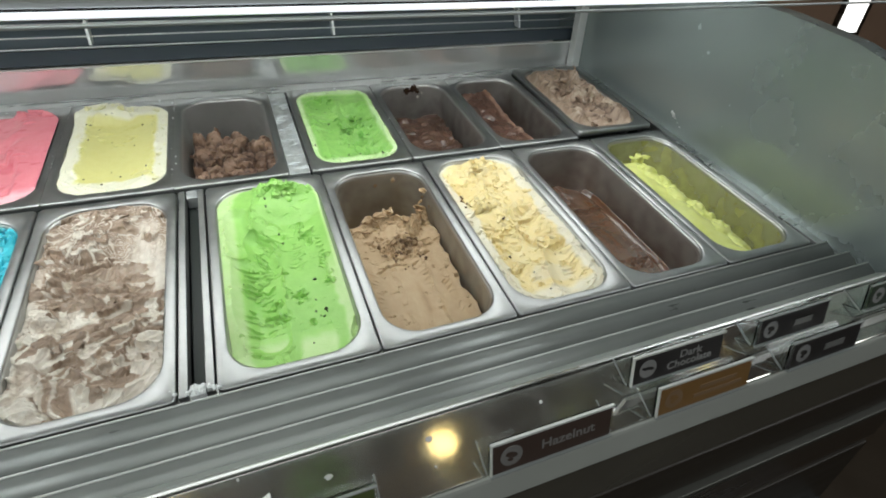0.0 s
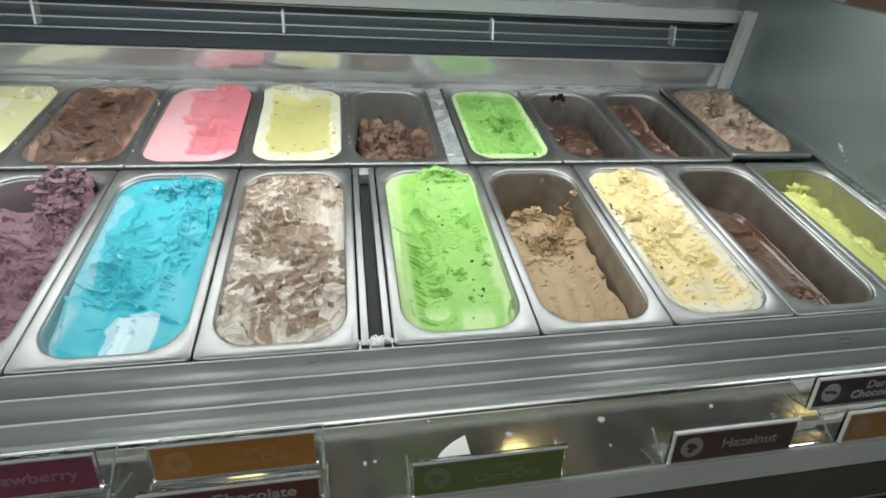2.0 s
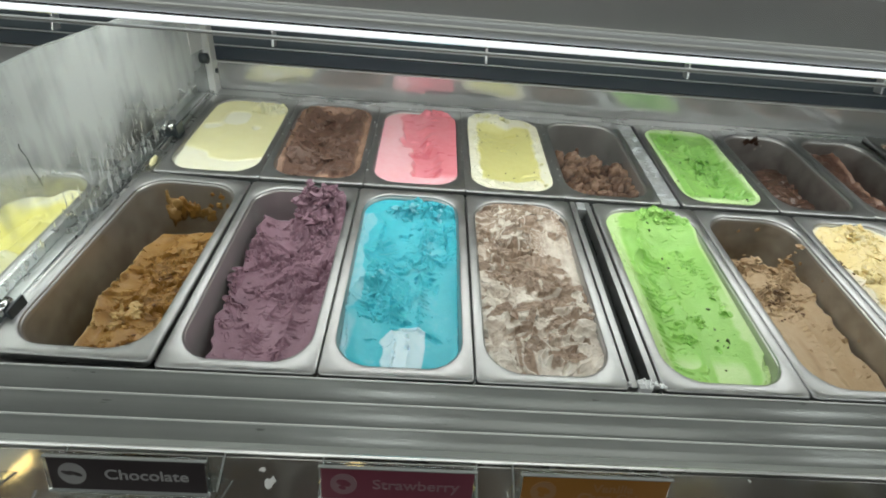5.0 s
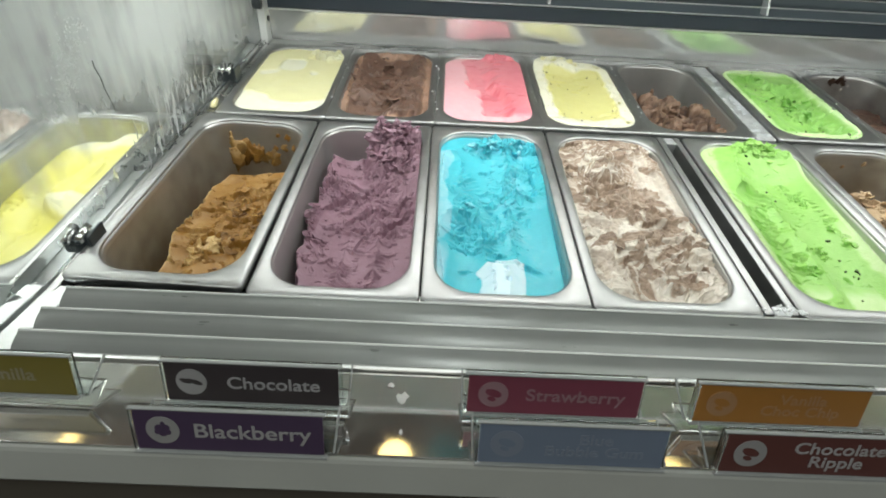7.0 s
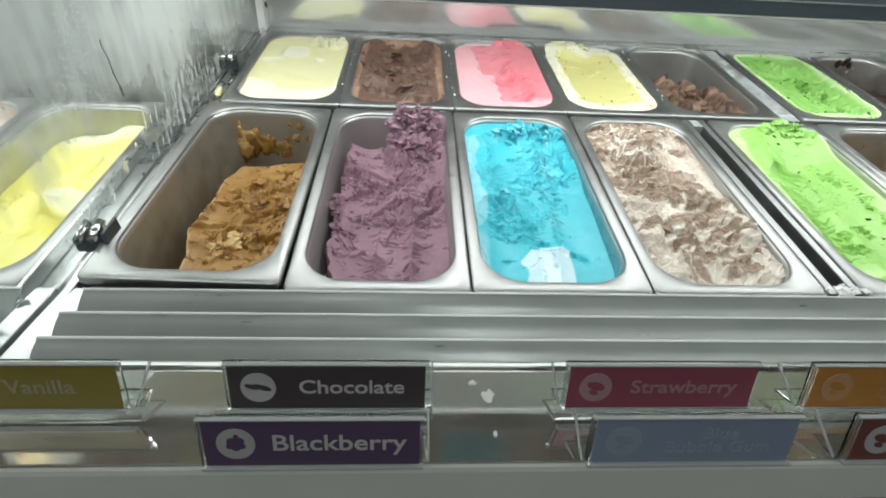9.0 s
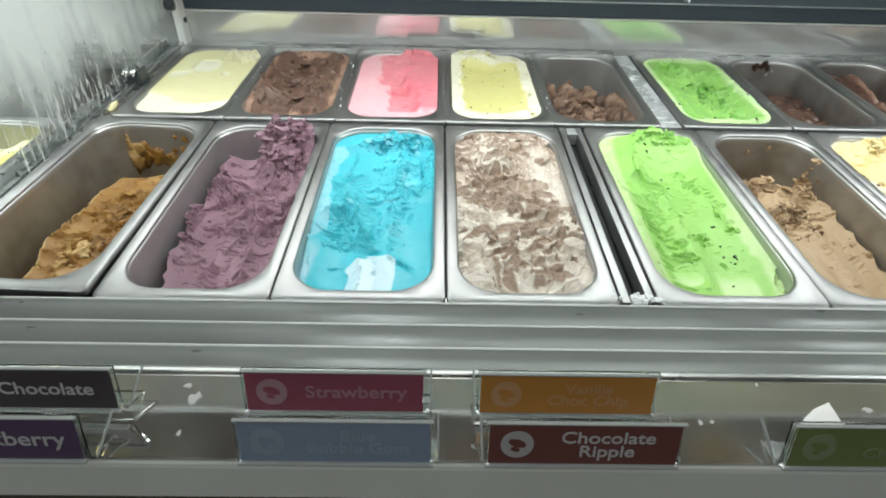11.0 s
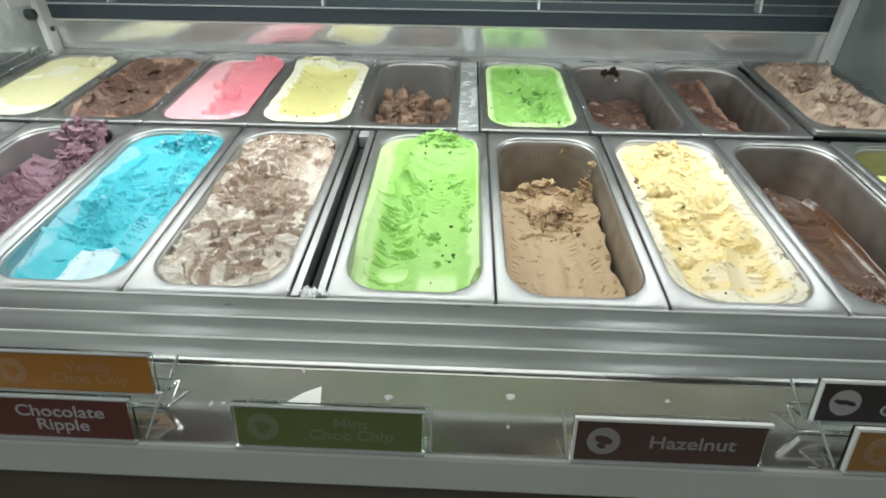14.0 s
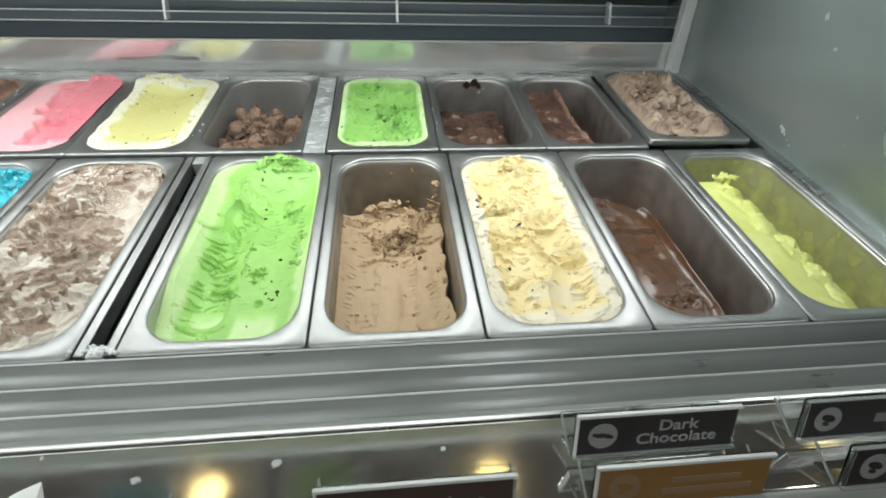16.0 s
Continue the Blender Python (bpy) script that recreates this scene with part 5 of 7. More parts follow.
def s_vanilla(u, v, X, Y, s):
    side = step(0.0505, 0.057, np.abs(X) + 0.008 * (fbm(X * 0, Y * 40, s, 3) - 0.5) * 2 - 0.006 * step(0.24, 0.3, Y) * (X < 0))
    h = -0.007 + soft(X, Y, s, 22, 0.003)
    for k, (p, q, r, d0, d1) in enumerate((((-0.038, 0.318), (-0.042, 0.262), 0.026, -0.014, -0.022), ((0.020, 0.300), (0.022, 0.235), 0.034, -0.014, -0.018), ((-0.026, 0.190), (-0.022, 0.10), 0.036, -0.014, -0.019),
                                           ((0.022, 0.185), (0.018, 0.130), 0.030, -0.017, -0.021), ((-0.040, 0.085), (-0.030, 0.03), 0.028, -0.016, -0.020), ((0.030, 0.085), (0.020, 0.03), 0.030, -0.018, -0.022))):
        h = carve(h, X, Y, p, q, r, d0, d1, s + 23 * k, 0.003, 0.014, 0.004)
    h = ledge(h, X, Y, (-0.060, 0.204), (-0.004, 0.222), 0.006, 0.009, 0.016, s + 5)
    h = ledge(h, X, Y, (-0.058, 0.250), (-0.020, 0.244), 0.0, 0.006, 0.012, s + 6)
    h = ledge(h, X, Y, (0.000, 0.176), (0.030, 0.186), 0.0, 0.007, 0.016, s + 7)
    h = ledge(h, X, Y, (-0.055, 0.134), (-0.030, 0.150), 0.004, 0.007, 0.014, s + 8)
    h = ledge(h, X, Y, (-0.054, 0.074), (-0.026, 0.086), -0.004, 0.008, 0.014, s + 9)
    h = ribs(h, X, Y, (0.014, 0.195), (0.054, 0.225), 0.018, 0.0130, 0.0066, 3.0, s + 61, 0.3)
    h = ribs(h, X, Y, (0.030, 0.050), (0.052, 0.100), 0.016, 0.0105, 0.0040, 3.0, s + 62, -0.6)
    h = ribs(h, X, Y, (0.040, 0.140), (0.046, 0.185), 0.014, 0.0110, 0.0036, 3.0, s + 63, -0.5)
    h = ribs(h, X, Y, (-0.006, 0.240), (0.030, 0.290), 0.016, 0.0130, 0.0040, 3.0, s + 64, 0.5)
    ball = np.hypot((X - 0.040) * 0.85, Y - 0.120)
    h = np.where(ball < 0.026, h - 0.006 * step(0.026, 0.018, ball), h)
    h = np.maximum(h, -0.021 + 0.014 * np.sqrt(np.clip(1 - (ball / 0.017) ** 2, 0, 1)) + 0.003 * (crag(X, Y, 50, s + 9) - 0.5) - 0.03 * (ball > 0.0172))
    h = h + step(0.89, 0.95, v) * bell(u, 0.15, 0.55) * (0.003 + 0.010 * (crag(X, Y, 60, s + 2) - 0.4))
    h = torn(h, X, Y, ((-0.052, 0.232, 0.010, 0.010, 0.002, 0.005), (-0.010, 0.080, 0.006, 0.006, 0.003, 0.004), (-0.040, 0.080, 0.008, 0.010, 0.001, 0.004), (0.012, 0.165, 0.012, 0.008, 0.002, 0.004)), s)
    h = notches(h, X, Y, ((0.0, 0.17, 0.035, 0.05, 22, 0.0050, 0.0034), (0.0, 0.28, 0.03, 0.025, 12, 0.0050, 0.0034)), s)
    h = gouge(h, X, Y, s, 0.0038, 42, 60, 0.665)
    h = gouge(h, X, Y, s + 200, 0.0026, 100, 130, 0.69)
    h = h * (1 - 0.35 * side) - 0.002 * side
    slab_ = step(0.030, 0.022, np.hypot((X - 0.006) * 0.8, (Y - 0.058) * 1.5) + 0.006 * (fbm(X * 40, Y * 40, s + 33, 2) - 0.5))
    # shade of the rear left scoop hollow, painted into the tone only
    dish_shade = bell(X, -0.042, 0.014) * bell(Y, 0.285, 0.025)
    return h, 0.53 + 0.12 * (fbm(X * 30, Y * 30, s + 2) - 0.5) - 0.12 * dish_shade - 0.16 * step(0.017, 0.014, ball) + 0.34 * np.maximum(side, step(0.035, 0.022, Y + 0.012 * (fbm(X * 40, Y * 40, s + 44, 2) - 0.5))) + 0.20 * slab_ * (1 - side)


def s_caramel(u, v, X, Y, s):
    n = fbm(X * 40, Y * 40, s + 3, 3)
    edge = -0.040 + 0.016 * step(0.235, 0.28, Y) - 0.008 * bell(Y, 0.125, 0.025) + 0.004 * (fbm(0 * X, Y * 30, s, 3) - 0.5) * 2
    back = 0.278 + 0.10 * (X - 0.01) + 0.003 * (n - 0.5)
    cut = edge - X
    mound = step(0.006, -0.003, cut) * step(back + 0.003, back - 0.002, Y)
    top = -0.044 + 0.004 * step(0.0, 0.06, X) + soft(X, Y, s + 8, 22, 0.0026)
    top = carve(top, X, Y, (-0.018, 0.250), (-0.022, 0.19), 0.026, -0.050, -0.050, s + 4, 0.003, 0.009, 0.003)
    top = carve(top, X, Y, (-0.018, 0.165), (-0.024, 0.110), 0.024, -0.050, -0.051, s + 5, 0.003, 0.009, 0.003)
    top = carve(top, X, Y, (-0.022, 0.085), (-0.022, 0.040), 0.022, -0.052, -0.054, s + 6, 0.003, 0.009, 0.003)
    for k, (p, q, drop) in enumerate((((0.000, 0.212), (0.036, 0.226), 0.007), ((-0.036, 0.186), (0.000, 0.180), 0.005), ((-0.044, 0.130), (-0.010, 0.142), 0.006), ((0.012, 0.140), (0.054, 0.168), 0.010),
                                      ((-0.006, 0.112), (0.022, 0.124), 0.007), ((0.020, 0.090), (0.056, 0.112), 0.008), ((-0.022, 0.216), (-0.010, 0.210), 0.004))):
        top = ledge(top, X, Y, p, q, 0.002, drop, 0.014, s + 20 + k)
    top = torn(top, X, Y, ((0.010, 0.205, 0.020, 0.012, 0.002, 0.006), (0.030, 0.150, 0.022, 0.016, 0.003, 0.008), (0.048, 0.180, 0.014, 0.014, 0.003, 0.007), (0.002, 0.118, 0.016, 0.010, 0.003, 0.006),
                           (0.036, 0.098, 0.024, 0.014, 0.002, 0.007), (0.006, 0.090, 0.016, 0.010, -0.003, 0.006), (0.030, 0.230, 0.020, 0.010, 0.0, 0.005)), s)
    top = notches(top, X, Y, ((0.02, 0.15, 0.025, 0.05, 26, 0.0045, 0.004), (-0.02, 0.20, 0.012, 0.03, 5, 0.004, 0.003)), s)
    top = gouge(top, X, Y, s, 0.0070, 45, 60, 0.605, 0.7 + 0.3 * step(-0.03, 0.0, X))
    top = gouge(top, X, Y, s + 200, 0.0036, 90, 110, 0.64)
    h = np.where(mound > 0, -0.100 + mound * (top + 0.100), -0.100)
    cliff = step(-0.006, -0.001, cut) * step(0.012, 0.006, cut) * step(0.25, 0.22, Y)
    nut = bell(X, 0.004, 0.016) * bell(Y, 0.094, 0.010) * step(0.52, 0.6, fbm(X * 90, Y * 90, s + 13, 2))
    # beside the mound the bed is toned down: the pan floor's deep shade, painted
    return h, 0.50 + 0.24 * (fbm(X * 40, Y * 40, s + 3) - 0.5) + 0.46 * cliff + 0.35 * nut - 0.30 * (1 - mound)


def s_dark(u, v, X, Y, s):
    edge = 0.46 + 0.08 * (fbm(0 * X, Y * 22, s, 3) - 0.5) - 0.40 * step(0.66, 0.9, v)
    mound = step(edge + 0.20, edge - 0.04, u) * step(0.88, 0.75, v + 0.06 * u)
    top = 0.092 - 0.010 * step(-1, 1, u) + 0.007 * (fbm(X * 18, Y * 7, s + 4, 3) - 0.5) + 0.004 * bell(u, edge - 0.06, 0.03) - 0.004 * bell(u, edge - 0.16, 0.06) + 0.0030 * (fbm(X * 34, Y * 20, s + 9, 2) - 0.5)
    top = ledge(top, X, Y, (-0.070, 0.190), (0.020, 0.206), 0.004, 0.004, 0.020, s + 5)
    top = ledge(top, X, Y, (-0.050, 0.165), (0.000, 0.160), -0.004, 0.003, 0.014, s + 6)
    top = torn(top, X, Y, ((-0.040, 0.250, 0.024, 0.022, 0.001, 0.005), (-0.012, 0.050, 0.026, 0.012, 0.0, 0.005), (0.010, 0.085, 0.012, 0.010, 0.0, 0.004)), s)
    top = notches(top, X, Y, ((-0.01, 0.045, 0.020, 0.012, 10, 0.005, 0.003), (-0.03, 0.12, 0.015, 0.03, 6, 0.005, 0.002)), s)
    h = -0.122 + mound * top
    # tone also paints a bright line on the lip and dims the lit rear slope
    return h, 0.42 + 0.25 * (fbm(X * 26, Y * 10, s + 2) - 0.5) + 0.10 * bell(u, edge - 0.05, 0.03) - 0.12 * bell(v, 0.72, 0.06)


def s_lime(u, v, X, Y, s):
    edge = 0.34 - 0.34 * v + 0.20 * (fbm(0 * X, Y * 26, s, 3) - 0.5)
    mound = step(edge + 0.16, edge - 0.06, u) * step(0.86, 0.79, v)
    h = -0.122 + mound * (0.115 - 0.024 * step(-0.6, 0.3, u)) + mound * 0.008 * (fbm(X * 22, Y * 22, s + 8, 3) - 0.5)
    for k, (y, x, r) in enumerate(((0.040, -0.004, 0.016), (0.066, -0.014, 0.013), (0.088, -0.004, 0.014), (0.116, -0.012, 0.015), (0.143, -0.008, 0.013), (0.170, -0.020, 0.015), (0.200, -0.016, 0.013), (0.226, -0.026, 0.014), (0.252, -0.032, 0.012))):
        d = np.hypot(X - x, 0.8 * (Y - y)) / (1.3 * r) + 1.3 * (fbm(X * 45, Y * 45, s + 30 + k, 3) - 0.5)
        h = h + mound * 0.0075 * np.clip(1 - d * d, 0, 1) ** 0.8
    tip = bell(np.hypot(X + 0.012, (Y - 0.305) * 0.9), 0, 0.014)
    h = np.maximum(h, -0.122 + 0.100 * step(0.30, 0.6, tip) + 0.020 * (crag(X, Y, 70, s + 4) - 0.5))
    h = torn(h, X, Y, ((-0.012, 0.305, 0.020, 0.014, 0.0, 0.006), (-0.036, 0.262, 0.014, 0.012, 0.0, 0.005), (-0.014, 0.10, 0.008, 0.03, 0.0, 0.004), (-0.012, 0.19, 0.008, 0.03, 0.0, 0.004)), s)
    return h, 0.52 + 0.30 * (fbm(X * 30, Y * 30, s + 2) - 0.5)


def s_lemon(u, v, X, Y, s):
    a, c, own = facets(X, Y, 22, s, 0.6)
    h = -0.044 + 0.016 * step(-0.6, 0.8, u)
    h = pulls(h, X, Y, s + 4, 9, 0.09, 0.024, -0.054, spread=0.5, box4=(-0.05, 0.05, 0.08, 0.30), rag=0.004, crumb=0.004)
    ball = np.hypot((u - 0.15) * 0.07, (v - 0.52) * 0.31)
    h = h + 0.014 * np.sqrt(np.clip(1 - (ball / 0.026) ** 2, 0, 1)) - 0.010 * bell(v, 0.40, 0.03) * bell(u, 0.30, 0.25)
    # ball top lightened, hollow before it darkened: light and shade painted in the tone
    return h, 0.44 + 0.7 * (fbm(X * 18, Y * 14, s + 2) - 0.5) + 0.30 * step(0.3, 0.9, u) + 0.35 * step(0.027, 0.015, ball) + 0.25 * step(0.85, 0.95, v) - 0.2 * bell(v, 0.40, 0.03) * bell(u, 0.30, 0.25)


def s_pale(u, v, X, Y, s):
    patch = step(0.47, 0.52, fbm(X * 11, Y * 9, s, 3) + 0.30 * step(0.10, 0.45, v) + 0.10 * u - 0.18)
    h = -0.0075 + 0.0024 * patch + soft(X, Y, s + 4, 20, 0.0012)
    rag = 0.5 * (fbm(X * 60, Y * 60, s + 5, 3) - 0.5)
    hole = step(1.05, 0.85, np.hypot((X - 0.028) / 0.021, (Y - 0.262) / 0.018) + 2 * rag)
    lip = step(1.9, 1.3, np.hypot((X - 0.036) / 0.020, (Y - 0.262) / 0.018) + 2 * rag) * (1 - hole) * np.maximum(step(0.036, 0.044, X), step(0.268, 0.276, Y))
    h = h + lip * (0.004 + 0.012 * (crag(X, Y, 80, s + 8) - 0.4))
    return h - 0.117 * hole, 0.84 - 0.38 * patch + 0.08 * (fbm(X * 40, Y * 40, s + 3) - 0.5) + 0.15 * step(0.9, 0.97, np.abs(u)) * step(0.5, 0.2, v) + 0.2 * lip


def s_choc(u, v, X, Y, s):
    border = step(0.78, 0.90, np.maximum(np.abs(u), np.abs(2 * v - 1) * 0.98) + 0.16 * (fbm(X * 40, Y * 40, s + 3) - 0.5))
    a, c, own = facets(X, Y, 42, s, 0.6)
    b, c2, own2 = facets(X, Y, 85, s + 30, 0.6)
    h = 0.003 + 0.004 * (crag(X, Y, 24, s) - 0.5) + 0.004 * step(0.8, 0.95, v)
    h = pulls(h, X, Y, s + 4, 9, 0.070, 0.024, -0.013, spread=0.8, box4=(-0.045, 0.045, 0.05, 0.27), rag=0.004, crumb=0.006)
    h = notches(h, X, Y, ((0.0, 0.06, 0.025, 0.02, 12, 0.009, 0.007), (0.0, 0.15, 0.03, 0.05, 18, 0.009, 0.006)), s)
    h = gouge(h, X, Y, s, 0.0050, 40, 60, 0.62, 0.5 + 0.5 * step(0.2, 0.1, Y))
    h = h + 0.0008 * (b - 0.5) - 0.010 * border
    # tone falls along the cracks c: crease shade put into the colour
    return h, 0.36 + 0.48 * border + 0.15 * (own - 0.5) + 0.14 * (own2 - 0.5) - 0.14 * c


def s_pink(u, v, X, Y, s):
    line = -0.12 - 0.45 * (v - 0.15) + 0.60 * (fbm(X * 18, Y * 18, s, 3) - 0.5)
    dug = step(line - 0.03, line + 0.05, u) * step(0.09, 0.13, v)
    scoop = dug * step(line + 0.75, line + 0.45, u)
    h = -0.006 - 0.010 * scoop * step(0.95, 0.6, v) + 0.0025 * (fbm(X * 20, Y * 20, s + 3) - 0.5) + 0.006 * dug * step(line + 0.4, line + 0.8, u)
    t = tears(X, Y, s + 9, 50, 90, 0.67)
    a, c, own = facets(X, Y, 80, s + 4, 0.5)
    h = notches(h, X, Y, ((0.02, 0.20, 0.014, 0.04, 7, 0.006, 0.003), (0.035, 0.05, 0.008, 0.02, 6, 0.004, 0.003)), s) + 0.008 * step(0.93, 0.97, v) * step(-0.1, 0.2, u) * a
    # tears t have no depth; their shade is painted by the lower tone
    return h, 0.76 - 0.38 * dug + 0.12 * (fbm(X * 26, Y * 26, s + 2) - 0.5) - 0.2 * t * dug + 0.10 * scoop


def s_yellow(u, v, X, Y, s):
    e = np.maximum(np.abs(u), np.abs(2 * v - 1)) + 0.16 * (fbm(X * 34, Y * 34, s + 3, 3) - 0.5)
    rim = step(0.68, 0.80, e)
    a, c, own = facets(X, Y, 80, s + 4, 0.5)
    h = carve(-0.004 + 0.0 * u, X, Y, (0.0, 0.22), (0.0, 0.05), 0.050, -0.013, -0.012, s + 3, 0.005, 0.010, 0.006) + 0.002 * rim + 0.010 * step(0.78, 0.90, v) * step(0.2, -0.3, u) + 0.003 * (fbm(X * 24, Y * 24, s) - 0.5) + rim * 0.002 * (a - 0.8)
    t = tears(X, Y, s + 9, 50, 90, 0.64)
    h = notches(h, X, Y, ((-0.01, 0.20, 0.022, 0.012, 10, 0.006, 0.005), (0.03, 0.06, 0.012, 0.008, 4, 0.006, 0.005)), s)
    # t only darkens the tone, as painted shade of the tears
    return h, 0.34 + 0.58 * rim + 0.14 * (fbm(X * 26, Y * 26, s + 2) - 0.5) + 0.22 * step(0.76, 0.88, v) * step(0.3, -0.2, u) - 0.2 * t * bell(v, 0.72, 0.1)


def s_chunks(u, v, X, Y, s):
    c1, c2, own = cells(X * 52, Y * 48, s)
    a, c, own2 = facets(X, Y, 90, s + 8, 0.5)
    pile = step(0.78, 0.64, v + 0.08 * u) * step(-1.1, -0.8, u)
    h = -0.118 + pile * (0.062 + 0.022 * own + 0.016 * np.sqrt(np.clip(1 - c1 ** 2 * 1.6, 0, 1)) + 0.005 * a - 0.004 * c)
    # gaps between lumps are darkened in the tone, as painted shade
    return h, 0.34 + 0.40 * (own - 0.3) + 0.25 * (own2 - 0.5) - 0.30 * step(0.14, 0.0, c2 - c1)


def s_green_back(u, v, X, Y, s):
    e = step(0.82, 0.92, np.maximum(np.abs(u), np.abs(2 * v - 1)) + 0.06 * (fbm(X * 40, Y * 40, s + 3) - 0.5))
    tear = bell(u, 0.40, 0.30) * bell(v, 0.40, 0.28)
    h = -0.004 + 0 * e
    h = carve(h, X, Y, (0.028, 0.19), (0.026, 0.05), 0.034, -0.020, -0.018, s + 3, 0.004, 0.012, 0.008)
    h = carve(h, X, Y, (-0.025, 0.24), (-0.020, 0.04), 0.034, -0.009, -0.010, s + 5, 0.003, 0.010, 0.004)
    h = h * (1 - 0.6 * e) + tear * 0.012 * (crag(X, Y, 60, s + 6) - 0.45)
    h = notches(h, X, Y, ((0.022, 0.10, 0.016, 0.03, 24, 0.008, 0.010), (0.0, 0.20, 0.03, 0.03, 16, 0.007, 0.008), (0.045, 0.05, 0.008, 0.01, 8, 0.007, 0.010), (-0.02, 0.12, 0.02, 0.04, 10, 0.006, 0.006)), s)
    h = gouge(h, X, Y, s, 0.0075, 45, 60, 0.60, 1 - 0.7 * step(-0.01, -0.04, X))
    return h, 0.44 + 0.36 * e + 0.25 * (fbm(X * 30, Y * 30, s + 2) - 0.5)


def s_low(u, v, X, Y, s):
    a, c, own = facets(X, Y, 48, s, 0.6)
    pile = step(0.84, 0.74, v + 0.05 * (own - 0.5)) * step(0.95, 0.65, u + 0.2 * (fbm(X * 40, Y * 40, s) - 0.5))
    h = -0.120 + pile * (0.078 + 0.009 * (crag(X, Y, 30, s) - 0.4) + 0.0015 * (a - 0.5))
    # the -c term paints shade into the cracks
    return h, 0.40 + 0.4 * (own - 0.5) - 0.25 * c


def s_low_left(u, v, X, Y, s):
    line = 0.30 - 0.55 * v
    a, c, own = facets(X, Y, 40, s, 0.6)
    pile = step(line + 0.42, line + 0.25, u) * step(0.99, 0.90, v)
    h = -0.120 + pile * (0.080 + 0.022 * step(0.45, 0.95, v)) + pile * 0.008 * (crag(X, Y, 34, s + 3) - 0.4) + 0.004 * pile * bell(u, line + 0.25, 0.06)
    return h, 0.40 + 0.25 * (own - 0.5) + 0.35 * bell(u, line + 0.22, 0.08) + 0.2 * (fbm(X * 30, Y * 12, s + 2) - 0.5)


def s_mousse(u, v, X, Y, s):
    e = step(0.74, 0.90, np.maximum(np.abs(u), np.abs(2 * v - 1)) + 0.10 * (fbm(X * 30, Y * 30, s + 3) - 0.5))
    a, c, own = facets(X, Y, 38, s, 0.8)
    b, c2, own2 = facets(X, Y, 80, s + 30, 0.6)
    h = 0.010 + 0.008 * (crag(X, Y, 20, s, 1.0) - 0.5)
    h = pulls(h, X, Y, s + 4, 16, 0.040, 0.014, -0.006, spread=1.2, box4=(-0.04, 0.04, 0.05, 0.26), rag=0.006, crumb=0.008)
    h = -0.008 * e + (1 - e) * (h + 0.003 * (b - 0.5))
    # cracks inside the rim carry painted shade in their tone
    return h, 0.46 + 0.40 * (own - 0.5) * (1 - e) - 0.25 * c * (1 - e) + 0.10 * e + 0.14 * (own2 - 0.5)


def sr(r, g, b):
    """Base colour from a paint-card value of 0 to 255."""
    return tuple((c / 255) ** 2.2 for c in (r, g, b))


def two(a, b, c=None):
    return [(0.15, a), (0.5, b), (0.9, c)] if c else [(0.15, a), (0.85, b)]


FLAVOURS_FRONT = [
    ("caramel", s_caramel, two(sr(84, 56, 22), sr(144, 104, 46), sr(210, 182, 126)), 0.45, 0.1, "nearly empty pan of brown caramel ice cream scraped to one side"),
    ("blackberry", s_purple, two(sr(72, 50, 62), sr(136, 104, 117), sr(166, 138, 150)), 0.55, 0.0, "torn dull purple blackberry ice cream heaped at the back"),
    ("blue", s_blue, two(sr(36, 152, 170), sr(70, 190, 206), sr(206, 230, 238)), 0.40, 0.10, "bright blue ice cream melting into a pale pool"),
    ("chocolate_ripple", s_ripple, two(sr(80, 62, 50), sr(160, 139, 121), sr(232, 226, 214)), 0.45, 0.1, "full pan of marbled brown and white ripple ice cream"),
    ("mint", s_green, two(sr(112, 176, 68), sr(156, 207, 108), sr(204, 226, 168)), 0.42, 0.1, "bright green mint ice cream with scoop ridges and dark chips"),
    ("hazelnut", s_hazelnut, two(sr(78, 54, 34), sr(170, 142, 108), sr(200, 178, 146)), 0.5, 0.0, "half-empty beige hazelnut ice cream with brown crumbs"),
    ("vanilla", s_vanilla, two(sr(200, 168, 90), sr(233, 213, 154), sr(228, 221, 200)), 0.42, 0.1, "full pan of creamy yellow ice cream with torn folds"),
    ("dark_chocolate", s_dark, two(sr(52, 31, 19), sr(98, 66, 43), sr(138, 104, 78)), 0.24, 0.75, "glossy dark chocolate ice cream low in its pan"),
    ("lime", s_lime, two(sr(182, 188, 88), sr(220, 225, 132), sr(238, 242, 178)), 0.45, 0.1, "nearly empty pan of lime green sorbet along one side"),
]
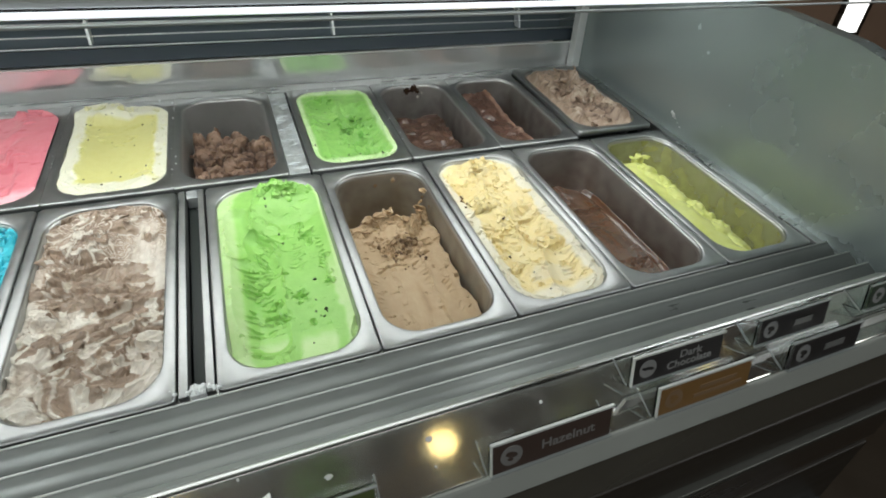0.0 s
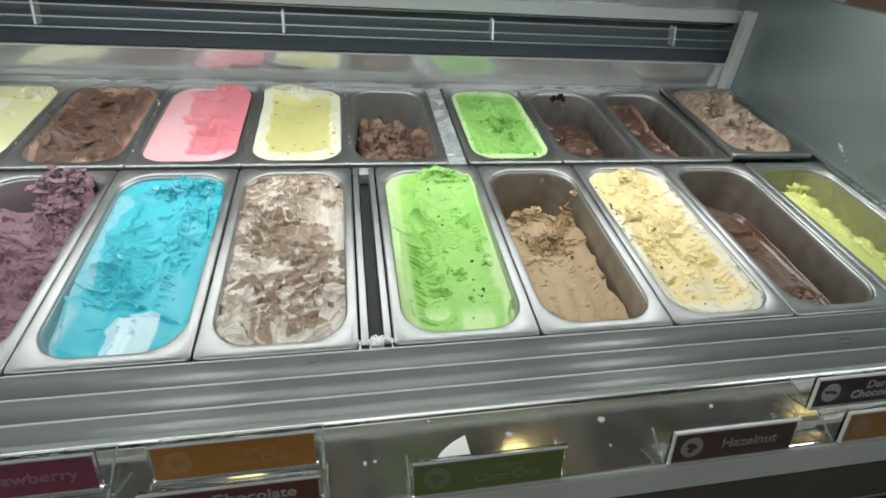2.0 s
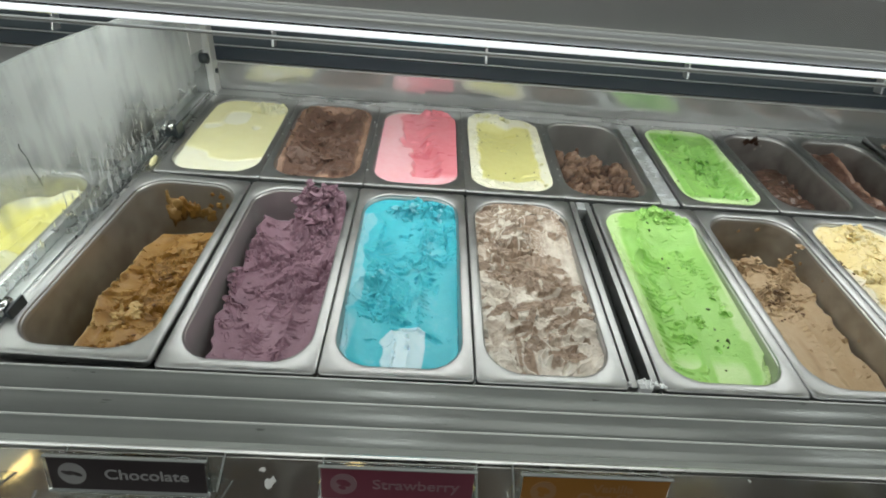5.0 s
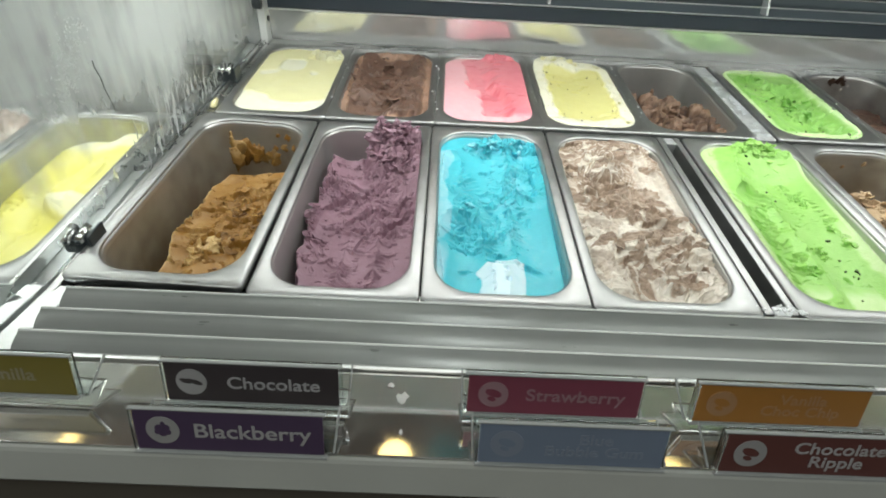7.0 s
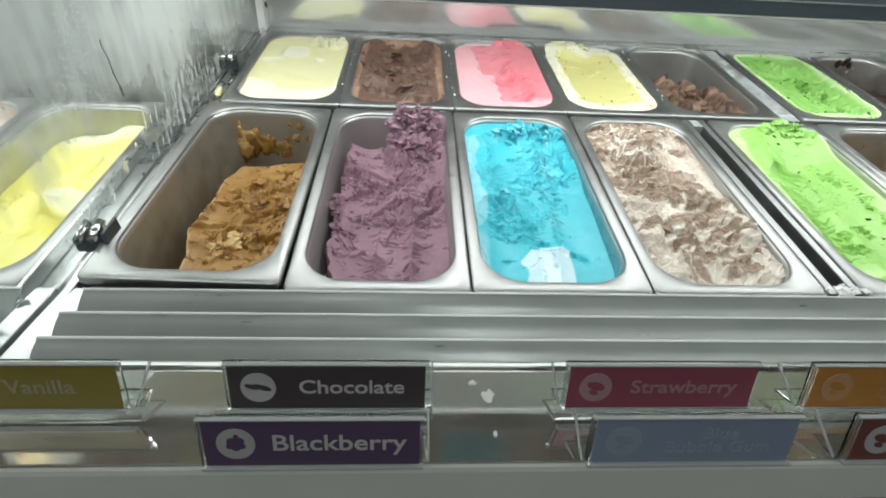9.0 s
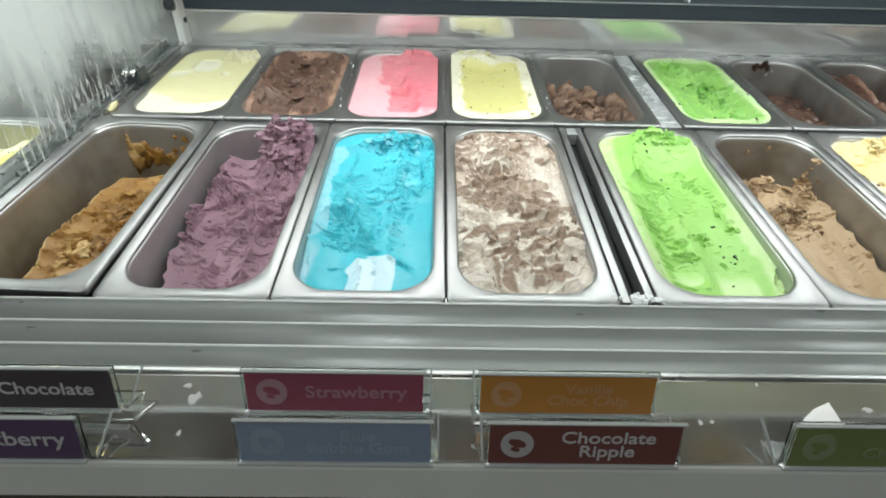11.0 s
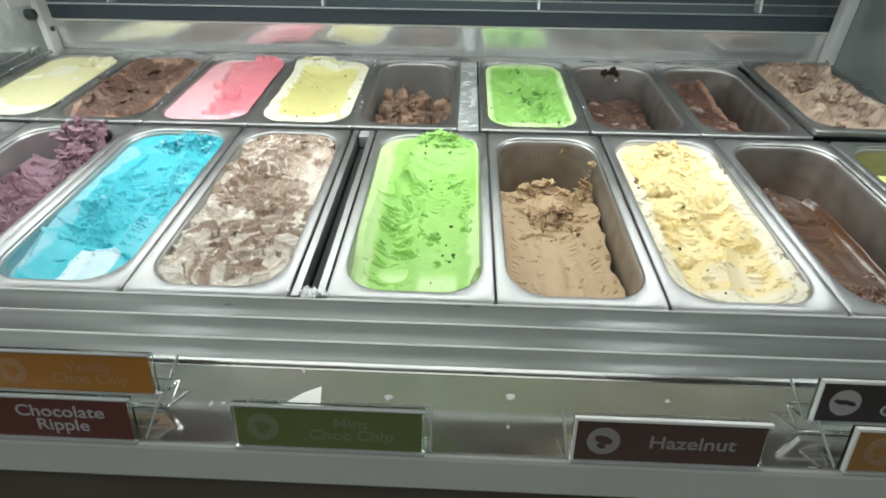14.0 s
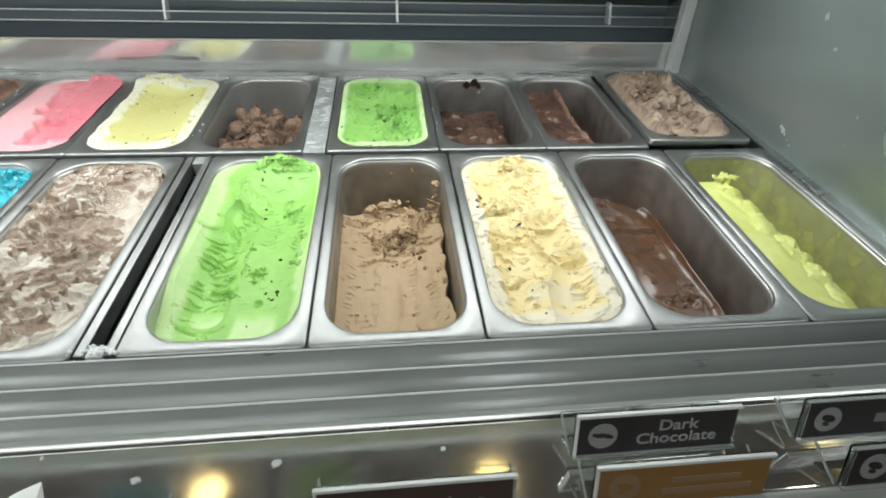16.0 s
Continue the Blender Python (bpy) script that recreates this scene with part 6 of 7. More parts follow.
FLAVOURS_BACK = [
    ("lemon", s_pale, two(sr(212, 207, 140), sr(220, 217, 170), sr(227, 227, 206)), 0.4, 0.1, "smooth full pan of pale lemon ice cream"),
    ("chocolate", s_choc, two(sr(90, 68, 57), sr(116, 90, 77), sr(164, 132, 112)), 0.5, 0.05, "full pan of rough brown chocolate ice cream"),
    ("strawberry", s_pink, two(sr(216, 104, 118), sr(236, 148, 158), sr(244, 198, 204)), 0.42, 0.1, "smooth full pan of pink strawberry ice cream"),
    ("banana", s_yellow, two(sr(204, 198, 120), sr(218, 214, 148), sr(228, 226, 203)), 0.42, 0.1, "yellow ice cream with a white rim and dark specks"),
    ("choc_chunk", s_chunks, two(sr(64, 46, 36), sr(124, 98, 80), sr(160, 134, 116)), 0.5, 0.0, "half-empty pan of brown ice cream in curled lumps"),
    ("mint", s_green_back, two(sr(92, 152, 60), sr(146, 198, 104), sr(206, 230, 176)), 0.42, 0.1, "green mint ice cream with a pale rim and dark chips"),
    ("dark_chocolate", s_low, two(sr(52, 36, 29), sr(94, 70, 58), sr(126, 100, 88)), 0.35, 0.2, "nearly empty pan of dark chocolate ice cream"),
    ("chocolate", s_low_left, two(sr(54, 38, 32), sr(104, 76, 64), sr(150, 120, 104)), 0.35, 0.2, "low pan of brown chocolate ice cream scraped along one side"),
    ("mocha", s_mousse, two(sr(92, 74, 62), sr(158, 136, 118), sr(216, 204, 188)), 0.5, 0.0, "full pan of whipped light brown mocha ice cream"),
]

def smear_material(name, colour, cover, rough=0.4):
    """A thin uneven film of ice cream that lets the steel show through."""
    m = bpy.data.materials.new(name)
    m.use_nodes = True
    nt = m.node_tree
    b = nt.nodes["Principled BSDF"]
    b.inputs["Base Color"].default_value = (*colour, 1)
    b.inputs["Roughness"].default_value = rough
    coord = nt.nodes.new("ShaderNodeTexCoord")
    n = nt.nodes.new("ShaderNodeTexNoise")
    n.inputs["Scale"].default_value = 34
    n.inputs["Detail"].default_value = 7
    nt.links.new(coord.outputs["Object"], n.inputs["Vector"])
    sep = nt.nodes.new("ShaderNodeSeparateXYZ")
    nt.links.new(coord.outputs["Object"], sep.inputs[0])
    low = nt.nodes.new("ShaderNodeMapRange")
    low.inputs[1].default_value, low.inputs[2].default_value = -0.10, -0.004
    low.inputs[3].default_value, low.inputs[4].default_value = 0.16, -0.14
    nt.links.new(sep.outputs[2], low.inputs[0])
    add = nt.nodes.new("ShaderNodeMath")
    nt.links.new(n.outputs[0], add.inputs[0])
    nt.links.new(low.outputs[0], add.inputs[1])
    ramp = nt.nodes.new("ShaderNodeMapRange")
    ramp.inputs[1].default_value, ramp.inputs[2].default_value = 0.50 - 0.25 * cover, 0.92 - 0.25 * cover
    ramp.inputs[3].default_value, ramp.inputs[4].default_value = 0.03 + 0.20 * cover, 0.15 + 0.5 * cover
    nt.links.new(add.outputs[0], ramp.inputs[0])
    nt.links.new(ramp.outputs[0], b.inputs["Alpha"])
    return m


def wall_film(owner, long, mat):
    """Film on the inner walls and floor of the pan, a hair inside the steel."""
    length, h, q = (FRONT_L if long else BACK_L), PAN_W / 2, 0.0009
    rings = [
        ring(h - 0.0134 - q, 0.0166 + q, length - 0.0156 - q, R_CORNER, -0.010),
        ring(h - 0.0152 - q, 0.0185 + q, length - 0.0175 - q, R_CORNER - 0.001, -0.04),
        ring(h - 0.0185 - q, 0.0220 + q, length - 0.0210 - q, R_CORNER - 0.003, -DEPTH + 0.014),
        ring(h - 0.0207 - q, 0.0242 + q, length - 0.0232 - q, R_CORNER - 0.004, -DEPTH + 0.006 + q),
        ring(h - 0.0262 - q, 0.0302 + q, length - 0.0292 - q, R_CORNER - 0.008, -DEPTH + 0.001 + q),
        ring(h - 0.0340 - q, 0.0380 + q, length - 0.0370 - q, R_CORNER - 0.014, -DEPTH + q),
    ]
    n = len(rings[0])
    verts = [p for r in rings for p in r]
    faces = [(k * n + i, k * n + (i + 1) % n, (k + 1) * n + (i + 1) % n, (k + 1) * n + i) for k in range(len(rings) - 1) for i in range(n)]
    faces.append(tuple((len(rings) - 1) * n + i for i in range(n)))
    return mesh_object("film", verts, faces, mat, owner, "thin film of ice cream smeared on the pan walls", True)


FILM_FRONT = {0: (sr(108, 90, 56), 0.62), 2: (sr(70, 170, 190), 0.9), 5: (sr(126, 106, 74), 0.72),
              7: (sr(112, 82, 60), 0.66), 8: (sr(206, 206, 126), 0.88)}
FILM_BACK = {4: (sr(116, 106, 98), 0.18), 6: (sr(96, 74, 62), 0.66), 7: (sr(92, 68, 54), 0.74)}
surfaces = {}
for i, (flavour, shape, stops, rgh, coat, label) in enumerate(FLAVOURS_FRONT):
    x = (-3.5 + i) * PITCH if i < 4 else 0.036 + (i - 3.5) * PITCH
    tin = pan(x, 0.0, True, "stainless steel gelato pan in the front row", lift=(0.0105, 0, 0.0004, 0, 0.0006, 0.0002, 0.0005, 0, 0.0003)[i], turn=(0.05, -0.05, 0.08, 0, -0.08, 0.06, -0.05, 0.04, 0)[i], tip=-1.4 if i == 0 else 0.0, roll=2.0 if i == 0 else 0.0)
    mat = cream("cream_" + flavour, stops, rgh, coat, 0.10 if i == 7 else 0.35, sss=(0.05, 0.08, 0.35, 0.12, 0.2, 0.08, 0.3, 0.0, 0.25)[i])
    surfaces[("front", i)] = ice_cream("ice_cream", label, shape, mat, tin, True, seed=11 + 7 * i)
    if i in FILM_FRONT:
        wall_film(surfaces[("front", i)][0], True, smear_material("film_" + flavour, *FILM_FRONT[i]))
BACK_X = [-0.5805, -0.4155, -0.250, -0.0855, 0.0765, 0.2775, 0.445, 0.611, 0.775]
for i, (flavour, shape, stops, rgh, coat, label) in enumerate(FLAVOURS_BACK):
    tin = pan(BACK_X[i], BACK_D, False, "shorter stainless steel gelato pan in the rear row", lift=0.011 if i == 8 else 0.001, turn=-1.0 if i == 8 else 0.0)
    mat = cream("cream_back_" + flavour, stops, rgh, coat, sss=0.2 if i in (0, 2, 3, 5) else 0.05)
    surfaces[("back", i)] = ice_cream("ice_cream", label, shape, mat, tin, False, 104, 190, seed=101 + 7 * i)
    if i in FILM_BACK:
        wall_film(surfaces[("back", i)][0], False, smear_material("film_back_" + flavour, *FILM_BACK[i]))

def crumble(row, i, *groups):
    """Scatter loose crumbs over one pan; each group as lumps() takes it."""
    ob, surf = surfaces[(row, i)]
    lumps(ob, surf, groups, ob.data.materials[0], 500 + 20 * (row == "back") + i)


crumble("front", 1,
        (0.35, 0.93, 0.26, 0.040, 60, 0.0050, 0.014, 0.55),
        (0.45, 0.80, 0.3, 0.05, 36, 0.0042, 0.003, 0.45),
        (-0.86, 0.48, 0.04, 0.06, 14, 0.0040, 0.002, 0.5),
        (-0.75, 0.66, 0.12, 0.04, 10, 0.0036, 0.001, 0.5),
        (0.0, 0.4, 0.5, 0.18, 14, 0.0020, 0.0, 0.45))
crumble("front", 2,
        (0.35, 0.94, 0.30, 0.022, 50, 0.0034, 0.003, 0.5),
        (0.36, 0.69, 0.08, 0.05, 8, 0.0024, 0.0, 0.48))
crumble("front", 4,
        (0.2, 0.955, 0.30, 0.012, 18, 0.0026, 0.0, 0.50),
        (-0.18, 0.24, 0.06, 0.02, 10, 0.0030, 0.0, 0.36),
        (0.22, 0.345, 0.08, 0.02, 9, 0.0030, 0.0, 0.36),
        (0.55, 0.69, 0.07, 0.03, 10, 0.0030, 0.0, 0.40))
crumble("front", 5,
        (-0.14, 0.79, 0.24, 0.014, 26, 0.0048, 0.003, 0.55),
        (0.74, 0.84, 0.09, 0.06, 60, 0.0046, 0.012, 0.48),
        (0.90, 0.88, 0.03, 0.04, 34, 0.0036, 0.040, 0.48),
        (0.45, 0.974, 0.25, 0.006, 22, 0.0030, 0.05, 0.45),
        (0.10, 0.60, 0.26, 0.035, 40, 0.0036, 0.0, 0.30),
        (0.86, 0.35, 0.03, 0.15, 10, 0.0030, -0.001, 0.6))
crumble("front", 6,
        (0.1, 0.95, 0.32, 0.02, 26, 0.0032, 0.0, 0.55))
crumble("front", 8,
        (-0.20, 0.86, 0.14, 0.02, 26, 0.0040, 0.006, 0.6))
crumble("front", 7,
        (-0.55, 0.70, 0.2, 0.04, 14, 0.0034, 0.0, 0.36))
crumble("front", 0,
        (0.45, 0.42, 0.24, 0.12, 26, 0.0036, -0.001, 0.46),
        (0.06, 0.26, 0.14, 0.02, 16, 0.0040, 0.001, 0.72))
crumble("back", 5,
        (0.3, 0.45, 0.22, 0.14, 22, 0.0042, 0.0, 0.36),
        (-0.2, 0.9, 0.25, 0.02, 8, 0.004, 0.001, 0.5))
crumble("back", 1,
        (0.0, 0.55, 0.45, 0.22, 36, 0.0052, 0.001, 0.34))
crumble("back", 8,
        (0.0, 0.5, 0.45, 0.22, 30, 0.0065, 0.001, 0.5))
crumble("back", 0,
        (0.86, 0.90, 0.03, 0.04, 9, 0.0036, 0.001, 0.75))
crumble("back", 3,
        (0.0, 0.93, 0.5, 0.02, 12, 0.004, 0.001, 0.7),
        (0.86, 0.4, 0.04, 0.25, 12, 0.003, 0.0, 0.7))

def fold(row, i, *groups):
    ob, surf = surfaces[(row, i)]
    leaves(ob, surf, groups, ob.data.materials[0], 700 + 20 * (row == "back") + i)


BROWN, MIXED = (0.36, 0.42, 0.46, 0.52), (0.40, 0.46, 0.52, 0.72, 0.80)
fold("front", 3, (0.0, 0.40, 0.45, 0.16, 16, 0.012, 14, BROWN), (-0.35, 0.84, 0.34, 0.07, 14, 0.013, 16, MIXED), (0.2, 0.93, 0.4, 0.02, 14, 0.012, 18, MIXED))
fold("front", 1,
     (0.45, 0.88, 0.24, 0.06, 60, 0.015, 22, (0.45, 0.50, 0.56)), (0.30, 0.70, 0.35, 0.05, 26, 0.011, 22, (0.42, 0.5, 0.56)), (-0.2, 0.63, 0.40, 0.015, 14, 0.011, 22, (0.45, 0.55)),
     (-0.84, 0.5, 0.04, 0.06, 10, 0.009, 30, (0.48, 0.56)))
fold("front", 2,
     (0.30, 0.92, 0.30, 0.025, 26, 0.010, 26, (0.42, 0.5)), (0.10, 0.57, 0.32, 0.02, 14, 0.011, 22, (0.44, 0.5)), (0.36, 0.70, 0.10, 0.05, 12, 0.009, 24, (0.44, 0.5)), (-0.60, 0.42, 0.10, 0.06, 5, 0.010, 18, (0.46, 0.56)))
fold("front", 4,
     (0.25, 0.94, 0.28, 0.02, 22, 0.011, 18, (0.45, 0.54)), (0.55, 0.70, 0.10, 0.04, 10, 0.008, 24, (0.36, 0.42)), (-0.18, 0.26, 0.06, 0.03, 8, 0.008, 22, (0.38, 0.44)),
     (-0.56, 0.36, 0.10, 0.10, 8, 0.011, 13, (0.42, 0.50)), (-0.25, 0.60, 0.12, 0.05, 6, 0.010, 16, (0.42, 0.46)), (0.76, 0.50, 0.05, 0.10, 12, 0.009, 18, (0.40, 0.48)))
fold("front", 5,
     (-0.12, 0.79, 0.26, 0.012, 18, 0.014, 30, (0.48, 0.56, 0.62)), (0.12, 0.61, 0.26, 0.03, 26, 0.011, 26, (0.30, 0.42, 0.5)), (0.70, 0.78, 0.12, 0.05, 26, 0.013, 34, (0.45, 0.55)), (-0.6, 0.74, 0.14, 0.02, 8, 0.010, 26, (0.4, 0.52)))
fold("front", 6,
     (0.35, 0.60, 0.28, 0.06, 12, 0.016, 18, (0.50, 0.56)), (-0.40, 0.64, 0.28, 0.04, 10, 0.016, 16, (0.50, 0.56)), (0.2, 0.92, 0.32, 0.03, 22, 0.014, 24, (0.52, 0.58)), (0.2, 0.35, 0.4, 0.10, 8, 0.014, 12, (0.52, 0.58)))
fold("front", 0,
     (0.45, 0.45, 0.26, 0.10, 36, 0.013, 22, (0.38, 0.46, 0.54)), (0.2, 0.60, 0.3, 0.03, 14, 0.012, 22, (0.4, 0.5)), (0.1, 0.27, 0.2, 0.03, 12, 0.011, 26, (0.5, 0.7)))
fold("back", 1,
     (-0.1, 0.35, 0.4, 0.14, 26, 0.020, 14, (0.30, 0.38, 0.44)))
fold("back", 4,
     (-0.1, 0.34, 0.40, 0.16, 46, 0.018, 36, (0.36, 0.5, 0.62)))
fold("back", 5,
     (0.35, 0.40, 0.25, 0.15, 26, 0.013, 26, (0.38, 0.45)))
fold("back", 8,
     (0.0, 0.5, 0.35, 0.22, 40, 0.020, 24, (0.38, 0.5, 0.62)))

ob, surf = surfaces[("front", 4)]
flakes(ob, surf, 7, 0.0028, GREEN_CHIP, 3)
flakes(ob, surf, 7, 0.0034, GREEN_CHIP, 13, where=lambda u, v, r: (abs(u - 0.03) < 0.14 and 0.62 < v < 0.76) or (abs(u - 0.5) < 0.12 and 0.5 < v < 0.7) or (abs(u - 0.3) < 0.3 and 0.1 < v < 0.25))
ob, surf = surfaces[("back", 5)]
flakes(ob, surf, 16, 0.0028, GREEN_CHIP, 4)
ob, surf = surfaces[("front", 6)]
flakes(ob, surf, 6, 0.0030, CHOC, 5)
flakes(ob, surf, 9, 0.0052, material("brown_fudge", (0.16, 0.10, 0.05), 0.5), 15, "fudge_pieces", lambda u, v, r: u < -0.5 and 0.62 < v < 0.76)
ob, surf = surfaces[("back", 3)]
flakes(ob, surf, 22, 0.0018, CHOC, 6)
ob, surf = surfaces[("front", 5)]
flakes(ob, surf, 16, 0.0026, material("hazelnut_crumb", (0.10, 0.05, 0.025), 0.6), 7, "crumbs", lambda u, v, r: abs(v - 0.56) < 0.10 and abs(u - 0.1) < 0.45)
ob, surf = surfaces[("front", 0)]
flakes(ob, surf, 30, 0.0036, material("caramel_crumb", (0.16, 0.08, 0.035), 0.6), 8, "crumbs", lambda u, v, r: u > 0.15 and v < 0.62)
ob, surf = surfaces[("back", 4)]
flakes(ob, surf, 40, 0.0070, material("chocolate_curl", (0.13, 0.075, 0.052), 0.5), 9, "chocolate_curls", lambda u, v, r: v < 0.62)

# the neighbouring bay beyond the fogged glass
for i, (x, shape, stops, label) in enumerate((
        (-0.806, s_lemon, two(sr(226, 216, 92), sr(240, 232, 140), sr(250, 248, 226)), "soft yellow lemon sorbet in the next bay"),
        (-0.974, s_ripple, two(sr(96, 70, 60), sr(166, 140, 126), sr(232, 222, 208)), "marbled brown and white ice cream in the next bay"))):
    tin = pan(x, 0.0, True, "stainless steel gelato pan in the next bay")
    bed, _ = ice_cream("ice_cream", label, shape, cream("cream_side_%s" % ("lemon", "marble")[i], stops, 0.42, 0.1), tin, True, 100, 200, seed=301 + i)
    if i == 0:
        wall_film(bed, True, smear_material("film_side_lemon", sr(196, 194, 130), 0.7))


# ---------- flavour signs ----------
EMBLEM = material("emblem_grey", (0.21, 0.21, 0.21), 0.5)
LETTER = material("letter_grey", (0.25, 0.25, 0.25), 0.5)
FAINT = material("letter_faint", (0.15, 0.15, 0.145), 0.5)


def lettering(text, size, mat, parent, x, z):
    size = size * 1.20
    cu = bpy.data.curves.new("lettering", "FONT")
    cu.body, cu.size, cu.align_x, cu.align_y, cu.extrude, cu.offset, cu.space_line = text, size, "CENTER", "CENTER", 0.0001, 0.00016, 0.85
    tmp = bpy.data.objects.new("lettering", cu)
    scene.collection.objects.link(tmp)
    bpy.context.view_layer.update()
    me = bpy.data.meshes.new_from_object(tmp.evaluated_get(bpy.context.evaluated_depsgraph_get()))
    bpy.data.objects.remove(tmp)
    bpy.data.curves.remove(cu)
    me.materials.clear()
    me.materials.append(mat)
    ob = new("lettering", me)
    ob.parent = parent
    ob.matrix_basis = pose(x, -0.00165, z, 90) @ Matrix.Diagonal((1.13, 1, 1, 1))
    return ob


def bars(rows, mat, parent):
    for x0, x1, z0, z1 in rows:
        part("printed_bar", box(x0, x1, -0.0018, -0.0014, z0, z1), mat, parent)


# little pictures inside the emblems: a cone, a chocolate bar, a berry
EMBLEM_MARKS = (
    ((0.0, 0.001, 0.0058, 0.0030), (-0.001, -0.0035, 0.003, 0.0018)),
    ((-0.0036, 0.0006, 0.0042, 0.0017), (0.0032, -0.0002, 0.0044, 0.0018), (0.0002, 0.0012, 0.0030, 0.0012)),
    ((-0.002, 0.0016, 0.0026, 0.0026), (0.002, 0.0018, 0.0026, 0.0026), (0.0, -0.0018, 0.0028, 0.0028), (0.0032, -0.0014, 0.0018, 0.0020), (-0.0032, -0.0012, 0.0018, 0.0020), (0.0005, 0.0048, 0.0014, 0.0016)),
)


LEAN = 12


def sign(x0, width, upper, colour, words, label, letters=None, size=0.0105, bar_rows=(), turn=0.0, pale_side=False, mark=0):
    y, z = (-0.1535, 0.0375) if upper else (-0.1875, 0.0345)
    lean = pose(x0 + 0.019 * width, y, z, -LEAN, 0, 0) @ pose(0, 0, 0, 0, 0, turn)
    width = width * 0.962
    s = empty("flavour_sign", label, "sign", lean, "flavour signs on the shelf")
    hgt = 0.0292
    colour = tuple(0.92 * c + 0.012 for c in colour)
    card_mat = material("card_" + (words or "bars").replace(" ", "_").replace("\n", "_").lower(), colour, 0.32, 0.0, 40, 0.2, 0.8)
    # faint print: the card's own colour moved a little towards grey
    if letters is FAINT:
        contrast = 0.16 if bar_rows or "\n" in words else 0.28
        letters = material("faint_print", tuple((1 - contrast) * c + contrast * 0.30 for c in colour), 0.5)
    card = part("card", box(0, width, -0.0014, 0.0, 0.0, hgt, 0.0003), card_mat, s)
    part("acrylic_back", box(-0.002, width + 0.002, 0.0004, 0.0022, -0.001, hgt + 0.0018, 0.0004), ACRYLIC, s).visible_shadow = False
    part("acrylic_lip", box(-0.002, width + 0.002, -0.0034, -0.0001, -0.0022, -0.0004, 0.0004), EDGE_WHITE, s, "bright edge of the acrylic holder").visible_shadow = False
    part("acrylic_top", box(-0.002, width + 0.002, -0.0026, 0.0003, hgt + 0.0002, hgt + (0.0024 if pale_side else 0.0013), 0.0004), EDGE_GREY if pale_side else EDGE_WHITE, s, "bright edge of the acrylic holder")
    part("acrylic_side", box(-0.0017, -0.0003, -0.0026, 0.0003, -0.0003, hgt, 0.0004), EDGE_GREY if pale_side else ACRYLIC, s, "edge of the acrylic holder").visible_shadow = False
    # clear leaf folded back from the card, and the foot that it stands on
    for rise, reach, leaf_name in ((LEAN + 26, 0.030, "acrylic_leaf"), (LEAN - (18 if upper else 12), 0.022, "acrylic_foot")):
        turned = Matrix.Rotation(radians(rise), 3, "X")
        bm = box(-0.002, width + 0.004, 0.0026, reach, -0.003, -0.0016, 0.0004)
        bmesh.ops.rotate(bm, verts=bm.verts[:], cent=(0, 0.0024, -0.002), matrix=turned)
        leaf = part(leaf_name, bm, ACRYLIC, s)
        leaf.visible_shadow = False
        if leaf_name == "acrylic_leaf":
            for ex in (-0.0034, width + 0.0042):
                bm = box(ex, ex + 0.0012, 0.0026, reach, -0.003, -0.0016, 0.0003)
                bmesh.ops.rotate(bm, verts=bm.verts[:], cent=(0, 0.0024, -0.002), matrix=turned)
                part("leaf_edge", bm, EDGE_WHITE, leaf, "bright cut edge of the acrylic")
    bm = bmesh.new()
    bmesh.ops.create_cone(bm, cap_ends=True, segments=28, radius1=0.0098, radius2=0.0098, depth=0.0003, matrix=pose(0.0165, -0.00155, 0.0146, 90))
    em = part("emblem", bm, EMBLEM if letters is None else letters, card, "pale round emblem")
    for ex, ez, ew, eh in EMBLEM_MARKS[mark]:
        bm = bmesh.new()
        bmesh.ops.create_icosphere(bm, subdivisions=2, radius=1.0, matrix=pose(0.0165 + ex, -0.00172, 0.0146 + ez, 0, 20, 0) @ Matrix.Diagonal((ew, 0.0001, eh, 1)))
        part("emblem_mark", bm, card_mat, em)
    if words:
        lettering(words, size, letters or LETTER, card, 0.0315 + (width - 0.036) / 2, 0.0146)
    bars(bar_rows, letters or FAINT, card)
    return s


CARD_BLACK = (0.018, 0.016, 0.016)
sign(-0.664, 0.115, True, (0.12, 0.10, 0.012), "Vanilla", "olive yellow sign for vanilla in an acrylic holder", FAINT)
sign(-0.494, 0.115, True, (0.022, 0.017, 0.018), "Chocolate", "dark brown sign for chocolate in an acrylic holder", mark=1)
sign(-0.497, 0.115, False, (0.042, 0.024, 0.058), "Blackberry", "dark purple sign for blackberry in an acrylic holder", size=0.0118, mark=2)
sign(-0.300, 0.117, True, (0.13, 0.024, 0.042), "Strawberry", "maroon sign for strawberry in an acrylic holder", FAINT)
sign(-0.294, 0.116, False, (0.115, 0.150, 0.205), "Blue\nBubble Gum", "slate blue sign with faint lettering in an acrylic holder", FAINT, 0.0088)
sign(-0.151, 0.116, True, (0.24, 0.105, 0.014), "Vanilla\nChoc Chip", "mustard orange sign with faint lettering in an acrylic holder", FAINT, 0.0088)
sign(-0.148, 0.117, False, (0.075, 0.022, 0.018), "Chocolate\nRipple", "dark red-brown sign for chocolate ripple in an acrylic holder", size=0.0098)
sign(0.031, 0.118, False, (0.078, 0.105, 0.030), "Mint\nChoc Chip", "olive green sign with faint lettering in an acrylic holder", FAINT, 0.0088)
sign(0.237, 0.115, False, (0.050, 0.030, 0.023), "Hazelnut", "dark brown sign for hazelnut in an acrylic holder", material("letter_mid", (0.18, 0.175, 0.17), 0.5), pale_side=True)
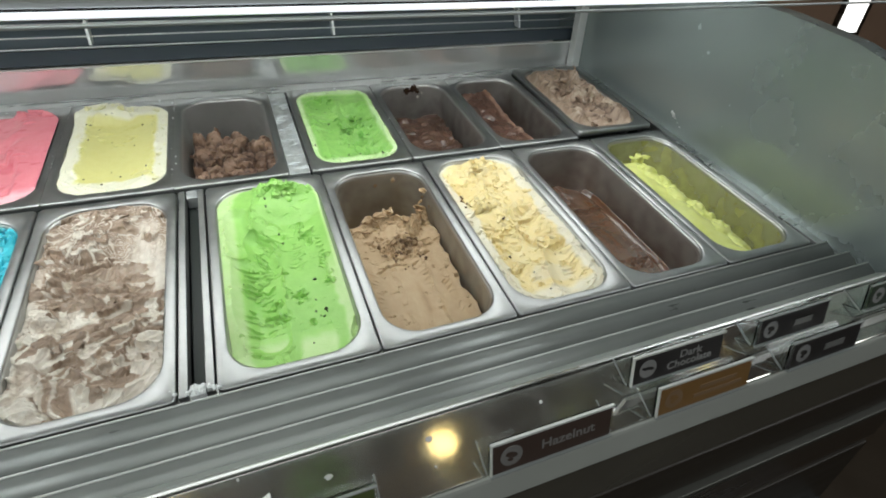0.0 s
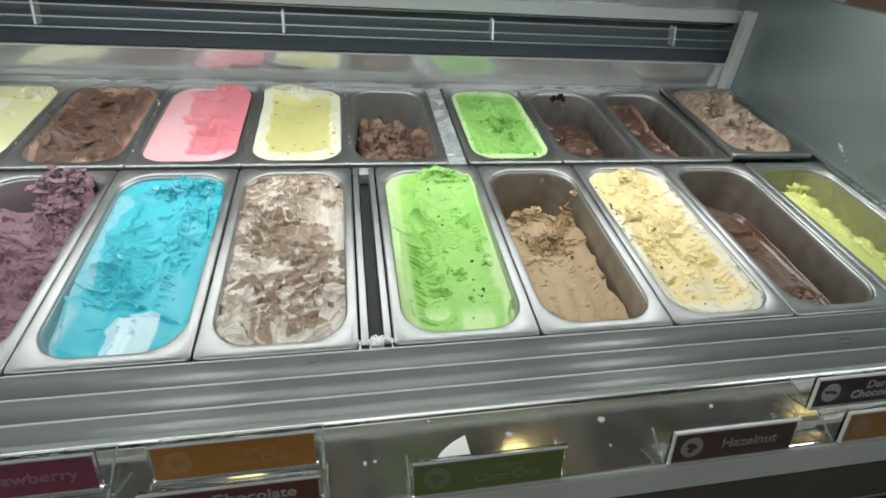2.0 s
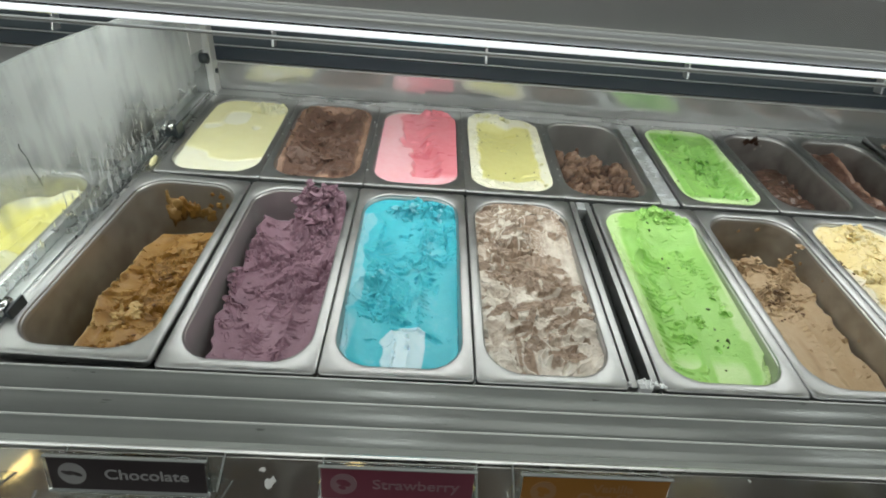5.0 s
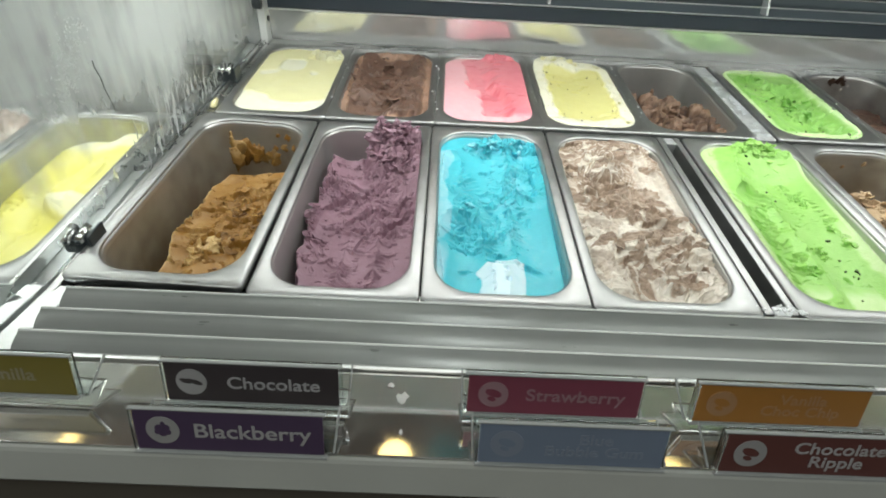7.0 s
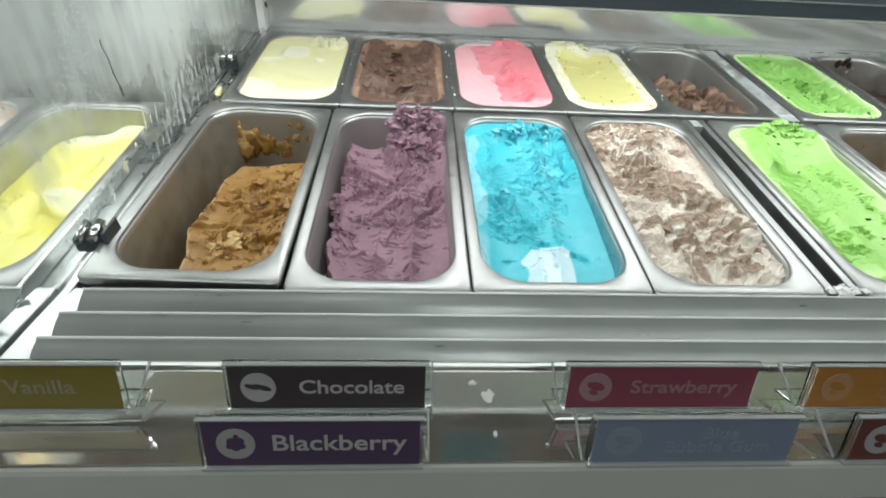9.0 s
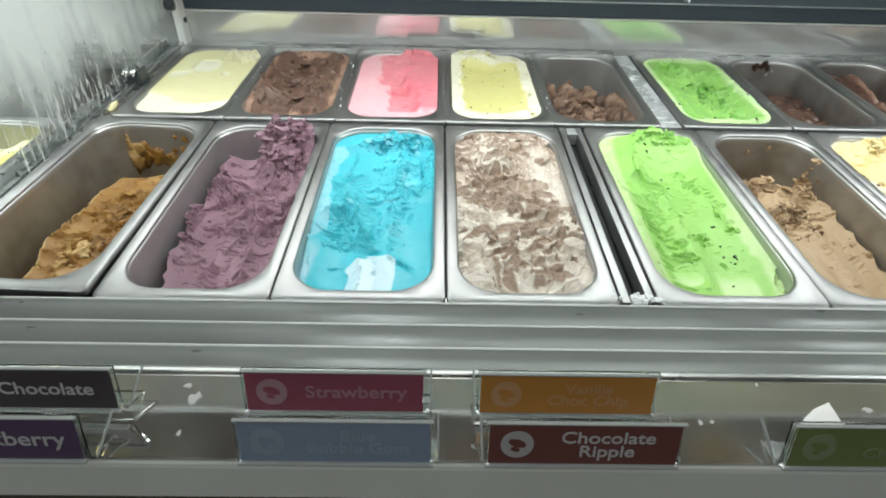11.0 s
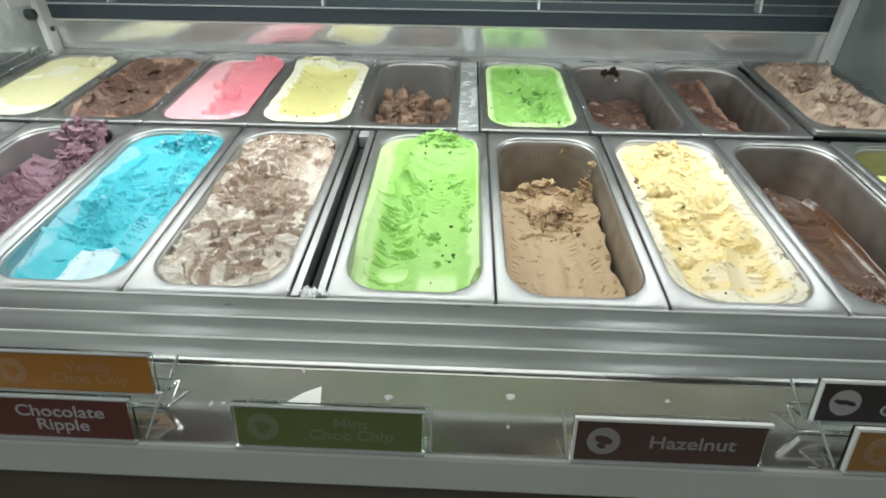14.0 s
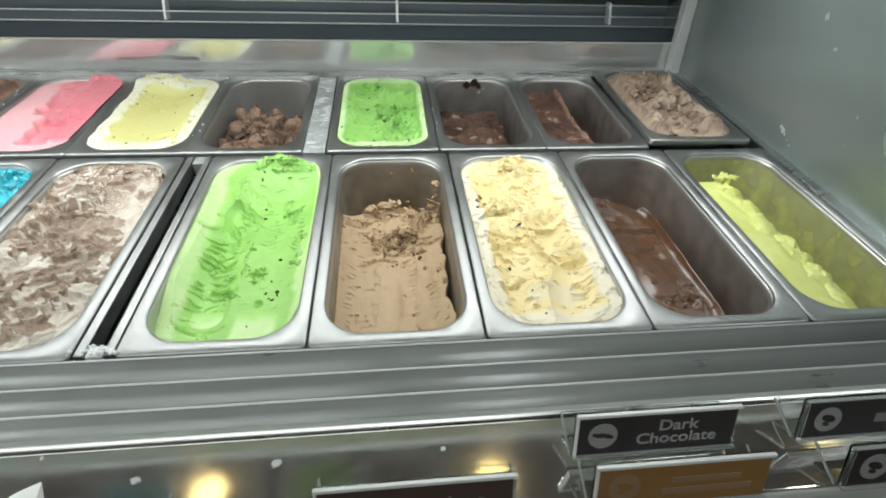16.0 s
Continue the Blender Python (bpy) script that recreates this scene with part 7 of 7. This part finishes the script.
sign(0.398, 0.112, True, CARD_BLACK, "Dark\nChocolate", "black sign for dark chocolate in an acrylic holder", size=0.0098, pale_side=True, mark=1)
sign(0.399, 0.112, False, (0.20, 0.105, 0.03), "", "orange-brown sign with faint lettering in an acrylic holder", FAINT, pale_side=True, bar_rows=((0.046, 0.090, 0.0155, 0.0195), (0.040, 0.098, 0.0075, 0.0115)))
sign(0.557, 0.105, True, CARD_BLACK, "", "black sign with blurred lettering in an acrylic holder", bar_rows=((0.052, 0.078, 0.010, 0.017),))
sign(0.563, 0.103, False, CARD_BLACK, "", "black sign with blurred lettering in an acrylic holder", bar_rows=((0.048, 0.076, 0.010, 0.017),))
sign(0.728, 0.105, True, (0.02, 0.035, 0.02), "", "dark green sign with a pale round emblem", bar_rows=((0.045, 0.085, 0.010, 0.017),))

# ---------- small things ----------
# crumpled tissue tucked behind the mint sign
bm = bmesh.new()
pts = [(0.050, -0.170, 0.0425), (0.080, -0.170, 0.0435), (0.0775, -0.152, 0.0485), (0.066, -0.156, 0.0462), (0.057, -0.162, 0.0445), (0.072, -0.152, 0.0290)]
vs = [bm.verts.new(p) for p in pts]
for f in ((0, 1, 2), (0, 2, 3), (0, 3, 4), (1, 5, 2), (5, 3, 2)):
    bm.faces.new([vs[i] for i in f])
tissue = part("paper_tissue", bm, WHITE_PAPER, None, "crumpled white paper tissue stuck behind a sign")
tagged(tissue, category="tissue")
tissue.modifiers.new("thickness", "SOLIDIFY").thickness = 0.0006


def blot(x, y, r, seed, name="dried_spill", label="dried white spill on the steel shelf", z=0.0286, sx=1.0):
    rng = random.Random(seed)
    bm = bmesh.new()
    n = 14
    top = [bm.verts.new((x + sx * math.cos(k * math.tau / n) * r * rng.uniform(0.55, 1.25), y + math.sin(k * math.tau / n) * r * rng.uniform(0.5, 1.2), z + 0.0006)) for k in range(n)]
    low = [bm.verts.new((v.co.x * 1 + (v.co.x - x) * 0.06, v.co.y + (v.co.y - y) * 0.06, z)) for v in top]
    bm.faces.new(top)
    for k in range(n):
        bm.faces.new((low[k], low[(k + 1) % n], top[(k + 1) % n], top[k]))
    ob = part(name, bm, RESIDUE, None, label)
    return tagged(ob, category="spill", group="dried spills")


blot(-0.341, -0.139, 0.0058, 1, sx=0.8)
blot(-0.350, -0.128, 0.0024, 2)
blot(-0.340, -0.166, 0.0022, 4, sx=0.6)
blot(0.205, -0.138, 0.0034, 5)
blot(0.315, -0.136, 0.0022, 7)
blot(0.120, -0.142, 0.0026, 9, sx=1.3)
blot(0.054, -0.121, 0.0014, 10, sx=0.7)
blot(-0.001, -0.154, 0.0022, 12, sx=0.7)
blot(0.007, -0.153, 0.0011, 13, sx=1.4)
blot(0.202, -0.163, 0.0015, 15, sx=0.6)



blob = bmesh.new()
bmesh.ops.create_icosphere(blob, subdivisions=3, radius=1.0)
for v in blob.verts:
    k = 1 + 0.35 * (noise.noise(v.co * 1.7) + 0.5 * noise.noise(v.co * 4.1))
    v.co = Vector((v.co.x * 0.0045 * k, v.co.y * 0.014 * k, max(-0.2, v.co.z) * 0.006 * k))
dab = part("ice_cream_dab", blob, cream("cream_dab", two(sr(226, 220, 170), sr(244, 240, 214)), 0.45), None, "pale dab of spilled ice cream on the steel ledge", True, DECK @ pose(LEFT + 0.012, 0.392, 0.002, 0, 0, 8))
tagged(dab, category="spill")


def rim_frost(name, label, spots, seed, mat):
    """Small angular crumbs of ice. spots: (x, d, spread x, spread d, how many, size) on the sloping deck."""
    rng = random.Random(seed)
    verts, faces = [], []
    for cx, cd, sx, sd, count, size in spots:
        for _ in range(count):
            x, d, r = cx + rng.gauss(0, sx), cd + rng.uniform(-sd, sd), size * rng.choice((0.5, 0.7, 1.0, 1.5))
            b0, n, ph = len(verts), 6, rng.uniform(0, 6.3)
            for k in range(n):
                q = r * rng.uniform(0.5, 1.2)
                verts.append((x + q * math.cos(ph + k * math.tau / n), d + q * math.sin(ph + k * math.tau / n), 0.0))
            for k in range(n):
                verts.append((x + 0.5 * (verts[b0 + k][0] - x), d + 0.5 * (verts[b0 + k][1] - d), r * rng.uniform(0.5, 1.0)))
            faces += [(b0 + k, b0 + (k + 1) % n, b0 + n + (k + 1) % n, b0 + n + k) for k in range(n)]
            faces.append(tuple(b0 + n + k for k in range(n)))
    ob = mesh_object(name, verts, faces, mat, cab, label, False, DECK @ pose(0, 0, 0.0012))
    return tagged(ob, kind="stuff")


ICE = material("ice_crumb", (0.70, 0.73, 0.74), 0.4, 0.0, 90, 0.3, 0.7)
seams = [(BACK_X[k] + BACK_X[k + 1]) / 2 for k in range(8)]
rim_frost("rim_frost", "crumbs of frost along the rims of the rear pans",
          [(x, BACK_D + 0.16, 0.0035, 0.135, 9, 0.0013) for x in seams[:4]] + [(x, BACK_D + 0.16, 0.0045, 0.135, 5, 0.0011) for x in seams[4:]]
          + [(x, BACK_D + BACK_L - 0.006, 0.045, 0.006, 9, 0.0013) for x in BACK_X], 41, ICE)
rim_frost("slot_ice", "white ice built up at the end of the spacer slot", [(0.019, 0.008, 0.007, 0.005, 26, 0.0018), (-0.001, 0.006, 0.002, 0.003, 3, 0.0016), (0.038, 0.008, 0.002, 0.004, 4, 0.0016)], 42, SNOW)

# splashes on the steel walls of the emptier pans
def splash(owner, spots, mat, seed):
    rng = random.Random(seed)
    for sx, sy, sz, r in spots:
        bm = bmesh.new()
        bmesh.ops.create_icosphere(bm, subdivisions=3, radius=1.0)
        ph = rng.uniform(0, 9)
        for v in bm.verts:
            k = 1 + 0.9 * noise.noise(v.co * 1.6 + Vector((ph, 0, 0))) + 0.6 * noise.noise(v.co * 3.7 + Vector((0, ph, 0)))
            v.co = Vector((v.co.x * r * k * (0.18 if abs(sx) > 0.055 else 1), v.co.y * r * k * (0.09 if abs(sx) <= 0.055 else 1), v.co.z * r * k * 1.2)) + Vector((sx, sy, sz))
        ob = part("splash", bm, mat, owner, "dried splash on the pan wall", True)
        at = ob.data.attributes.new("tone", "FLOAT", "POINT")
        at.data.foreach_set("value", [0.42 + 0.2 * rng.random()] * len(ob.data.vertices))


WALL_L, WALL_B = 0.0683, 0.3405
splash(surfaces[("front", 5)][0], ((WALL_L, 0.27, -0.030, 0.0022), (WALL_L, 0.22, -0.020, 0.0012), (WALL_L - 0.001, 0.12, -0.035, 0.0012), (0.03, WALL_B, -0.020, 0.003), (0.0, WALL_B, -0.026, 0.0024)),
       surfaces[("front", 5)][0].data.materials[0], 1)
splash(surfaces[("front", 0)][0], ((-0.045, WALL_B - 0.003, -0.044, 0.016), (-0.026, WALL_B - 0.0015, -0.052, 0.015), (-0.048, WALL_B - 0.006, -0.062, 0.014), (-0.008, WALL_B - 0.001, -0.058, 0.013), (0.014, WALL_B - 0.001, -0.062, 0.012),
                                   (0.026, WALL_B - 0.001, -0.020, 0.0024), (0.040, WALL_B - 0.003, -0.022, 0.0034), (0.034, WALL_B - 0.002, -0.040, 0.0044), (0.050, WALL_B - 0.007, -0.036, 0.0034), (0.020, WALL_B - 0.001, -0.042, 0.003)),
       surfaces[("front", 0)][0].data.materials[0], 2)
MILK = material("milk_splash", (0.66, 0.64, 0.60), 0.4)
splash(surfaces[("back", 6)][0], ((0.012, 0.2835, -0.009, 0.006), (-0.004, 0.2835, -0.014, 0.005), (0.020, 0.2835, -0.016, 0.004)), CHOC, 5)
splash(surfaces[("back", 6)][0], ((0.022, 0.282, -0.028, 0.0022), (0.030, 0.281, -0.020, 0.0016), (0.010, 0.283, -0.036, 0.0014)), MILK, 3)
splash(surfaces[("back", 7)][0], ((0.010, 0.283, -0.022, 0.0016), (-0.02, 0.283, -0.030, 0.0014)), MILK, 4)
bm = bmesh.new()
for oy, oz, r in ((0.344, 0.076, 0.0042), (0.350, 0.080, 0.0030), (0.338, 0.072, 0.0022), (0.330, 0.066, 0.0012), (0.322, 0.060, 0.0014)):
    lump = bmesh.ops.create_icosphere(bm, subdivisions=2, radius=1.0)["verts"]
    for v in lump:
        k = 1 + 0.35 * noise.noise(v.co * 1.6 + Vector((oy * 90, 0, 0)))
        v.co = Vector((RIGHT - 0.0004 + v.co.x * 0.0006, oy + v.co.y * r * k, oz + v.co.z * r * k))
spot = part("dried_drip", bm, RESIDUE, None, "pale dried drip on the end panel", True)
tagged(spot, category="spill")
